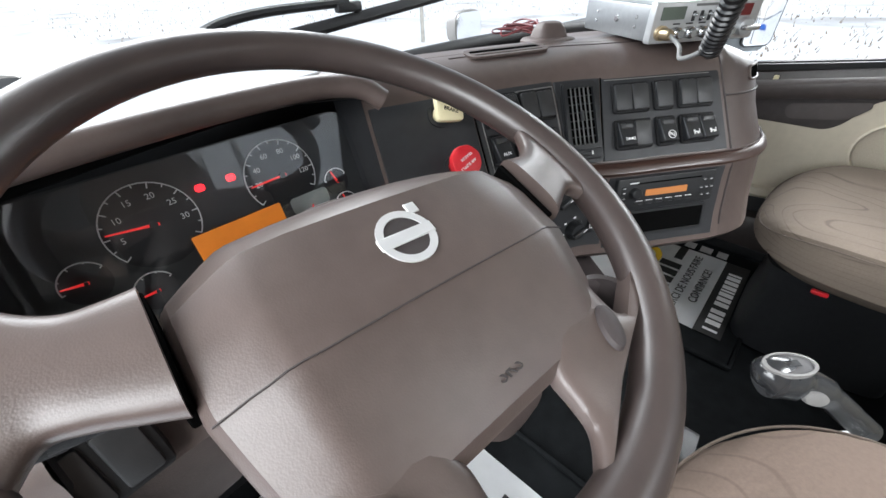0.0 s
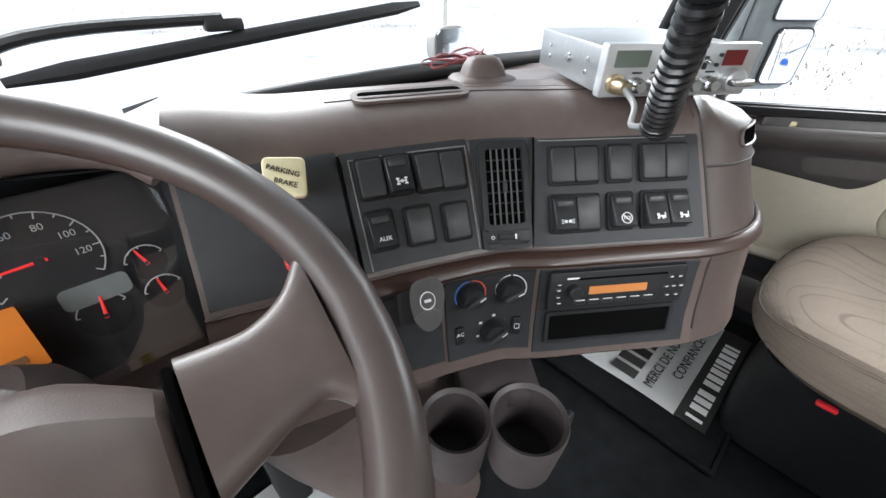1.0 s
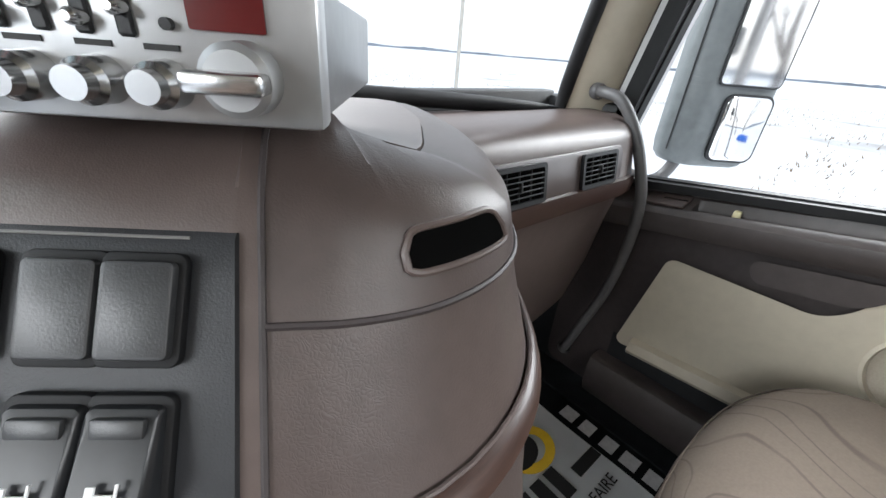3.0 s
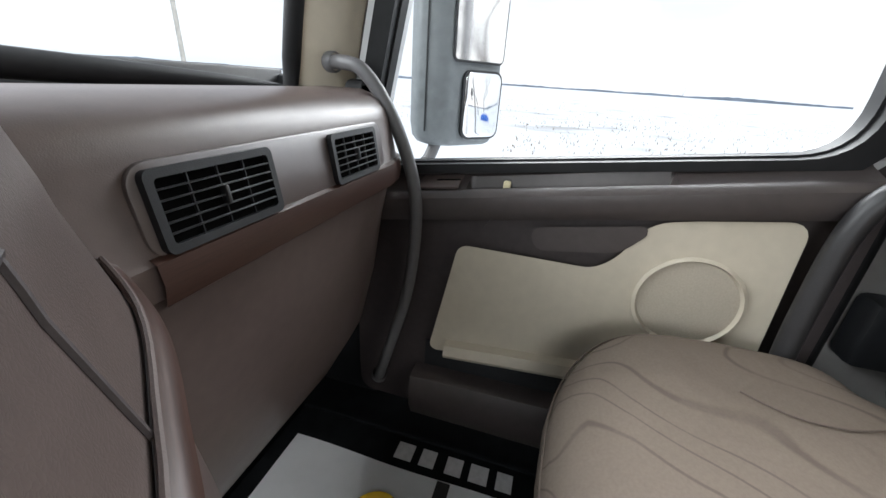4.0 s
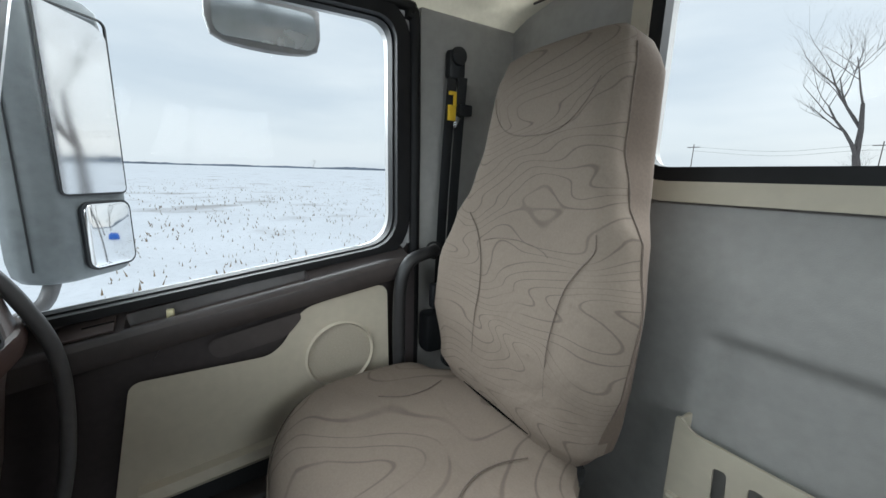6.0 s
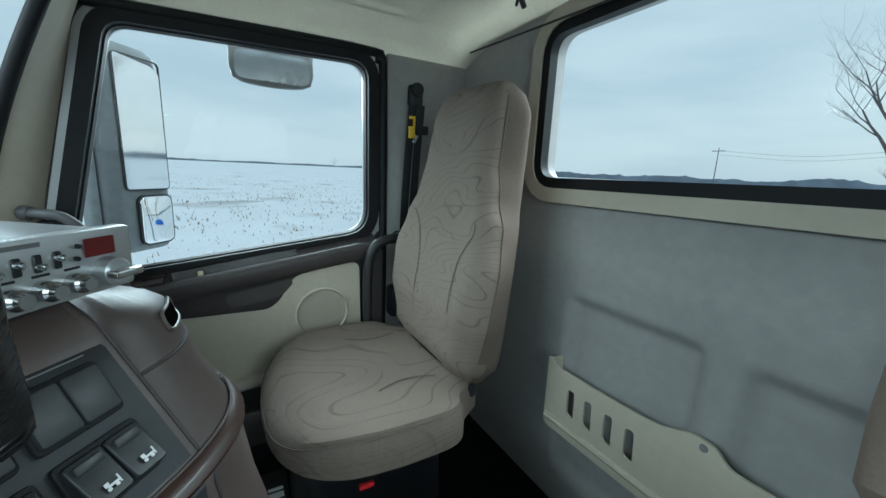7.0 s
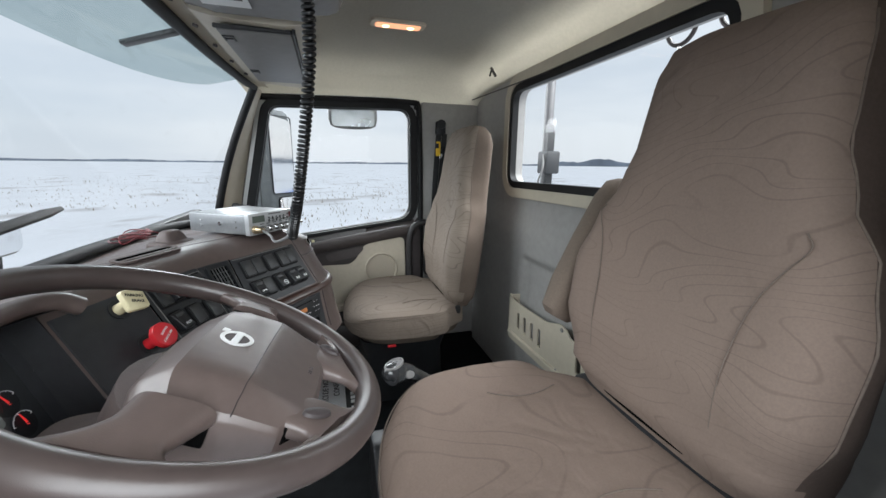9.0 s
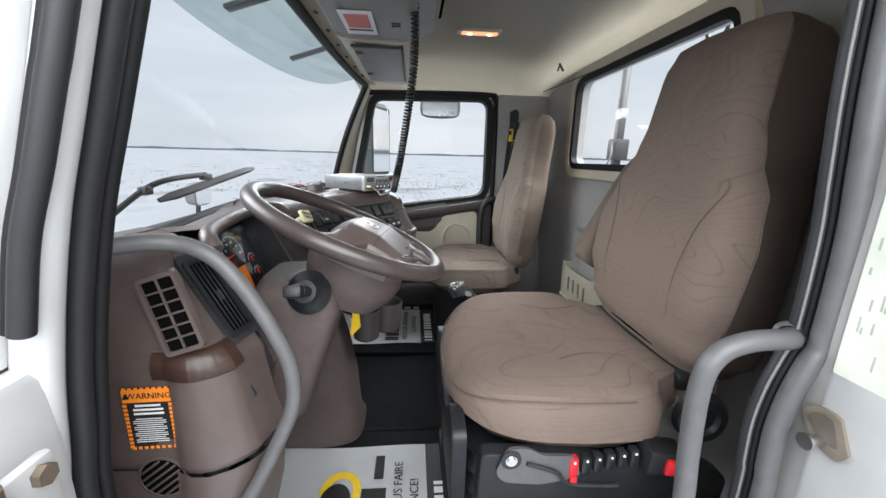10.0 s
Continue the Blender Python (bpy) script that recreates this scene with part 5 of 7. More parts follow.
def text_icon(tx, size):
    def f(sw, h):
        part("marking", moved(letters(tx, size), Matrix.Translation((0, -0.0172, -h * 0.23)) @ pose(0, 0, 0, -10, 0, 0)), WHITEINK, sw, smooth=0)
    return f


def bars_icon(kind):
    def f(sw, h):
        bms = []
        zc = -h * 0.22
        if kind == "axle":
            for x in (-0.0045, 0.0045):
                bms += [boxb(0.0012, 0.001, 0.006, (x, 0, 0.0))]
                bms += [boxb(0.0035, 0.001, 0.0015, (x, 0, 0.003)), boxb(0.0035, 0.001, 0.0015, (x, 0, -0.003))]
            bms += [boxb(0.009, 0.001, 0.0013), cyl(0.0018, 0.001, pose(0, 0, 0, 90, 0, 0), 12)]
        elif kind == "lamps":
            for sg in (-1, 1):
                bms += [cyl(0.002, 0.001, pose(sg * 0.0025, 0, 0, 90, 0, 0), 12)]
                for k in (-1, 0, 1):
                    bms += [boxb(0.003, 0.001, 0.0007, (sg * 0.0065, 0, k * 0.002))]
        elif kind == "ring":
            bms += [tube([(0.0065 * math.cos(a), 0, 0.0065 * math.sin(a)) for a in [2 * math.pi * k / 20 for k in range(20)]], 0.0006, 5, True)]
            bms += [boxb(0.0125, 0.001, 0.0008, m=pose(0, 0, 0, 0, 45, 0))]
            bms += [moved(letters("TCS", 0.0055), Matrix.Identity(4))]
        elif kind == "truck":
            bms += [boxb(0.008, 0.001, 0.0018, (0.001, 0, 0)), boxb(0.003, 0.001, 0.0035, (-0.003, 0, 0.0018))]
            bms += [cyl(0.0014, 0.001, pose(x, 0, -0.002, 90, 0, 0), 10) for x in (-0.003, 0.003)]
            bms += [boxb(0.0008, 0.001, 0.007, (0.006, 0, 0.001))]
        part("symbol", moved(join(*bms), Matrix.Translation((0, -0.0172, zc)) @ pose(0, 0, 0, -10, 0, 0)), WHITEINK, sw, smooth=0)
    return f


sL = 0.1555
panel_strip(WING, 0.004, sL, 0.671, 0.788, 0.003, PANEL, "valve_panel", "plain black panel with two brake valves")
s_v0, s_v1 = 0.3085, 0.3715
left_bank = panel_strip(WING, sL + 0.001, s_v0 - 0.006, 0.671, 0.786, 0.003, PANEL, "switch_panel", "charcoal panel of rocker switches")
right_bank = panel_strip(WING, s_v1 + 0.004, s_at(WING, 0.149), 0.6685, 0.783, 0.003, PANEL, "switch_panel", "charcoal panel of rocker switches")
panel_strip(WING, s_v0 - 0.0055, s_v1 + 0.0035, 0.670, 0.7845, 0.0026, PANEL, "vent_panel", "charcoal panel round the centre vent")
for s0 in (sL + 0.0005, s_v1 + 0.0037):
    dpart("groove", tube([S(WING, s0, 0.674 + 0.110 * i / 8, 0.0032) for i in range(9)], 0.0011, 6), GAPSHADE)
edge = [S(WING, 0.1665, 0.675 + 0.104 * i / 8, 0.0034) for i in range(9)] + [S(WING, 0.1665 + 0.133 * i / 10, 0.779, 0.0034) for i in range(1, 11)] + [S(WING, 0.2995, 0.779 - 0.104 * i / 8, 0.0034) for i in range(1, 9)]
dpart("frame_line", tube(edge, 0.0009, 6), GREYC, "thin raised line round the switches")
dpart("frame_line", tube([S(WING, s_v1 + 0.010 + 0.192 * i / 16, 0.7805, 0.0034) for i in range(17)], 0.0008, 6), GREYC)
for s0, z, w, kind, ic in ((0.1860, 0.758, 0.0270, "blank", None), (0.2158, 0.758, 0.0275, "rocker", bars_icon("axle")), (0.2507, 0.7565, 0.0270, "blank", None), (0.2790, 0.7555, 0.0270, "blank", None),
                           (0.1848, 0.7095, 0.0280, "rocker", text_icon("AUX", 0.0068)), (0.2298, 0.7075, 0.0275, "blank", None), (0.2745, 0.705, 0.0275, "blank", None)):
    switch(WING, s0, z, w, 0.0400, kind, left_bank, ic)
for s0, low_ic in ((0.4108, "lamps"), (0.4411, None), (0.4846, "ring"), (0.5283, "truck"), (0.5583, "truck")):
    switch(WING, s0, 0.7527, 0.0285, 0.0410, "blank", right_bank, None)
    switch(WING, s0, 0.7032, 0.0285, 0.0410, "rocker" if low_ic else "blank", right_bank, bars_icon(low_ic) if low_ic else None)


def vent(parent, m, w, h, nv, nh, label):
    """An air vent: frame, black sheet painted as the shaded duct, vertical and horizontal vanes, a slider."""
    v = part("air_vent", ring_plate(rrect(w + 0.014, h + 0.014, 0.007), rrect(w, h, 0.004), 0.008, 0.002), BLACK, parent, label, m=m)
    part("duct", boxb(w + 0.002, 0.003, h + 0.002, (0, 0.0005, 0)), GAPSHADE, v)
    for i in range(nv):
        x = -w / 2 + w * (i + 1) / (nv + 1)
        part("vane", boxb(0.0016, 0.003, h, (x, -0.0035 if h > w else -0.002, 0), 0.0004, 1), TUBE if nh > 3 and h > w else BLACK, v)
    for i in range(nh):
        z = -h / 2 + h * (i + 1) / (nh + 1)
        part("cross_vane", boxb(w, 0.003, 0.0014, (0, -0.002 if h > w else -0.0045, z), 0.0004, 1), BLACK if h > w else PANEL, v)
    part("slider", boxb(0.004, 0.008, 0.016, (0, -0.005, 0), 0.0015), SWITCH2, v)
    return v


s_vc = (s_v0 + s_v1) / 2
vw = (s_v1 - s_v0)
cv_m = DI @ on_dash(WING, s_vc, 0.7325, 0.004)
cvent = vent(dash, cv_m, vw - 0.018, 0.090, 5, 6, "tall black centre air vent")
part("outer_bezel", ring_plate(rrect(vw - 0.001, 0.130, 0.008), rrect(vw - 0.010, 0.121, 0.006), 0.006, 0.002), BLACK, cvent, "rounded black vent bezel", m=pose(0, 0.001, -0.0105))
part("thumbwheel_plate", plate(rrect(vw - 0.006, 0.017, 0.006), 0.006, 0.002), PANEL, cvent, m=pose(0, 0.002, -0.060))
part("thumbwheel", boxb(0.026, 0.006, 0.008, (0, -0.006, -0.060), 0.002), BLACK, cvent)
part("mark", boxb(0.002, 0.001, 0.006, (0.008, -0.0095, -0.060)), WHITEINK, cvent)
part("mark", lathe([(0.0022, 0), (0.0022, 0.001), (0.0014, 0.001), (0.0014, 0)], 16, pose(-0.019, -0.0045, -0.060, 90, 0, 0)), WHITEINK, cvent)

# lower panels
sl0, sl1 = 0.2455, 0.3825
low_dark = panel_strip(WING, 0.004, s_at(WING, -0.228), 0.545, 0.647, 0.003, PANEL, "lower_panel", "dark panel with blank switches and socket")
panel_strip(WING, s_at(WING, -0.227), sl0 - 0.002, 0.532, 0.647, 0.003, PANEL, "lever_panel", "dark panel behind the brake lever")
hvac = panel_strip(WING, sl0, sl1, 0.528, 0.647, 0.003, PANEL, "climate_panel", "climate control panel with three knobs")
aud = panel_strip(WING, sl1 + 0.002, s_at(WING, 0.146), 0.520, 0.647, 0.002, PANEL, "audio_bezel", "charcoal bezel round the radio")
for s0 in (0.1045, 0.1375):
    switch(WING, s0, 0.620, 0.029, 0.044, "blank", low_dark)
sx = s_at(WING, -0.323)
for tx, dz in (("AUX", 0.006), ("USB", -0.006)):
    part("marking", moved(letters(tx, 0.0085), DI @ on_dash(WING, sx, 0.618 + dz, 0.0036)), WHITEINK, low_dark, smooth=0)


def knob(s0, z, r, parent, arc_mat=None):
    m = DI @ on_dash(WING, s0, z, 0.003)
    kb = part("knob", lathe([(r, 0), (r, 0.004), (r * 0.86, 0.014), (r * 0.8, 0.016), (0.0, 0.0165)], 30, pose(0, 0, 0, 90, 0, 0)), BLACK, parent, m=m)
    part("grip", boxb(r * 1.6, 0.010, r * 0.42, (0, -0.018, 0), 0.0025, m=pose(0, 0, 0, 0, -28, 0)), SWITCH2, kb)
    part("pointer", boxb(r * 0.5, 0.001, 0.0014, (r * 0.5, -0.0232, 0), m=pose(0, 0, 0, 0, -28, 0)), WHITEINK, kb)
    if arc_mat:
        for a0, a1, am in arc_mat:
            part("scale_arc", tube([(1.22 * r * math.cos(radians(a)), -0.0008, 1.22 * r * math.sin(radians(a))) for a in [a0 + (a1 - a0) * i / 12 for i in range(13)]], 0.0011, 6), am, kb)
    return kb


BLUE = mat("blue_ink", (0.05, 0.20, 0.60), 0.6, 0, 0.1)
REDINK = mat("red_ink", (0.65, 0.10, 0.08), 0.6, 0, 0.1)
knob(0.281, 0.622, 0.0165, hvac, ((205, 95, BLUE), (85, -25, REDINK)))
knob(0.347, 0.620, 0.0165, hvac, ((200, 150, WHITEINK), (140, 95, WHITEINK), (85, -20, WHITEINK)))
knob(0.313, 0.563, 0.0165, hvac)
for a in range(7):
    t = radians(-80 + a * 55)
    m = DI @ on_dash(WING, 0.313, 0.563, 0.0036)
    part("symbol", moved(boxb(0.004, 0.0008, 0.003, (0.0215 * math.cos(t), 0, 0.0215 * math.sin(t))), m), WHITEINK, hvac)
for s0, tx in ((0.264, "AC"), (0.362, "")):
    m = DI @ on_dash(WING, s0, 0.566, 0.003)
    bt = part("push_button", plate(rrect(0.011, 0.026, 0.002), 0.004, 0.001), SWITCH, hvac, m=m)
    if tx:
        part("marking", moved(letters(tx, 0.0075), Matrix.Translation((0, -0.0042, 0.003))), WHITEINK, bt, smooth=0)
    else:
        part("symbol", ring_plate(rrect(0.007, 0.008, 0.002), rrect(0.0055, 0.0065, 0.0015), 0.0005, -0.0042), WHITEINK, bt)
# pocket under the radio: a black sheet painted as its shaded inside
pk = DI @ on_dash(WING, 0.484, 0.560, 0.003)
part("pocket", boxb(0.172, 0.003, 0.040, (0, -0.001, 0), 0.001, 1), GAPSHADE, aud, m=pk)
part("pocket_rim", ring_plate(rrect(0.180, 0.048, 0.004), rrect(0.170, 0.038, 0.003), 0.004), BLACK, aud, m=pk)

# trailer brake lever
tb = thing("trailer_brake_lever", on_dash(WING, 0.2140, 0.630, 0.003), "black hand lever for the trailer brake", "lever")
part("slot_plate", plate(rrect(0.052, 0.056, 0.006), 0.004, 0.002), PANEL, tb, m=pose(0, 0, 0))
part("slot", boxb(0.010, 0.003, 0.034, (0.010, -0.004, -0.012), 0.001, 1), GAPSHADE, tb)
part("stem", tube([(0.006, -0.004, -0.014), (0.004, -0.020, -0.010), (0.0, -0.034, -0.004)], [0.007, 0.008, 0.010], 12), BLACK, tb)
LV = pose(-0.001, -0.034, 0.020, -14, 0, 0) @ Matrix.Diagonal((0.68, 0.8, 0.80, 1))
hd = part("handle", plate(rpoly([(-0.020, 0.030), (0.014, 0.033), (0.024, 0.016), (0.012, -0.026), (-0.008, -0.034), (-0.023, -0.016), (-0.025, 0.012)], 0.010, 5), 0.014, 0.005), mat("worn_black_knob", (0.075, 0.075, 0.077), 0.26, 0, 0.2, 40, spec=0.9), tb, "worn rounded handle", m=LV)
part("symbol_ring", lathe([(0.0125, 0), (0.0125, 0.001), (0.0112, 0.001), (0.0112, 0)], 24, pose(-0.002, -0.0141, 0.006, 90, 0, 0)), WHITEINK, hd)
part("symbol_bar", boxb(0.011, 0.001, 0.004, (-0.002, -0.0146, 0.006), 0.001, 1), WHITEINK, hd)

# brake valve knobs
for nm, x, z, mm, lb, ns, txt, r in (("parking_brake_knob", -0.277, 0.766, IVORY, "ivory square push-pull parking brake knob", 4, ("PARKING", "BRAKE"), 0.0265), ("trailer_valve_knob", -0.273, 0.703, RED, "red eight-sided trailer air supply knob", 8, ("TRAILER", "AIR SUPPLY"), 0.0235)):
    kn = thing(nm, on_dash(WING, s_at(WING, x), z, 0.003), lb, "valve knob", "brake valves")
    part("collar", lathe([(0.017, 0), (0.017, 0.003), (0.012, 0.004)], 24, pose(0, 0, 0, 90, 0, 0)), BLACK, kn)
    part("stem", lathe([(0.010, 0.0), (0.009, 0.02), (0.012, 0.034)], 20, pose(0, 0, 0, 90, 0, 0)), mm, kn)
    pts = [(r * math.cos(2 * math.pi * (q + 0.5) / ns), r * math.sin(2 * math.pi * (q + 0.5) / ns)) for q in range(ns)]
    part("cap", plate(rpoly(pts, 0.006, 4), 0.010, 0.003), mm, kn, m=pose(0, -0.032, 0, 0, 8 if ns == 4 else 180, 0))
    for i, t in enumerate(txt):
        part("marking", moved(letters(t, 0.0070 if ns == 4 else 0.0055), pose(0, -0.0425, 0.006 - 0.011 * i, 0, 24 if ns == 4 else 155, 0)), BLACKINK if ns == 4 else WHITEINK, kn, smooth=0)

# radio in the dash
car = thing("car_radio", on_dash(WING, 0.484, 0.6165, 0.003), "black built-in truck radio with amber display", "radio")
part("face", plate(rrect(0.184, 0.055, 0.003), 0.008, 0.002), BLACK, car)
part("cd_slot", boxb(0.12, 0.002, 0.0022, (0.004, -0.0085, 0.0175), 0.0005, 1), GAPSHADE, car)
part("display", plate(rrect(0.078, 0.011, 0.001), 0.001, 0, -0.008), LCD, car, "amber display")
part("volume_knob", lathe([(0.009, 0), (0.0088, 0.010), (0.007, 0.012), (0, 0.012)], 24, pose(-0.060, -0.007, 0.002, 90, 0, 0)), BLACK, car)
for i in range(6):
    part("preset_button", boxb(0.016, 0.003, 0.006, (-0.050 + i * 0.0185, -0.0085, -0.0165), 0.001, 1), SWITCH, car)
    part("button_mark", boxb(0.012, 0.0006, 0.0008, (-0.050 + i * 0.0185, -0.0103, -0.0125)), WHITEINK, car)
for x, z in ((-0.080, 0.012), (-0.080, 0.004), (-0.080, -0.006), (-0.078, -0.015), (0.070, 0.012), (0.082, 0.012), (0.066, -0.002), (0.076, -0.002), (0.086, -0.002), (0.07, -0.015), (0.082, -0.015)):
    part("small_button", boxb(0.007, 0.003, 0.004, (x, -0.0085, z), 0.001, 1), SWITCH2, car)
    part("button_mark", boxb(0.004, 0.0006, 0.0008, (x, -0.0103, z)), WHITEINK, car)
part("maker_bar", boxb(0.016, 0.0006, 0.0022, (-0.062, -0.0085, 0.0190)), WHITEINK, car)

# passenger side of the dashboard
XS = [0.36, 0.40, 0.45, 0.50, 0.55, 0.65, 0.75, 0.85, 0.93, 0.985, 1.015, 1.03]
PP = [(0.745, 0.750), (0.60, 0.765), (0.52, 0.765), (0.482, 0.754), (0.468, 0.738), (0.462, 0.722), (0.448, 0.656), (0.444, 0.651), (0.446, 0.622), (0.460, 0.616), (0.475, 0.55), (0.495, 0.42), (0.53, 0.28), (0.60, 0.15), (0.68, 0.05)]


def pdy(x):
    return 0.03 * max(0, (x - 0.93) / 0.10) ** 2


dpart("passenger_dash", loft([[(x, y + pdy(x) * (y < 0.7), z) for x in XS] for y, z in PP]), BROWN, "brown grained passenger side")
rows = []
for dy, z in ((0.0, 0.656), (-0.007, 0.653), (-0.010, 0.636), (-0.007, 0.618), (0.0, 0.613)):
    rows.append([(x, 0.447 + dy + pdy(x), z) for x in [0.512] + XS[4:]])
dpart("wood_strip", loft(rows), WOODTRIM, "glossy dark burl wood strip")
face = frame_at((0.69, 0.4545, 0.683), (1, 0, 0), (0, 0.17, 1))
dpart("vent_panel", moved(plate(rrect(0.40, 0.074, 0.02), 0.004, 0.002), face @ Matrix.Translation((0.025, 0, 0.003))), mat("brown_satin_panel", (0.090, 0.072, 0.068), 0.30, 0, 0.12, 60, 0.1, 900, spec=1.0), "satin brown panel with two air vents")
for x, w in ((0.588, 0.116), (0.822, 0.108)):
    vent(dash, DI @ frame_at((x, 0.450, 0.686), (1, 0, 0), (0, 0.17, 1)), w, 0.050, 3, 5, "black passenger air vent")
    vv = dash.children[-1]
    part("thumbwheel", boxb(0.006, 0.008, 0.022, (w / 2 + 0.014, -0.004, 0), 0.002), BLACK, vv)

# shelf in the end of the wing: its shaded mouth is painted as a black four-sided sheet with rounded corners
def mouth(u, v, off):
    lo_s, hi_s = 0.680 + 0.094 * u, 0.686 + 0.075 * u
    lo_z, hi_z = 0.7655 + 0.005 * u, 0.790 + 0.011 * u
    return S(WING, lo_s + (hi_s - lo_s) * v, lo_z + (hi_z - lo_z) * v, off)


def bulge(u):
    return 0.5 * (1 - abs(2 * u - 1) ** 10) ** 0.36


dpart("end_shelf", loft([[mouth(i / 40, 0.5 + bulge(i / 40) * (-1 + k / 6), 0.0024) for i in range(41)] for k in range(13)]), GAPSHADE, "black sheet painted as the shaded slot in the dash end")
rim = [mouth(i / 40, 0.5 - bulge(i / 40), 0.002) for i in range(41)] + [mouth(1 - i / 40, 0.5 + bulge(1 - i / 40), 0.002) for i in range(1, 40)]
dpart("shelf_lip", tube(rim, 0.0022, 8, True), BROWN)
# seams
dpart("seam", tube([S(WING, s_at(WING, 0.157), z, 0.0006) for z in [0.835 - 0.3 * i / 20 for i in range(21)]], 0.0018, 6), DKBROWN)
dpart("seam", tube([S(WING, 0.876, z, 0.0006) for z in [0.80 - 0.14 * i / 14 for i in range(15)]], 0.0016, 6), DKBROWN)
dpart("seam", tube([S(WING, s_at(WING, 0.158) + 0.27 * i / 24, 0.746 - 0.002 * i / 24, 0.0006) for i in range(25)], 0.002, 6), DKBROWN)
# slot and dome on top
slot_o = S(WING, s_at(WING, -0.130), 0.836)
slot_m = frame_at(slot_o + Vector((-0.004, -0.008, -0.0012)), (0.142, -0.062, 0), (0.05, 0.12, 0.012))
dpart("defroster_slot", moved(ring_plate(rrect(0.146, 0.040, 0.014), rrect(0.130, 0.025, 0.008), 0.0035, 0.0012), slot_m), BROWN_SOFT, "brown raised rim of the defroster slot")
dpart("slot_bar", moved(plate(rrect(0.134, 0.007, 0.003), 0.003, 0.001), slot_m @ Matrix.Translation((0, 0, -0.006))), BROWN_SOFT)
dpart("slot_hole", moved(plate(rrect(0.134, 0.029, 0.008), 0.002), slot_m), GAPSHADE)
dpart("seam", tube([S(WING, 0.16 + 0.36 * i / 24, 0.8335, 0.0006) for i in range(25)], 0.0010, 6), DKBROWN)
dome = thing("dash_sensor_dome", pose(0.042, 0.535, 0.812), "grey-brown plastic sensor housing on top of the dashboard", "sensor housing")
rows = []
for z, hx, hy in ((0, 0.046, 0.038), (0.012, 0.045, 0.037), (0.016, 0.041, 0.033), (0.018, 0.030, 0.024), (0.030, 0.026, 0.019), (0.038, 0.021, 0.014), (0.041, 0.015, 0.009), (0.042, 0.005, 0.003)):
    rows.append([(p[0], p[1], z) for p in superring(0, 0, hx, hy, 28, 4.0)])
part("cover", loft(rows, True, True), BROWN_SOFT, dome, m=pose(0, 0, 0, 0, 0, -25))

# driver's pod: slanted end vent, tall vent to the driver, small switches
def on_end(y, z, tilt=0.0):
    """A pose on the flat end face by the door: x runs to the rear."""
    return frame_at((-0.8655 - 0.004 * (z < 0.655) + 0.05 * max(0.0, z - 0.66), y, z), (0.0, -1.0, 0.6 * tilt), (0.10 if z > 0.66 else 0.0, tilt, 1.0))


ev = part("air_vent", ring_plate(rrect(0.055, 0.112, 0.007), rrect(0.044, 0.100, 0.003), 0.010, 0.003), BROWN_SOFT, dash, "slanted end vent in a brown frame", m=DI @ Matrix.Translation((-0.004, 0, 0)) @ on_end(0.512, 0.7465, 0.54))
part("duct", boxb(0.048, 0.003, 0.104, (0, -0.001, 0)), GAPSHADE, ev)
part("vane", boxb(0.0022, 0.004, 0.100, (0, -0.005, 0), 0.0005, 1), BROWN_SOFT, ev)
for i in range(5):
    part("cross_vane", boxb(0.044, 0.004, 0.0026, (0, -0.005, -0.0333 + 0.01667 * i), 0.0005, 1), BROWN_SOFT, ev)
tv = vent(dash, DI @ on_dash(POD, 0.262, 0.737, 0.004), 0.040, 0.122, 4, 0, "tall black vent facing the driver")
part("bezel", ring_plate(rrect(0.074, 0.158, 0.008), rrect(0.052, 0.134, 0.006), 0.006, 0.002), PANEL, tv, m=pose(0.006, 0.003, 0))
KP = frame_at((-0.768, 0.452, 0.610), (1, 0.06, 0), (0, 0.30, 1))
sp2 = dpart("lower_switch_panel", moved(plate(rrect(0.118, 0.078, 0.006), 0.03, 0.003), KP @ Matrix.Translation((0, 0.03, 0))), BLACK, "black panel of blank switches")
for i in range(3):
    part("blank_switch", plate(rrect(0.030, 0.062, 0.004), 0.005, 0.0022), SWITCH2, sp2, m=DI @ KP @ Matrix.Translation((-0.037 + 0.037 * i, 0, 0)))
# lower end body by the door, warning label and round outlet
rows = []
for z, g in ((0.497, 0.0), (0.46, 0.004), (0.40, 0.010), (0.32, 0.03), (0.24, 0.06), (0.20, 0.09)):
    rows.append([S(POD, pm * i / 30, 0.512) + Vector((0.25 * g, g, z - 0.512)) for i in range(31)])
dpart("lower_end", loft(rows), BROWN, "brown lower end of the dashboard")
dpart("door_side_filler", boxb(0.17, 0.02, 0.70, (-0.945, 0.69, 0.47), 0.004), BROWN_SOFT)
WL = frame_at((-0.8665, 0.5635, 0.585), (0.02, -1.0, 0.02), (0.02, -0.03, 1))
wl = thing("warning_label", WL, "orange and black warning label with a striped border", "label")
part("backing", plate(rrect(0.066, 0.100, 0.002), 0.001), BLACKINK, wl)
part("header_band", plate(rrect(0.064, 0.020, 0.001), 0.001, 0, -0.001), ORANGE, wl, m=pose(0, 0, 0.037))
part("title", moved(letters("WARNING", 0.0125), Matrix.Translation((0.004, -0.0024, 0.037))), BLACKINK, wl, smooth=0)
part("hazard_triangle", moved(plate([(-0.0045, -0.004), (0.0045, -0.004), (0, 0.005)], 0.0005), Matrix.Translation((-0.027, -0.0021, 0.037))), BLACKINK, wl)
for i in range(11):
    for sg in (-1, 1):
        part("stripe", boxb(0.005, 0.0008, 0.0045, (sg * 0.0305, -0.0014, 0.022 - i * 0.0067), 0, 1, pose(0, 0, 0)), ORANGE, wl)
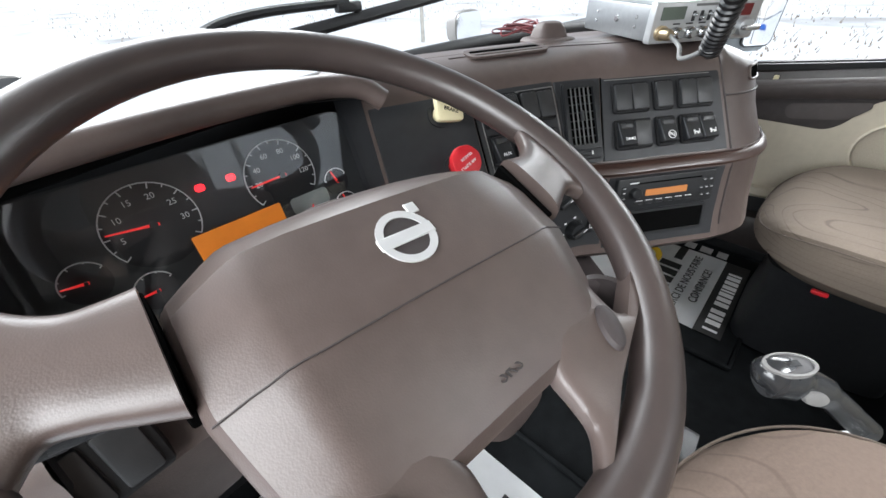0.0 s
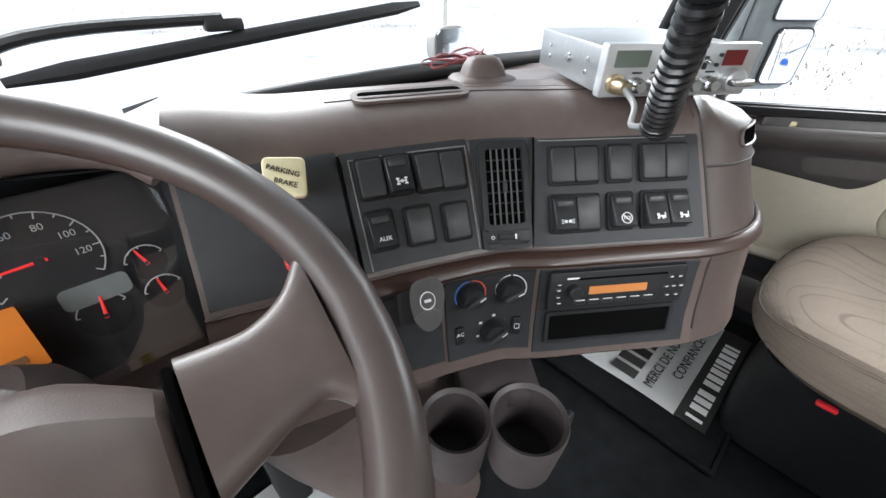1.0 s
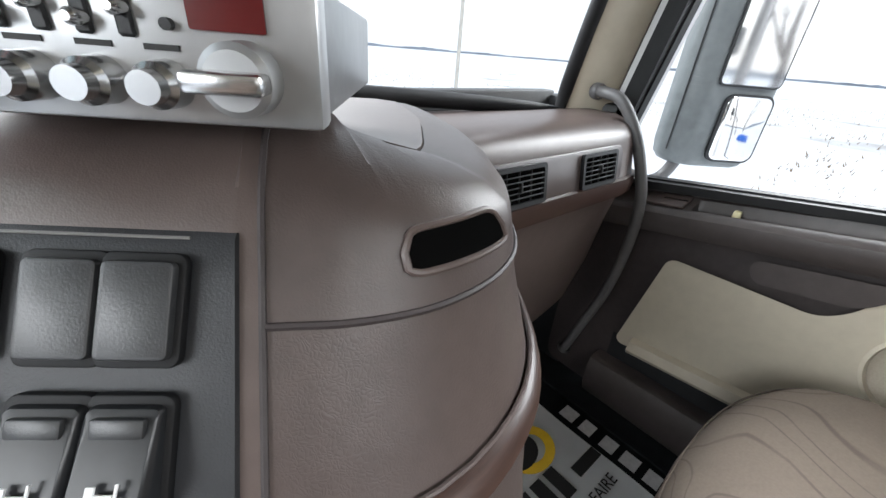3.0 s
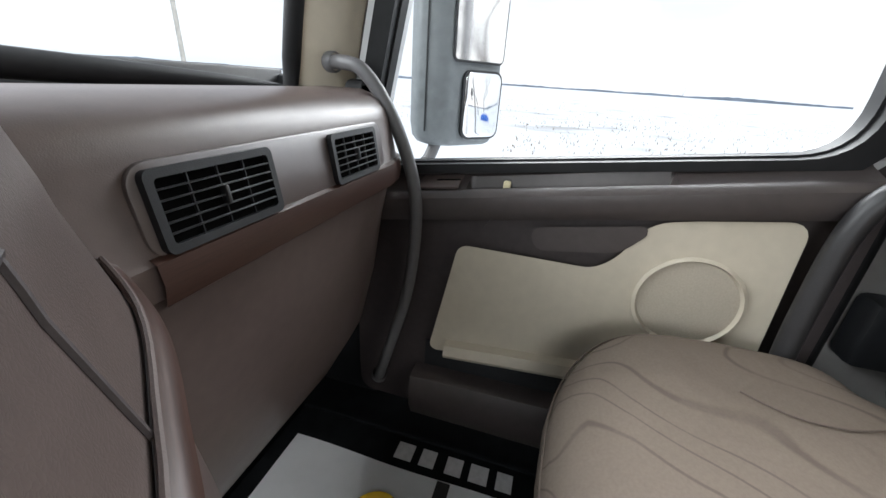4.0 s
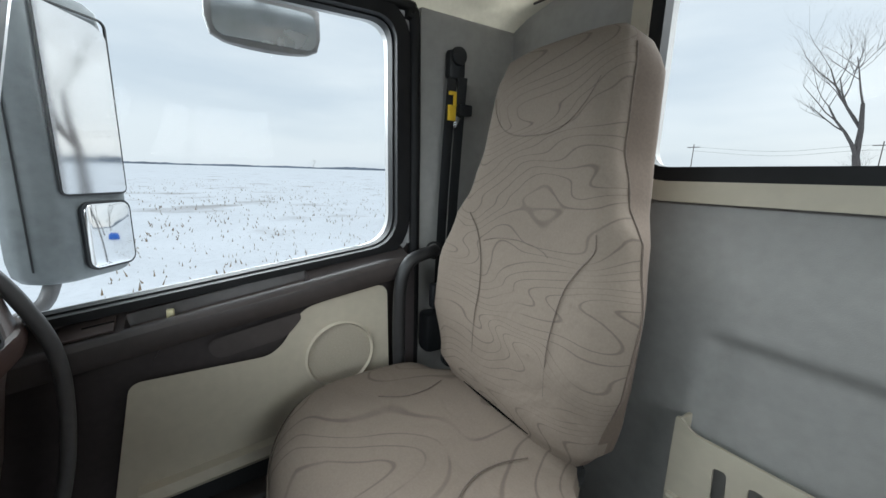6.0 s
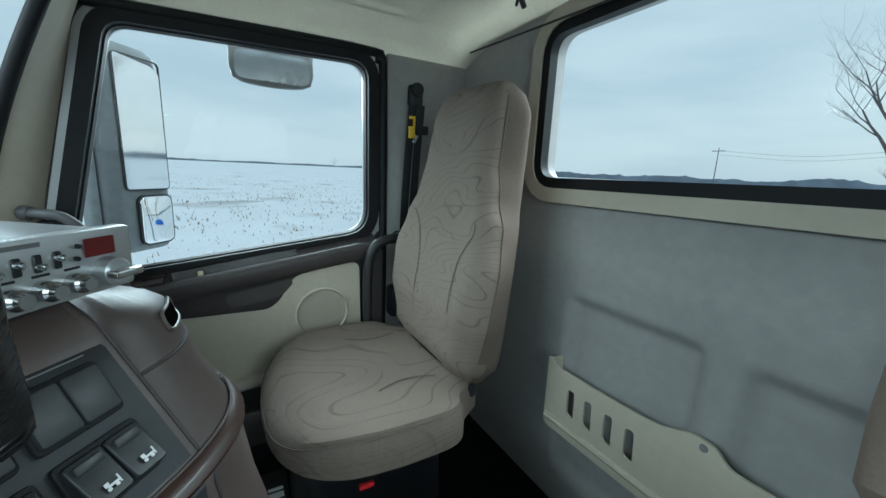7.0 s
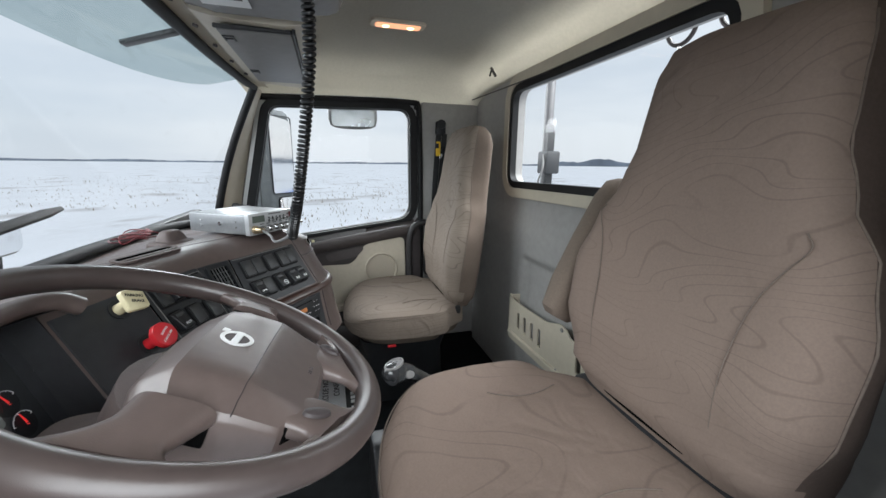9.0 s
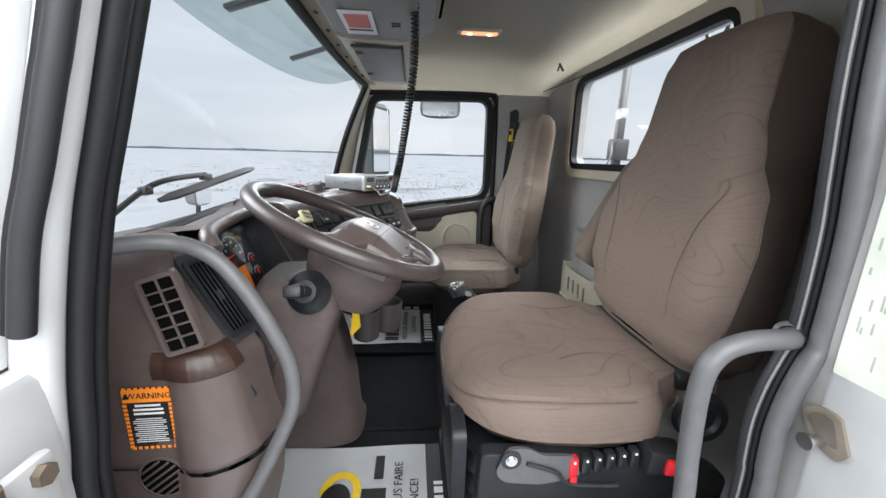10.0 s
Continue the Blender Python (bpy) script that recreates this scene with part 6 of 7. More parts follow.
for i in range(8):
    part("stripe", boxb(0.0045, 0.0008, 0.004, (-0.028 + i * 0.008, -0.0014, -0.0475)), ORANGE, wl)
    part("stripe", boxb(0.0045, 0.0008, 0.003, (-0.028 + i * 0.008, -0.0014, 0.0485)), ORANGE, wl)
for i in range(3):
    part("text_bar", boxb(0.040 - 0.006 * (i == 0), 0.0008, 0.0030, (0, -0.0014, 0.0215 - i * 0.0065)), WHITEINK, wl)
for i in range(12):
    part("text_bar", boxb(0.044 - 0.008 * ((i * 7) % 3 == 0), 0.0008, 0.0009, (-0.001, -0.0014, 0.0 - i * 0.0034)), WHITEINK, wl)
RV = frame_at((-0.8675, 0.558, 0.485), (0.0, -1, 0), (0.0, 0.0, 1))
rv = part("round_outlet", lathe([(0.036, 0.0), (0.036, 0.003), (0.032, 0.004), (0.030, 0.0)], 32, pose(0, 0, 0, 90, 0, 0)), BROWN_SOFT, dash, "round slotted air outlet", m=DI @ RV)
part("outlet_back", cyl(0.0315, 0.002, pose(0, -0.002, 0, 90, 0, 0), 28), GAPSHADE, rv)
for i in range(6):
    z = -0.024 + i * 0.0096
    part("slat", boxb(2 * math.sqrt(max(1e-5, 0.030 ** 2 - z * z)), 0.003, 0.0032, (0, -0.0042, z), 0.001, 1, pose(0, 0, 0, 0, -38, 0)), BROWN_SOFT, rv)


# ---------------------------------------------------------------- two-way radio on the dash
a, b = Vector((0.052, 0.362, 0)), Vector((0.197, 0.258, 0))
CBX = (b - a).normalized()
cb = thing("cb_radio", frame_at(a.lerp(b, 0.5) + Vector((0, 0, 0.828)), CBX, (0, 0, 1)), "silver two-way radio with a row of knobs, lying on the dashboard", "radio")
part("case", boxb(0.181, 0.195, 0.050, (0, 0.112, 0.027), 0.003), mat("brushed_grey_case", (0.30, 0.31, 0.32), 0.38, 0.7, 0.1, 90), cb, "grey metal case")
part("face", boxb(0.186, 0.016, 0.056, (0, 0.008, 0.028), 0.003), ALU, cb, "silver front plate")
part("meter", plate(rrect(0.040, 0.017, 0.001), 0.001, 0, 0.0), mat("lcd_grey", (0.10, 0.12, 0.10), 0.25), cb, m=pose(-0.062, -0.0005, 0.041))
part("channel_display", plate(rrect(0.026, 0.016, 0.001), 0.001, 0, 0.0), mat("dark_red_window", (0.12, 0.008, 0.008), 0.2), cb, "dark red channel window", m=pose(0.062, -0.0005, 0.041))
for i in range(5):
    x = -0.026 + i * 0.0135
    sl = part("toggle", boxb(0.006, 0.002, 0.014, (x, -0.0008, 0.036), 0.001, 1), BLACK, cb)
    part("toggle_tip", lathe([(0.0028, 0), (0.0028, 0.005), (0.0015, 0.007), (0, 0.007)], 14, pose(x, -0.001, 0.038 - 0.004 * (i % 2), 90, 0, 0)), STEEL, sl)
part("button", lathe([(0.002, 0), (0.002, 0.003), (0, 0.003)], 12, pose(0.042, 0, 0.034, 90, 0, 0)), BLACK, cb)
part("button", lathe([(0.002, 0), (0.002, 0.003), (0, 0.003)], 12, pose(0.044, 0, 0.044, 90, 0, 0)), BLACK, cb)
for i in range(5):
    x = -0.052 + i * 0.0225
    kb = part("knob", lathe([(0.0085, 0), (0.008, 0.010), (0.006, 0.012), (0.0055, 0.017), (0, 0.017)], 20, pose(x, 0, 0.0145, 90, 0, 0)), STEEL, cb)
    part("knob_mark", boxb(0.012, 0.0005, 0.002, (x, -0.0003, 0.0265)), BLACKINK, kb)
ch = part("channel_knob", lathe([(0.013, 0), (0.0125, 0.012), (0.010, 0.014), (0, 0.014)], 24, pose(0.066, 0, 0.018, 90, 0, 0)), ALU, cb)
part("channel_grip", boxb(0.026, 0.012, 0.007, (0.066, -0.019, 0.018), 0.002, m=None), STEEL, ch)
part("mic_socket", lathe([(0.0105, 0), (0.0105, 0.006), (0.008, 0.007), (0.008, 0.022), (0.006, 0.026), (0, 0.026)], 22, pose(-0.077, 0, 0.0155, 90, 0, 0)), mat("brass_plug", (0.50, 0.40, 0.26), 0.3, 0.9, 0.1, 60), cb, "brass microphone plug")
part("plate_bar", boxb(0.044, 0.0005, 0.0035, (-0.004, -0.0004, 0.0505)), mat("dim_ink", (0.15, 0.15, 0.15), 0.6), cb)
for y, z, r in ((0.100, 0.028, 0.0055), (0.045, 0.020, 0.0025), (0.045, 0.034, 0.0025), (0.165, 0.020, 0.0025), (0.165, 0.034, 0.0025)):
    part("side_screw", cyl(r, 0.004, pose(-0.0915, y, z, 0, 90, 0), 14, bevel=0.0008), STEEL, cb)
# plug lead to the coiled cord
END = Vector((-0.071, 0.254, 0.846))
cbm = cb.matrix_basis
plug = cbm @ Vector((-0.077, -0.024, 0.0155))
cord = thing("coiled_cord", pose(*END), "black coiled microphone cord hanging from the overhead console", "cord")
ci = pose(*END).inverted()
part("lead", tube([ci @ p for p in spline([plug, plug + Vector((-0.012, -0.02, -0.012)), plug + Vector((-0.045, -0.035, -0.022)), END + Vector((0.012, 0.006, 0.0)), END + Vector((0.0, 0.0, 0.02))], 8)], 0.0032, 8), mat("grey_lead", (0.20, 0.20, 0.20), 0.5), cord, "thin grey lead")
axis_pts = spline([END, (-0.131, 0.233, 0.93), (-0.158, 0.216, 1.02), (-0.183, 0.201, 1.11), (-0.208, 0.189, 1.20), (-0.237, 0.186, 1.28), (-0.265, 0.188, 1.36)], 40)
pts, turns = [], 66
n = len(axis_pts) - 1
total = turns * 12
for i in range(total + 1):
    t = i / total
    q = (t ** 1.32) * n
    k = min(n - 1, int(q))
    c = axis_pts[k].lerp(axis_pts[k + 1], q - k)
    d = (axis_pts[min(n, k + 2)] - axis_pts[max(0, k - 1)]).normalized()
    u = d.cross(Vector((0, 1, 0))).normalized()
    v = d.cross(u)
    r = 0.0090
    pts.append(ci @ (c + r * (math.cos(2 * math.pi * turns * t) * u + math.sin(2 * math.pi * turns * t) * v)))
part("coil", tube(pts, 0.0036, 7), mat("glossy_black_cord", (0.010, 0.010, 0.011), 0.32, 0, 0.2, 60), cord)

# loose red wires behind the radio
rngw = random.Random(3)
for k in range(4):
    w = thing("loose_wire", pose(0.09, 0.60, 0.82), "thin dark red loose wire on the dash top", "wire", "loose wires")
    p = [Vector((rngw.uniform(-0.06, 0.05), rngw.uniform(-0.02, 0.06), 0.004 + rngw.uniform(0.0, 0.02))) for _ in range(7)]
    part("strand", tube(spline(p, 6), 0.0016, 6), mat("dark_red_wire" + "abcd"[k], (0.10 + 0.03 * k, 0.025, 0.03), 0.5), w)

# ---------------------------------------------------------------- overhead console, lamp, hook
oc = thing("overhead_console", pose(0.0, 0.30, 1.34), "grey overhead console with lockers above the windscreen", "console")
oi = pose(0.0, 0.30, 1.34).inverted()


def opart(name, bm, material, label="", parent=None):
    return part(name, moved(bm, oi), material, parent or oc, label)


rows = []
for x, k in ((0.040, 1.0), (0.45, 1.0), (0.62, 0.97), (0.72, 0.9), (0.79, 0.72), (0.82, 0.45)):
    yr = 0.20 + 0.02 * (1 - k)
    top = 1.50
    zb = 1.325
    rows.append([(x, 0.455, 1.37), (x, 0.44, 1.338), (x, 0.40, zb + 0.004), (x, 0.25, zb - 0.004), (x, yr + 0.008, zb + 0.004), (x, yr, zb + 0.03), (x, yr - 0.01, top), (x, 0.455, top)])
opart("locker_body", loft(rows, True, True), CREAM, "pale locker body")
opart("locker_door", boxb(0.60, 0.165, 0.012, (0.375, 0.316, 1.317), 0.004), GREYC, "grey locker door")
opart("door_gap", boxb(0.008, 0.170, 0.010, (0.070, 0.318, 1.318), 0.002, 1), BLACK)
opart("door_gap", boxb(0.62, 0.008, 0.012, (0.375, 0.229, 1.319), 0.002, 1), BLACK)


def latch(x, y, z):
    """A black bracket-shaped latch on a locker door."""
    bars = [boxb(0.040, 0.004, 0.003, (0, sg * 0.011, 0)) for sg in (-1, 1)] + [boxb(0.005, 0.022, 0.003, (dx, 0, 0)) for dx in (-0.018, 0.004)]
    opart("latch", moved(join(*bars), pose(x, y, z)), BLACK)


for x in (0.134, 0.499):
    latch(x, 0.382, 1.3100)
rows = []
for x in (-0.47, -0.10, 0.015, 0.038):
    e = 0.0 if x < 0.03 else 0.012
    rows.append([(x, 0.455, 1.37), (x, 0.44, 1.345), (x, 0.38, 1.328 + e), (x, 0.15, 1.346 + e), (x, 0.125 + e, 1.356 + e), (x, 0.112 + e, 1.385), (x, 0.108 + e, 1.50), (x, 0.455, 1.50)])
opart("centre_unit", loft(rows, True, True), GREYC, "grey centre unit")
opart("centre_door", boxb(0.42, 0.19, 0.010, (-0.20, 0.275, 1.330), 0.004, m=Matrix.Translation((0, 0, 0.0))), GREYC, "grey flap")
opart("door_gap", boxb(0.006, 0.20, 0.008, (0.012, 0.275, 1.333), 0.001, 1), BLACK)
# black slab painted as the shaded inside of the open pocket
opart("pocket_opening", boxb(0.17, 0.012, 0.085, (-0.07, 0.106, 1.437), 0.006), GAPSHADE)
gr = [boxb(0.003, 0.060 - 0.006 * i, 0.0025, (0.039, 0.150 + 0.003 * i, 1.372 + 0.009 * i)) for i in range(7)]
opart("side_louvres", join(*gr), DKBROWN)
latch(-0.138, 0.240, 1.3240)
sheet = thing("paper_sheet", pose(-0.150, 0.345, 1.322, 180, 0, 0), "white and red paper tucked in a clear sleeve on the console", "paper")
part("sleeve", boxb(0.20, 0.09, 0.001), PAPER, sheet)
part("red_print", boxb(0.11, 0.065, 0.001, (-0.02, 0.0, 0.001)), mat("pale_red_print", (0.60, 0.16, 0.14), 0.5), sheet)
part("dark_print", boxb(0.012, 0.07, 0.001, (0.055, 0.0, 0.0012)), BLACKINK, sheet)

lamp = thing("ceiling_lamp", pose(0.505, -0.105, 1.509), "lit oblong cabin lamp with a warm glowing lens", "lamp")
part("bezel", moved(plate(rrect(0.20, 0.075, 0.02), 0.010, 0.004), pose(0, 0, 0, 90, 0, 90)), CREAM, lamp, m=Matrix.Identity(4))
part("lens", moved(plate(rrect(0.165, 0.045, 0.012), 0.014, 0.004), pose(0, 0, 0, 90, 0, 90)), LAMPGLOW, lamp, "warm glowing lens")
for dy in (-0.045, 0.045):
    part("bulb", lathe([(0.014, 0), (0.012, 0.003), (0, 0.004)], 20, pose(0, dy, -0.0135, 180, 0, 0)), BULBGLOW, lamp, "bright bulb behind the lens")
hook = thing("coat_hook", pose(0.645, -0.545, 1.405), "dark folding coat hook on the headliner", "hook")
part("plate", boxb(0.018, 0.008, 0.045, (0, 0, 0), 0.004, m=pose(0, 0, 0, -35, 0, 0)), DKBROWN, hook)
part("claw", tube([(0, 0.004, 0.015), (0, 0.012, 0.0), (0, 0.016, -0.018)], 0.004, 8), BLACK, hook)

# ---------------------------------------------------------------- grab handles
def handle(pts, r, material, label, feet=True):
    o = Vector(pts[0])
    h = thing("grab_handle", pose(*o), label, "grab handle", "grab handles")
    pp = [p - o for p in spline(pts, 8)]
    part("bar", tube(pp, r, 16), material, h)
    if feet:
        for p, d in ((pp[0], (pp[1] - pp[0])), (pp[-1], (pp[-1] - pp[-2]))):
            part("foot", moved(lathe([(r * 1.5, -0.008), (r * 1.5, 0.006), (r * 1.15, 0.012)], 18), frame_at(p, d.orthogonal(), d)), material, h)
    return h


handle([(1.005, 0.590, 0.806), (0.985, 0.556, 0.806), (0.980, 0.520, 0.797), (0.986, 0.486, 0.757), (0.993, 0.452, 0.690), (0.998, 0.424, 0.600), (1.002, 0.420, 0.50), (1.0, 0.435, 0.36), (0.99, 0.47, 0.22), (1.0, 0.50, 0.12)], 0.0120, TUBE, "grey plastic grab handle on the passenger's front pillar")
handle([(1.03, -0.365, 0.700), (1.00, -0.345, 0.704), (0.99, -0.300, 0.700), (0.99, -0.262, 0.680), (0.99, -0.240, 0.620), (0.99, -0.236, 0.48), (0.99, -0.240, 0.36), (1.0, -0.250, 0.25)], 0.017, DTUBE, "dark plastic grab handle behind the passenger door")
handle([(-0.985, 0.60, 0.845), (-0.925, 0.555, 0.850), (-0.870, 0.505, 0.846), (-0.862, 0.456, 0.827), (-0.860, 0.418, 0.780), (-0.860, 0.384, 0.716), (-0.860, 0.364, 0.658), (-0.860, 0.364, 0.600), (-0.862, 0.386, 0.543), (-0.868, 0.436, 0.445), (-0.90, 0.50, 0.36), (-0.95, 0.55, 0.30)], 0.0110, TUBE, "grey plastic grab handle on the driver's front pillar")
handle([(-0.955, -0.300, 0.748), (-0.975, -0.275, 0.754), (-0.980, -0.222, 0.754), (-0.980, -0.184, 0.738), (-0.980, -0.168, 0.697), (-0.980, -0.171, 0.60), (-0.980, -0.178, 0.52), (-0.975, -0.19, 0.36), (-0.965, -0.21, 0.20)], 0.0128, TUBE, "grey plastic grab handle behind the driver's door")

# ---------------------------------------------------------------- seat belts
for nm, x, y, sg in (("seat_belt", 1.050, -0.425, 1), ("seat_belt", -0.955, -0.43, -1)):
    blt = thing(nm, pose(x, y, 1.20), "black seat belt hanging from its pillar loop", "seat belt", "seat belts")
    part("top_loop", boxb(0.03, 0.055, 0.075, (-sg * 0.005, 0, 0.0), 0.012), BLACK, blt)
    part("bolt_cover", lathe([(0.024, 0), (0.022, 0.008), (0, 0.010)], 20, pose(-sg * 0.02, 0, 0.02, 0, -sg * 90, 0)), BLACK, blt)
    for i, (dy, w) in enumerate(((0.012, 0.030), (-0.018, 0.030))):
        rows = []
        for k in range(12):
            t = k / 11
            yy = dy + 0.03 * t + 0.012 * math.sin(t * 3.0)
            zz = -0.03 - 0.72 * t
            xx = -sg * (0.012 + 0.006 * i + 0.012 * math.sin(t * 2.6))
            rows.append([(xx, yy - w / 2, zz), (xx - sg * 0.0015, yy, zz), (xx, yy + w / 2, zz), (xx + sg * 0.0015, yy, zz)])
        part("strap", loft(rows, True, True), BLACK, blt)
    part("tongue_grip", boxb(0.018, 0.040, 0.030, (-sg * 0.022, -0.025, -0.115), 0.004), BLACK, blt)
    part("tongue", boxb(0.004, 0.018, 0.032, (-sg * 0.022, -0.030, -0.145), 0.002, m=pose(0, 0, 0, 12, 0, 0)), STEEL, blt, "bright metal tongue")
    if sg > 0:
        part("yellow_clip", moved(join(boxb(0.008, 0.022, 0.010, (0, 0, 0.030), 0.002), boxb(0.008, 0.008, 0.030, (0, -0.008, 0.012), 0.002), boxb(0.008, 0.024, 0.040, (0, 0.001, -0.020), 0.002)), pose(-0.024, 0.018, -0.105)), YELLOW, blt, "yellow plastic belt clip")
    part("retractor", boxb(0.06, 0.09, 0.12, (-sg * 0.02, 0.05, -0.74), 0.015), BLACK, blt)
    part("buckle_end", boxb(0.03, 0.045, 0.07, (-sg * 0.06, 0.07, -0.62), 0.008), BLACK, blt)

# ---------------------------------------------------------------- slotted bin on the rear wall
bin_ = thing("rear_wall_bin", frame_at((0, -0.572, 0), (-1, 0, 0), (0, 0, 1)), "cream plastic slotted storage bin fixed low on the rear wall", "storage bin")
OUT = rpoly([(-0.438, 0.262), (0.58, 0.270), (0.58, 0.452), (0.20, 0.452), (0.002, 0.450), (-0.019, 0.474), (-0.061, 0.480), (-0.128, 0.452), (-0.25, 0.446), (-0.405, 0.445), (-0.428, 0.464), (-0.438, 0.464)], [0.02, 0.02, 0.02, 0.02, 0.015, 0.015, 0.02, 0.05, 0.05, 0.012, 0.005, 0.005], 4)
bm = bmesh.new()
holes = [rpoly([(x - 0.012, 0.335), (x + 0.012, 0.330), (x + 0.008, 0.405), (x - 0.014, 0.403)], 0.008, 3) for x in (-0.350, -0.296, -0.238, -0.182)] + [rpoly([(x - 0.012, 0.350), (x + 0.016, 0.350), (x + 0.013, 0.425), (x - 0.014, 0.422)], 0.008, 3) for x in (0.056, 0.114, 0.172)]
for yy in (0.0, 0.006):
    edges = []
    for ring in [OUT] + holes:
        vs = [bm.verts.new((p[0], yy, p[1])) for p in ring]
        edges += [bm.edges.new((vs[i], vs[(i + 1) % len(vs)])) for i in range(len(vs))]
    bmesh.ops.triangle_fill(bm, use_beauty=True, edges=edges)
bm.verts.ensure_lookup_table()
tot = len(OUT) + sum(len(h) for h in holes)
at = 0
for ring in [OUT] + holes:
    for i in range(len(ring)):
        j = (i + 1) % len(ring)
        bm.faces.new((bm.verts[at + i], bm.verts[at + j], bm.verts[tot + at + j], bm.verts[tot + at + i]))
    at += len(ring)
part("front", bm, CREAM, bin_, "cream slotted front", smooth=30)
part("rib", tube([(-0.43, 0.0, 0.292), (0.0, 0.0, 0.296), (0.57, 0.0, 0.300)], 0.009, 8), CREAM, bin_)
part("end_wall", boxb(0.008, 0.07, 0.19, (-0.432, 0.036, 0.365), 0.003), CREAM, bin_)
part("bottom", boxb(1.0, 0.07, 0.008, (0.07, 0.036, 0.282), 0.003), CREAM, bin_)
for x, z in ((-0.042, 0.463), (-0.06, 0.300)):
    part("rivet", lathe([(0.008, 0), (0.007, 0.003), (0.003, 0.0035), (0, 0.002)], 16, pose(x, 0, z, 90, 0, 0)), GREYC, bin_)

# ---------------------------------------------------------------- shift lever and tunnel console
sc_ = thing("shift_console", pose(-0.105, -0.20, 0.0), "black floor console with a silver top between the seats", "console")
rows = []
for z, hx, hy in ((0.0, 0.075, 0.12), (0.25, 0.066, 0.11), (0.345, 0.060, 0.105), (0.355, 0.056, 0.100)):
    rows.append([(p[0], p[1] + 0.022, z) for p in superring(0, 0, hx, hy, 32, 6)])
part("body", loft(rows, True, True), BLACK, sc_)
part("top_plate", moved(plate(rrect(0.120, 0.215, 0.03), 0.014, 0.006), pose(0, 0.022, 0.360, -90, 0, 0)), mat("silver_console_plastic", (0.21, 0.22, 0.225), 0.4, 0.2, 0.1, 60), sc_, "silver top plate")
part("top_pad", moved(plate(rrect(0.06, 0.045, 0.008), 0.006, 0.002), pose(0.02, -0.048, 0.372, -90, 0, 0)), GREYW, sc_, "pale key pad")
gs = thing("gear_lever", pose(-0.13, -0.03, 0.43), "dark grey gear lever with a long moulded grip", "gear lever")
gi = pose(-0.13, -0.03, 0.43).inverted()
p = [gi @ Vector(q) for q in ((-0.10, -0.08, 0.43), (-0.125, -0.045, 0.465), (-0.155, -0.005, 0.505), (-0.185, 0.03, 0.530), (-0.210, 0.055, 0.538), (-0.220, 0.063, 0.535))]
GRIP = mat("grey_grip", (0.028, 0.029, 0.031), 0.25, 0, 0.15, 60, coat=0.3)
part("grip", tube(spline(p, 6), [0.016] * 6 + [0.017] * 6 + [0.020] * 6 + [0.026] * 6 + [0.025, 0.024, 0.021, 0.018, 0.014, 0.009] + [0.004], 18, flat=0.8), GRIP, gs, "moulded grip")
part("grip_cap", moved(lathe([(0.020, 0), (0.019, 0.004), (0.0, 0.006)], 24), gi @ frame_at((-0.196, 0.043, 0.5535), (0.7, -0.7, 0.0), (-0.12, 0.1, 1)) @ Matrix.Diagonal((1.5, 0.8, 1, 1))), TUBE, gs, "dark shift pattern cap with silver ring")
part("cap_ring", moved(lathe([(0.0205, 0), (0.0205, 0.0055), (0.0175, 0.0065), (0.0175, 0.003)], 28), gi @ frame_at((-0.196, 0.043, 0.5535), (0.7, -0.7, 0.0), (-0.12, 0.1, 1)) @ Matrix.Diagonal((1.5, 0.8, 1, 1))), GREYC, gs, "silver ring round the cap")
part("cap_mark", moved(boxb(0.020, 0.008, 0.001), gi @ frame_at((-0.196, 0.043, 0.5600), (0.7, -0.7, 0.0), (-0.12, 0.1, 1))), BLACK, gs)
part("side_button", moved(lathe([(0.012, 0), (0.011, 0.004), (0, 0.005)], 20), gi @ frame_at((-0.185, 0.005, 0.518), (-0.5, 0.5, 0.3), (-0.6, -0.7, 0.25)) @ Matrix.Diagonal((1.7, 0.8, 1, 1))), GREYC, gs)

# cup holder
ch_ = thing("cup_holder", pose(-0.15, 0.31, 0.42), "dark brown double cup holder under the dashboard", "cup holder")
for x, y, r in ((-0.040, 0.030, 0.043), (0.032, -0.034, 0.049)):
    part("cup", lathe([(r - 0.010, -0.045), (r - 0.006, -0.04), (r - 0.003, 0.045), (r + 0.003, 0.050), (r + 0.005, 0.044), (r - 0.002, -0.048), (r - 0.012, -0.056), (0.0, -0.057)], 36, pose(x, y, 0)), DKBROWN, ch_)
    part("cup_floor", cyl(r - 0.006, 0.004, pose(x, y, -0.040), 32), BLACK, ch_)
part("bracket", boxb(0.12, 0.10, 0.05, (0.02, 0.085, 0.02), 0.012, m=pose(0, 0, 0, 0, 0, -38)), DKBROWN, ch_)
part("clip", boxb(0.02, 0.012, 0.035, (0.078, -0.066, 0.025), 0.004, m=pose(0, 0, 0)), BLACK, ch_)
# rail under the wing and centre tunnel
struct("under_dash_rail", tube([S(WING, smax * i / 40, 0.480, -0.012) for i in range(8, 38)], 0.014, 10), DKBROWN, "dark rounded rail under the dashboard", "rail")
rows = []
for z, cx, hx, y0 in ((0.0, -0.150, 0.130, 0.360), (0.03, -0.155, 0.130, 0.355), (0.06, -0.160, 0.122, 0.370), (0.22, -0.185, 0.138, 0.380), (0.38, -0.22, 0.165, 0.405), (0.47, -0.24, 0.175, 0.43)):
    rows.append([(cx + p[0], 0.60 + p[1], z) for p in superring(0, 0, hx, 0.60 - y0, 36, 4)])
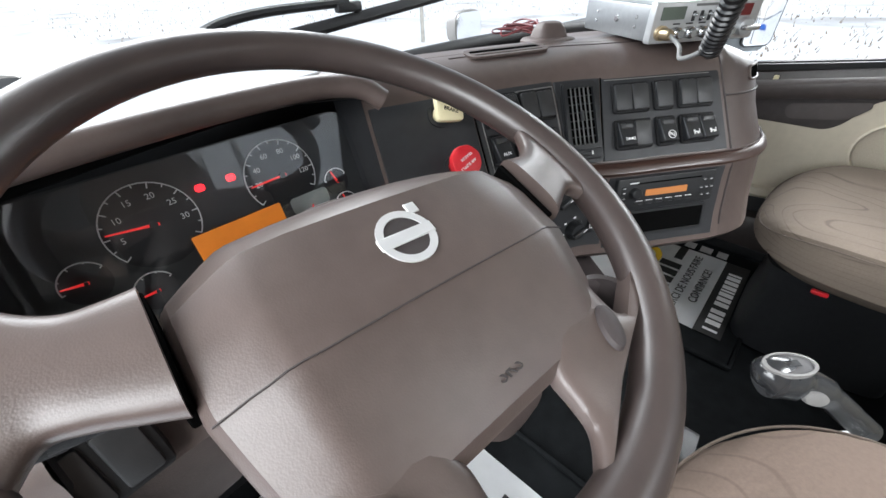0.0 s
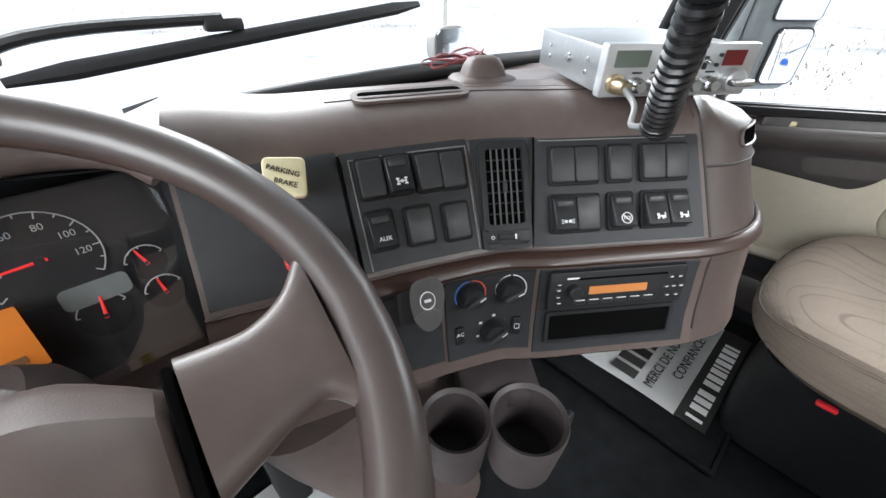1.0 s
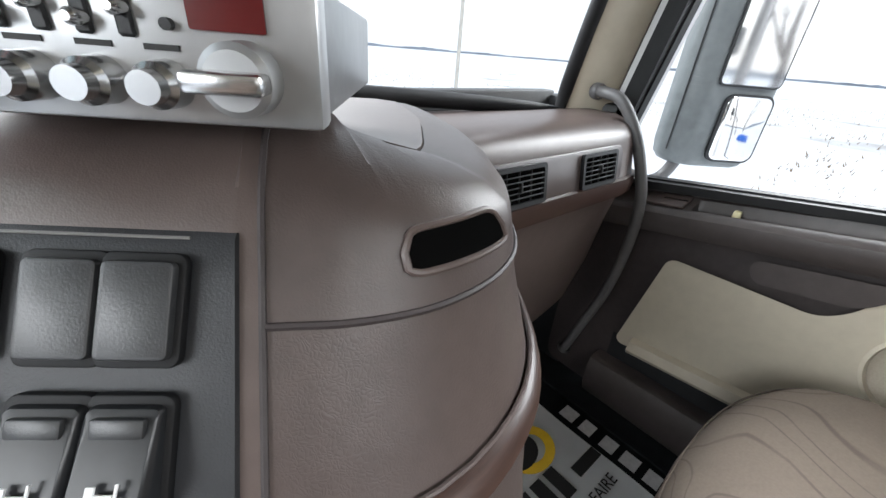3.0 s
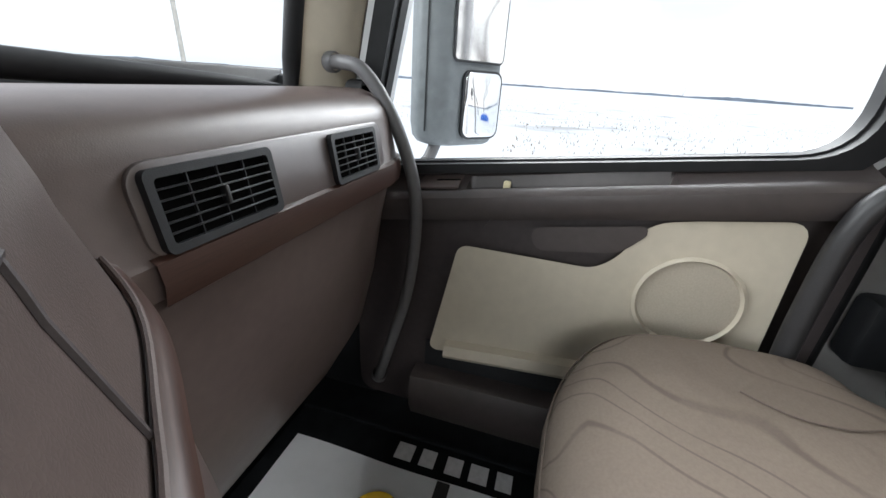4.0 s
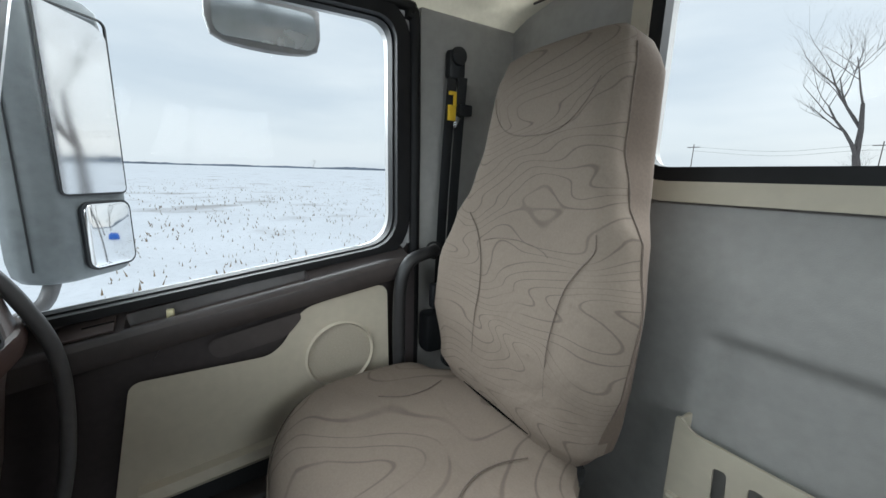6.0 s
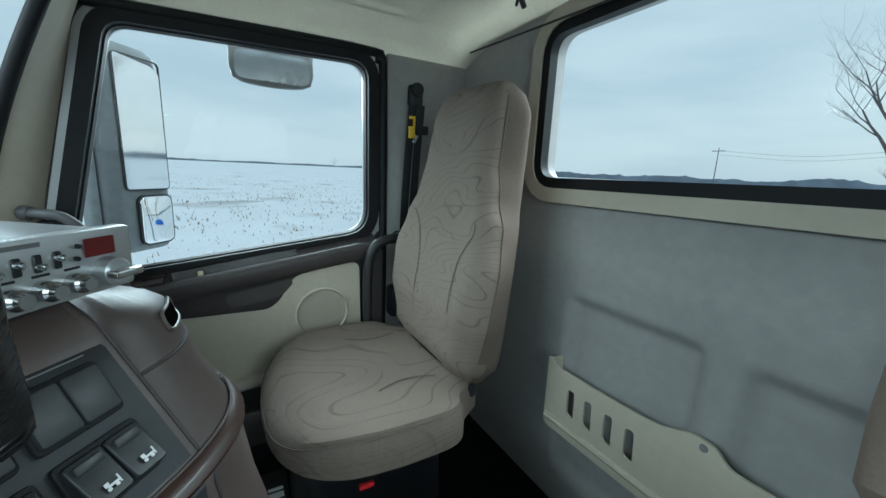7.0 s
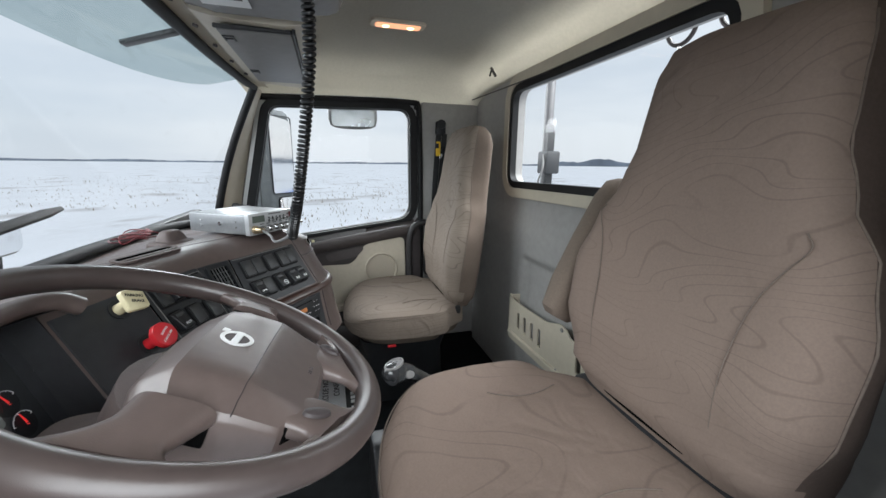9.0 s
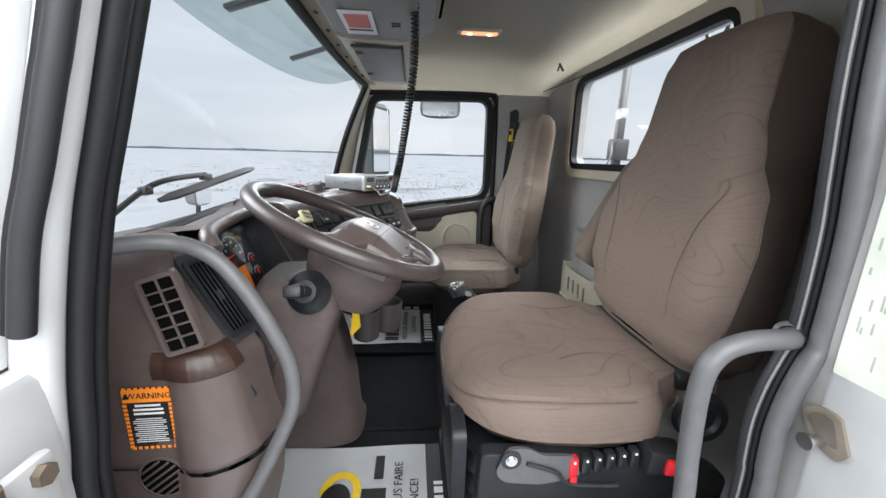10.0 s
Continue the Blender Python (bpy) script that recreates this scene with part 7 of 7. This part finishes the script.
struct("dash_pedestal", loft(rows, True, True), BROWN_SOFT, "dark brown pedestal under the dashboard", "pedestal")
part_p = thing("pedal_box", pose(-0.50, 0.62, 0.02), "black pedals under the steering column", "pedal")
part("brake_pedal", boxb(0.09, 0.02, 0.07, (-0.02, -0.03, 0.17), 0.008, m=pose(0, 0, 0, -30, 0, 0)), BLACK, part_p)
part("throttle_pedal", boxb(0.06, 0.02, 0.20, (0.13, -0.02, 0.10), 0.008, m=pose(0, 0, 0, -40, 0, 0)), BLACK, part_p)

# knob on the right side of the dash
kn = thing("dash_side_knob", pose(0.405, 0.30, 0.53), "small black knob on the side of the dashboard", "knob")
part("stem", cyl(0.008, 0.03, pose(0, 0, 0, 0, 90, 0), 14), STEEL, kn)
part("cap", lathe([(0.014, 0), (0.015, 0.006), (0.012, 0.014), (0, 0.016)], 20, pose(0.015, 0, 0, 0, 90, 0)), BLACK, kn)

# ---------------------------------------------------------------- floor mats with paper sheets
def floor_mat(x0, x1, label, brand, front=0.25):
    """A black rubber mat and a printed paper lying on it."""
    m = thing("floor_mat", pose((x0 + x1) / 2, 0.35, 0.004), "black rubber floor mat with a raised rim", "floor mat", "floor mats")
    w = x1 - x0 + 0.17
    part("mat_body", boxb(w, 0.66, 0.010, (0.0, 0.0, 0.006), 0.004), FLOORM, m)
    part("rim", join(boxb(w, 0.012, 0.014, (0, -0.325, 0.010), 0.004), boxb(0.012, 0.66, 0.014, (-w / 2, 0, 0.010), 0.004), boxb(0.012, 0.66, 0.014, (w / 2, 0, 0.010), 0.004)), FLOORM, m)
    if brand:
        for i, (dy, ww) in enumerate(((0.07, 0.040), (0.015, 0.034), (-0.045, 0.036), (-0.10, 0.040), (-0.155, 0.034))):
            part("brand_bar", boxb(0.042, ww, 0.001, ((x1 - x0) / 2 + 0.042, dy - 0.03, 0.0118), 0.0, 1), mat("pale_grey_print" + "abcde"[i], (0.45, 0.45, 0.46), 0.6, 0, 0.2, 80), m)
    p = thing("paper_mat", pose((x0 + x1) / 2, 0.39, 0.017), label, "paper mat", "paper mats")
    hw = (x1 - x0) / 2
    rows = []
    for i in range(13):
        y = -0.25 + (0.25 + front) * i / 12
        rows.append([(hw * (k / 6 - 1), y, 0.003 * math.sin(k * 1.1 + i * 0.7) * (0.3 + 0.7 * (k in (0, 12))) + 0.002) for k in range(13)])
    bm = loft(rows)
    bmesh.ops.solidify(bm, geom=bm.faces[:], thickness=0.0008)
    part("sheet", bm, PAPER, p)
    up = pose(0, 0, 0.0065, -90, 0, 0)
    part("text", moved(letters("MERCI DE NOUS FAIRE", 0.036), Matrix.Translation((0.0, -0.165, 0)) @ up), BLACKINK, p, smooth=0)
    part("text", moved(letters("CONFIANCE!", 0.036), Matrix.Translation((0.01, -0.212, 0)) @ up), BLACKINK, p, smooth=0)
    part("black_band", boxb(2 * hw, 0.075, 0.002, (0.0, -0.285, 0.0035)), BLACKINK, p)
    x = -hw + 0.02
    for wd in (0.012, 0.0, 0.026, 0.026, 0.026, 0.0, 0.026, 0.026, 0.026, 0.012, 0.026, 0.026, 0.026, 0.014):
        if wd:
            part("number_bar", boxb(wd * 0.8, 0.040, 0.001, (x + wd / 2, -0.288, 0.0052)), WHITEINK, p)
        x += wd + 0.004 if wd else 0.014
    # round emblem and heavy word as plain shapes
    part("emblem_ring", moved(lathe([(0.072, 0), (0.072, 0.001), (0.045, 0.001), (0.045, 0)], 32), pose(0.08, 0.0, 0.006) @ Matrix.Diagonal((1, 0.8, 1, 1))), YELLOW, p)
    part("emblem_disc", moved(cyl(0.05, 0.001, None, 28), pose(0.05, 0.01, 0.0068) @ Matrix.Diagonal((1.15, 0.85, 1, 1))), BLACKINK, p)
    part("swoosh", moved(tube([(0.11 * math.cos(a), 0.11 * math.sin(a), 0) for a in [radians(100 + 7 * i) for i in range(12)]], [0.001 + 0.010 * math.sin(math.pi * i / 11) for i in range(12)], 8, flat=0.1), pose(0.07, 0.02, 0.0068)), BLACKINK, p)
    for i in range(6):
        part("word_bar", boxb(0.034, 0.070, 0.001, (-0.17 + i * 0.048, -0.095, 0.0062)), BLACKINK, p)
    part("word_bar", boxb(0.09, 0.028, 0.001, (0.165, -0.105, 0.0062)), BLACKINK, p)
    return p


floor_mat(0.43, 0.86, "white printed paper mat with black lettering on the floor mat", True)
floor_mat(-0.80, -0.285, "white printed paper mat with black lettering on the floor mat", False, 0.30)

# ---------------------------------------------------------------- outside the cab
def mirror(sg):
    """A tall door mirror: curved shell, large flat glass over a smaller wide-angle one."""
    o = pose(sg * 1.44, 0.45, 0.63)
    m = thing("door_mirror", o, "tall grey door mirror with two glasses", "mirror", "door mirrors")
    i = o.inverted()
    plan = rpoly([(1.365, 0.4735), (1.349, 0.510), (1.350, 0.556), (1.385, 0.588), (1.440, 0.572), (1.500, 0.500), (1.535, 0.420), (1.530, 0.378), (1.509, 0.3655)], 0.012, 4)
    rows = []
    for z, k in ((0.622, 0.72), (0.628, 0.86), (0.645, 0.96), (0.68, 1.0), (0.9, 1.0), (1.1, 0.99), (1.24, 0.97), (1.285, 0.90), (1.30, 0.70)):
        rows.append([i @ Vector((sg * (1.44 + (x - 1.44) * k), 0.46 + (y - 0.46) * k, z)) for x, y in plan])
    part("shell", loft(rows, True, True), mat("grey_mirror_shell", (0.13, 0.145, 0.15), 0.5, 0, 0.2, 40), m, "grey plastic shell")
    part("shell_seam", tube([i @ Vector((sg * 1.3475, 0.530, z)) for z in (0.66, 0.8, 1.0, 1.2)], 0.002, 6), BLACK, m)
    up = frame_at((sg * 1.4335, 0.4140, 1.052), (0.777, -0.63 * sg, 0), (0, 0, 1))
    lo = frame_at((sg * 1.4335, 0.4140, 0.730), (0.777, -0.63 * sg, 0), (0, 0, 1))
    part("upper_glass", moved(plate(rpoly([(-0.080, -0.212), (0.080, -0.212), (0.078, 0.180), (0.05, 0.200), (-0.080, 0.215)], 0.012, 4), 0.004), i @ up), MIRRORM, m, "silvered mirror glass")
    part("upper_rim", moved(ring_plate(rrect(0.168, 0.436, 0.018), rrect(0.160, 0.428, 0.014), 0.006, 0.003), i @ up), BLACK, m)
    part("lower_glass", moved(plate(rrect(0.122, 0.166, 0.022), 0.006, 0.002), i @ lo @ Matrix.Translation((0.018, -0.002, 0))), MIRRORM, m, "round-cornered wide-angle glass")
    part("lower_rim", moved(ring_plate(rrect(0.133, 0.177, 0.026), rrect(0.122, 0.166, 0.022), 0.008, 0.004), i @ lo @ Matrix.Translation((0.018, -0.001, 0))), BLACK, m)
    part("arm", tube([i @ q for q in spline([Vector((sg * 1.13, 0.66, 0.57)), Vector((sg * 1.28, 0.62, 0.545)), Vector((sg * 1.375, 0.54, 0.565)), Vector((sg * 1.395, 0.505, 0.64))], 6)], 0.017, 12), TUBE, m)
    return m

mirror(1)
dm = thing("kerb_mirror", pose(1.20, 0.02, 1.25), "small rounded look-down mirror over the passenger window", "mirror")
rows = []
for z, k in ((-0.058, 0.75), (-0.050, 0.93), (-0.02, 1.0), (0.04, 1.0), (0.056, 0.9)):
    rows.append([(p[0], p[1], z + 0.012 * (p[1] / 0.13) ** 2) for p in superring(0, 0, 0.018 * k, 0.128 * k, 28, 3.2)])
part("shell", loft(rows, True, True), GREYC, dm)
part("glass", moved(plate(rrect(0.225, 0.085, 0.025), 0.004), at_x(-0.019) @ Matrix.Translation((0, 0, -0.002))), mat("hazy_mirror", (0.62, 0.66, 0.68), 0.25, 0.6), dm, "hazy mirror glass")
part("arm", tube([(0.0, 0.0, 0.05), (-0.02, 0.0, 0.085), (-0.06, 0.0, 0.10)], 0.012, 10), BLACK, dm)

# wipers on the windscreen
for x0, x1 in ((-0.55, 0.14),):
    wp = thing("wiper", pose(x0, 0.80, 0.83), "black wiper arm and blade resting on the windscreen", "wiper")
    wi = pose(x0, 0.80, 0.83).inverted()
    d = x1 - x0
    part("blade", tube([wi @ Vector((x0 + d * (0.16 + 0.84 * t), 0.775 + 0.012 * t, 0.845 + 0.055 * t)) for t in [i / 10 for i in range(11)]], [0.006] + [0.012] * 9 + [0.006], 8, flat=0.6), RUBBER, wp)
    part("arm", tube([wi @ q for q in spline([Vector((x0, 0.82, 0.815)), Vector((x0 + d * 0.14, 0.80, 0.868)), Vector((x0 + d * 0.26, 0.79, 0.888)), Vector((x0 + d * 0.50, 0.785, 0.893))], 6)], 0.007, 8), BLACK, wp)
    part("joint", boxb(0.05, 0.016, 0.016, tuple(wi @ Vector((x0 + d * 0.50, 0.785, 0.886))), 0.004), BLACK, wp)
    part("elbow", boxb(0.03, 0.02, 0.02, tuple(wi @ Vector((x0 + d * 0.15, 0.797, 0.868))), 0.005), BLACK, wp)

# bonnet, its mirrors and the tinted outer visor
rows = []
for y, w, z in ((0.80, 0.98, 0.74), (1.0, 0.94, 0.64), (1.4, 0.86, 0.50), (1.9, 0.80, 0.36), (2.3, 0.74, 0.20), (2.42, 0.68, 0.0), (2.44, 0.66, -0.6)):
    rows.append([(w * math.sin(radians(a)) , y, z - 0.75 * (1 - math.cos(radians(a)) ** 0.55)) for a in [-88 + 176 * i / 24 for i in range(25)]])
bm = loft(rows)
bmesh.ops.solidify(bm, geom=bm.faces[:], thickness=0.02)
tagged(part("bonnet", bm, WHITE), "white painted truck bonnet", "bonnet", "", "structure")
for sg in (-1, 1):
    hm = thing("bonnet_mirror", pose(sg * 0.70, 1.30, 0.42), "small mirror on a stalk on the bonnet", "mirror", "bonnet mirrors")
    part("stalk", tube([(0, 0, -0.15), (0, 0.02, 0.10), (0, 0, 0.27)], 0.012, 8), BLACK, hm)
    rows = []
    for y, k in ((0.03, 0.6), (0.02, 0.9), (-0.02, 1.0), (-0.03, 0.97)):
        rows.append([(p[0], y, 0.32 + p[1]) for p in superring(0, 0, 0.085 * k, 0.062 * k, 24, 3)])
    part("head", loft(rows, True, True), GREYC, hm)
    part("glass", moved(plate(rrect(0.15, 0.105, 0.03), 0.003), pose(0, -0.031, 0.32)), MIRRORM, hm)
rows = []
for t in (0.0, 0.35, 0.7, 1.0):
    rows.append([ws(x, 1.0) + Vector((0, 0.03 + (0.20 - 0.06 * (abs(x) / 0.98) ** 2) * t, 0.035 - 0.075 * t - 0.03 * t * (1 - (x / 0.98) ** 2) + 0.04 * t * (abs(x) / 0.98) ** 4)) for x in WX])
vs_ = thing("sun_visor", pose(0, 0, 0), "smoke-tinted outer sun visor over the windscreen", "visor")
part("shade", loft(rows), VISORM, vs_)
for x in (-0.28, 0.30):
    p = ws(x, 1.0)
    part("bracket", moved(boxb(0.035, 0.14, 0.012, (0, 0.10, 0.0), 0.004), Matrix.Translation(p) @ pose(0, 0, 0.02, -18, 0, 0)), BLACK, vs_)

# behind the cab: stack, box, hoses hung on springs
st = thing("exhaust_stack", pose(1.36, -1.25, 0.0), "thin grey upright stack behind the cab", "exhaust stack")
part("guard", moved(lathe([(0.030, -0.6), (0.030, 2.0), (0.02, 2.05)], 20), pose(-0.03, 0, 0)), TUBE, st)
part("bracket", boxb(0.03, 0.05, 0.40, (-0.16, 0.06, 1.06), 0.006), BLACK, st)
bx = thing("control_box", pose(1.22, -1.20, 0.96), "dark grey work lamp box behind the cab", "lamp box")
part("housing", boxb(0.11, 0.10, 0.14, (0, 0, 0.07), 0.012), mat("dull_grey_box", (0.022, 0.024, 0.027), 0.6, 0, 0.2, 40), bx)
part("cable", tube(spline([(-0.02, 0.05, 0.12), (-0.05, 0.07, 0.03), (0.01, 0.06, -0.06), (-0.04, 0.05, -0.14)], 6), 0.006, 8), GREYC, bx)
for x, z, k in ((-0.088, 1.300, 0.36), (-0.245, 1.300, 0.34)):
    sp = thing("hose_spring", pose(x, -0.78, z), "steel spring hanging from a hook behind the cab", "spring", "hose springs")
    part("hook", tube([(0.045 * math.cos(a), 0, 0.055 + 0.03 + 0.045 * math.sin(a)) for a in [radians(190 + 160 * i / 12) for i in range(13)]], 0.006, 8), DKBROWN, sp)
    part("eye", tube([(0, 0, 0.04), (0, 0, 0.0)], 0.005, 8), STEEL, sp)
    pts = []
    for i in range(40 * 12 + 1):
        t = i / (40 * 12)
        a = 2 * math.pi * 40 * t
        pts.append((0.015 * math.cos(a) - 0.035 * t, 0.015 * math.sin(a), -k * t))
    part("coil", tube(pts, 0.0018, 5), GREYC, sp)
struct("cross_bar", tube([(-0.9, -0.78, 1.47), (0.9, -0.78, 1.47)], 0.025, 10), BLACK, "black bar behind the cab that carries the springs", "bar")


# bare trees, poles and wires
BARK = mat("bare_bark", (0.12, 0.105, 0.10), 0.9, 0, 0.3, 6)


def bare_tree(name, x, y, h, seed):
    t = thing(name, pose(x, y, GZ), "bare leafless winter tree on the field edge", "tree", "bare trees")
    rg = random.Random(seed)
    tr, br = [], []

    def grow_limb(p, d, ln, r, lv, out):
        pts, rs = [p], [r]
        q, dd = p.copy(), d.copy()
        for i in range(4):
            dd = (dd + Vector((rg.uniform(-0.2, 0.2), rg.uniform(-0.2, 0.2), rg.uniform(-0.02, 0.16)))).normalized()
            q = q + dd * ln / 4
            pts.append(q.copy())
            rs.append(r * (1 - 0.16 * (i + 1)))
        out.append(tube(pts, rs, 6 if lv < 2 else 4, cap=False))
        if lv < 5:
            for i in range(4 if lv < 3 else 3 if lv < 4 else 2):
                k = rg.choice((2, 3, 4))
                az = rg.uniform(0, 2 * math.pi)
                nd = (dd * 0.8 + Vector((math.cos(az), math.sin(az), rg.uniform(0.0, 0.5))) * rg.uniform(0.55, 0.9)).normalized()
                grow_limb(pts[k], nd, ln * rg.uniform(0.55, 0.75), rs[k] * 0.62, lv + 1, br)
    grow_limb(Vector((0, 0, 0)), Vector((0, 0, 1)), h * 0.38, h * 0.018, 0, tr)
    part("trunk", join(*tr), BARK, t)
    part("crown", join(*br), BARK, t, "fan of bare twigs")


bare_tree("tree", 11.9, -60.0, 28.0, 5)
bare_tree("tree", 1.9, -26.0, 15.0, 11)
bare_tree("tree", 22.0, -110.0, 12, 6)
bare_tree("tree", -16.0, -34.0, 14, 8)
bare_tree("tree", 900.0, -215.0, 30, 9)
for i, (x, y) in enumerate(((10.9, 12.0), (34.0, -70.0), (14.0, -78.0), (-8.0, -86.0))):
    po = thing("utility_pole", pose(x, y, GZ), "plain grey utility pole in the field", "pole", "utility poles")
    part("shaft", lathe([(0.09 if i else 0.075, -0.3), (0.06, 8.0), (0, 8.0)], 12), mat("weathered_pole" + "abcd"[i], (0.42, 0.41, 0.38) if i == 0 else (0.16, 0.14, 0.13), 0.9, 0, 0.2, 8), po)
    if i:
        part("cross_arm", boxb(2.0, 0.1, 0.12, (0, 0, 7.5), 0.01), BARK, po)
for dz in (7.55, 6.9):
    wv = thing("power_line", pose(34.0, -70.0, GZ + dz), "thin sagging power line between the poles", "power line", "power lines")
    part("wire", tube(spline([(0, 0, 0), (-10, -4, -0.8), (-20, -8, 0), (-31, -12, -0.8), (-42, -16, 0)], 8), 0.02, 4), BLACK, wv)
tp = thing("blue_tarp", pose(4.8, -17.0, GZ), "heap under a bright blue tarp beside the bare tree", "tarp")
rows = []
for z, k in ((0.0, 1.0), (0.5, 0.97), (0.9, 0.8), (1.1, 0.45)):
    rows.append([(2.0 * k * p[0], 0.9 * k * p[1], z + 0.06 * math.sin(7 * p[0])) for p in superring(0, 0, 1, 1, 28, 3.0)])
part("sheet", loft(rows, True, True), mat("blue_tarpaulin", (0.03, 0.16, 0.62), 0.5, 0, 0.15, 6, 0.6, 12), tp)
# yellow-brown barrier strip on the snowy yard in front
tagged(part("yard_barrier", tube([(3.2, 9.0, GZ + 0.10), (6.5, 8.6, GZ + 0.10)], 0.16, 10), mat("straw_bank", (0.55, 0.43, 0.24), 0.9, 0, 0.25, 5, 1.0, 30)), "low straw-coloured bank at the yard's edge", "bank", "", "structure")

# open driver's door jamb details
stk = thing("door_striker", frame_at((-1.021, -0.302, 0.659), (-1, 0, 0.0), (0.0, 0, 1)), "worn metal door striker plate on the white jamb", "striker")
part("plate", plate(rpoly([(-0.030, 0.02), (-0.012, 0.045), (0.014, 0.045), (0.035, -0.02), (0.024, -0.042), (-0.008, -0.035)], 0.008, 3), 0.006, 0.002), mat("worn_steel", (0.27, 0.23, 0.18), 0.5, 0.3, 0.3, 40), stk, m=Matrix.Diagonal((0.85, 1, 0.58, 1)))
# flat plate in darkened beige; the hollow's shade is put into its colour
part("pocket", plate(rpoly([(-0.020, 0.015), (-0.010, 0.034), (0.012, 0.034), (0.024, -0.018), (0.0, -0.020)], 0.006, 3), 0.002, 0, -0.0055), mat("beige_painted_shade", (0.12, 0.10, 0.08), 0.6, 0, 0.2, 40), stk, m=Matrix.Diagonal((0.85, 1, 0.58, 1)))
part("pin", lathe([(0.007, 0), (0.007, 0.016), (0.010, 0.018), (0.010, 0.022), (0, 0.022)], 18, pose(0.002, -0.006, -0.012, 90, 0, 0)), STEEL, stk)
stc = thing("data_sticker", frame_at((-1.045, -0.3025, 0.86), (-1, 0, 0), (0, 0, 1)), "pale data sticker on the white door jamb", "sticker")
part("sheet", plate(rrect(0.07, 0.26, 0.002), 0.0006), mat("pale_sticker", (0.70, 0.72, 0.62), 0.5), stc)
FAINT = mat("faint_ink", (0.42, 0.44, 0.38), 0.6, 0, 0.2, 60)
for i in range(36):
    part("text_bar", boxb(0.0022, 0.0004, 0.008 + 0.005 * (i % 3), (-0.028 + 0.0075 * (i % 8) + 0.002 * (i % 3), -0.0008, 0.115 - 0.030 * (i // 5) - 0.006 * (i % 2))), FAINT, stc)

# hinge between the open door and the front pillar
hg = thing("door_hinge", pose(-1.115, 0.475, 0.690), "white painted steel door hinge on the front pillar", "hinge", kind="structure")
HINGEM = mat("dirty_hinge_steel", (0.16, 0.12, 0.09), 0.6, 0.3, 0.4, 30, 0.3, 200)
part("leaf", boxb(0.060, 0.012, 0.070, (0, 0.010, 0), 0.005), WHITE, hg)
part("barrel", cyl(0.012, 0.095, pose(-0.030, 0, 0), 18, bevel=0.002), HINGEM, hg)
for dz in (-0.022, 0.022):
    part("bolt", cyl(0.009, 0.008, pose(0.014, 0.001, dz, 90, 0, 0), 6), HINGEM, hg)
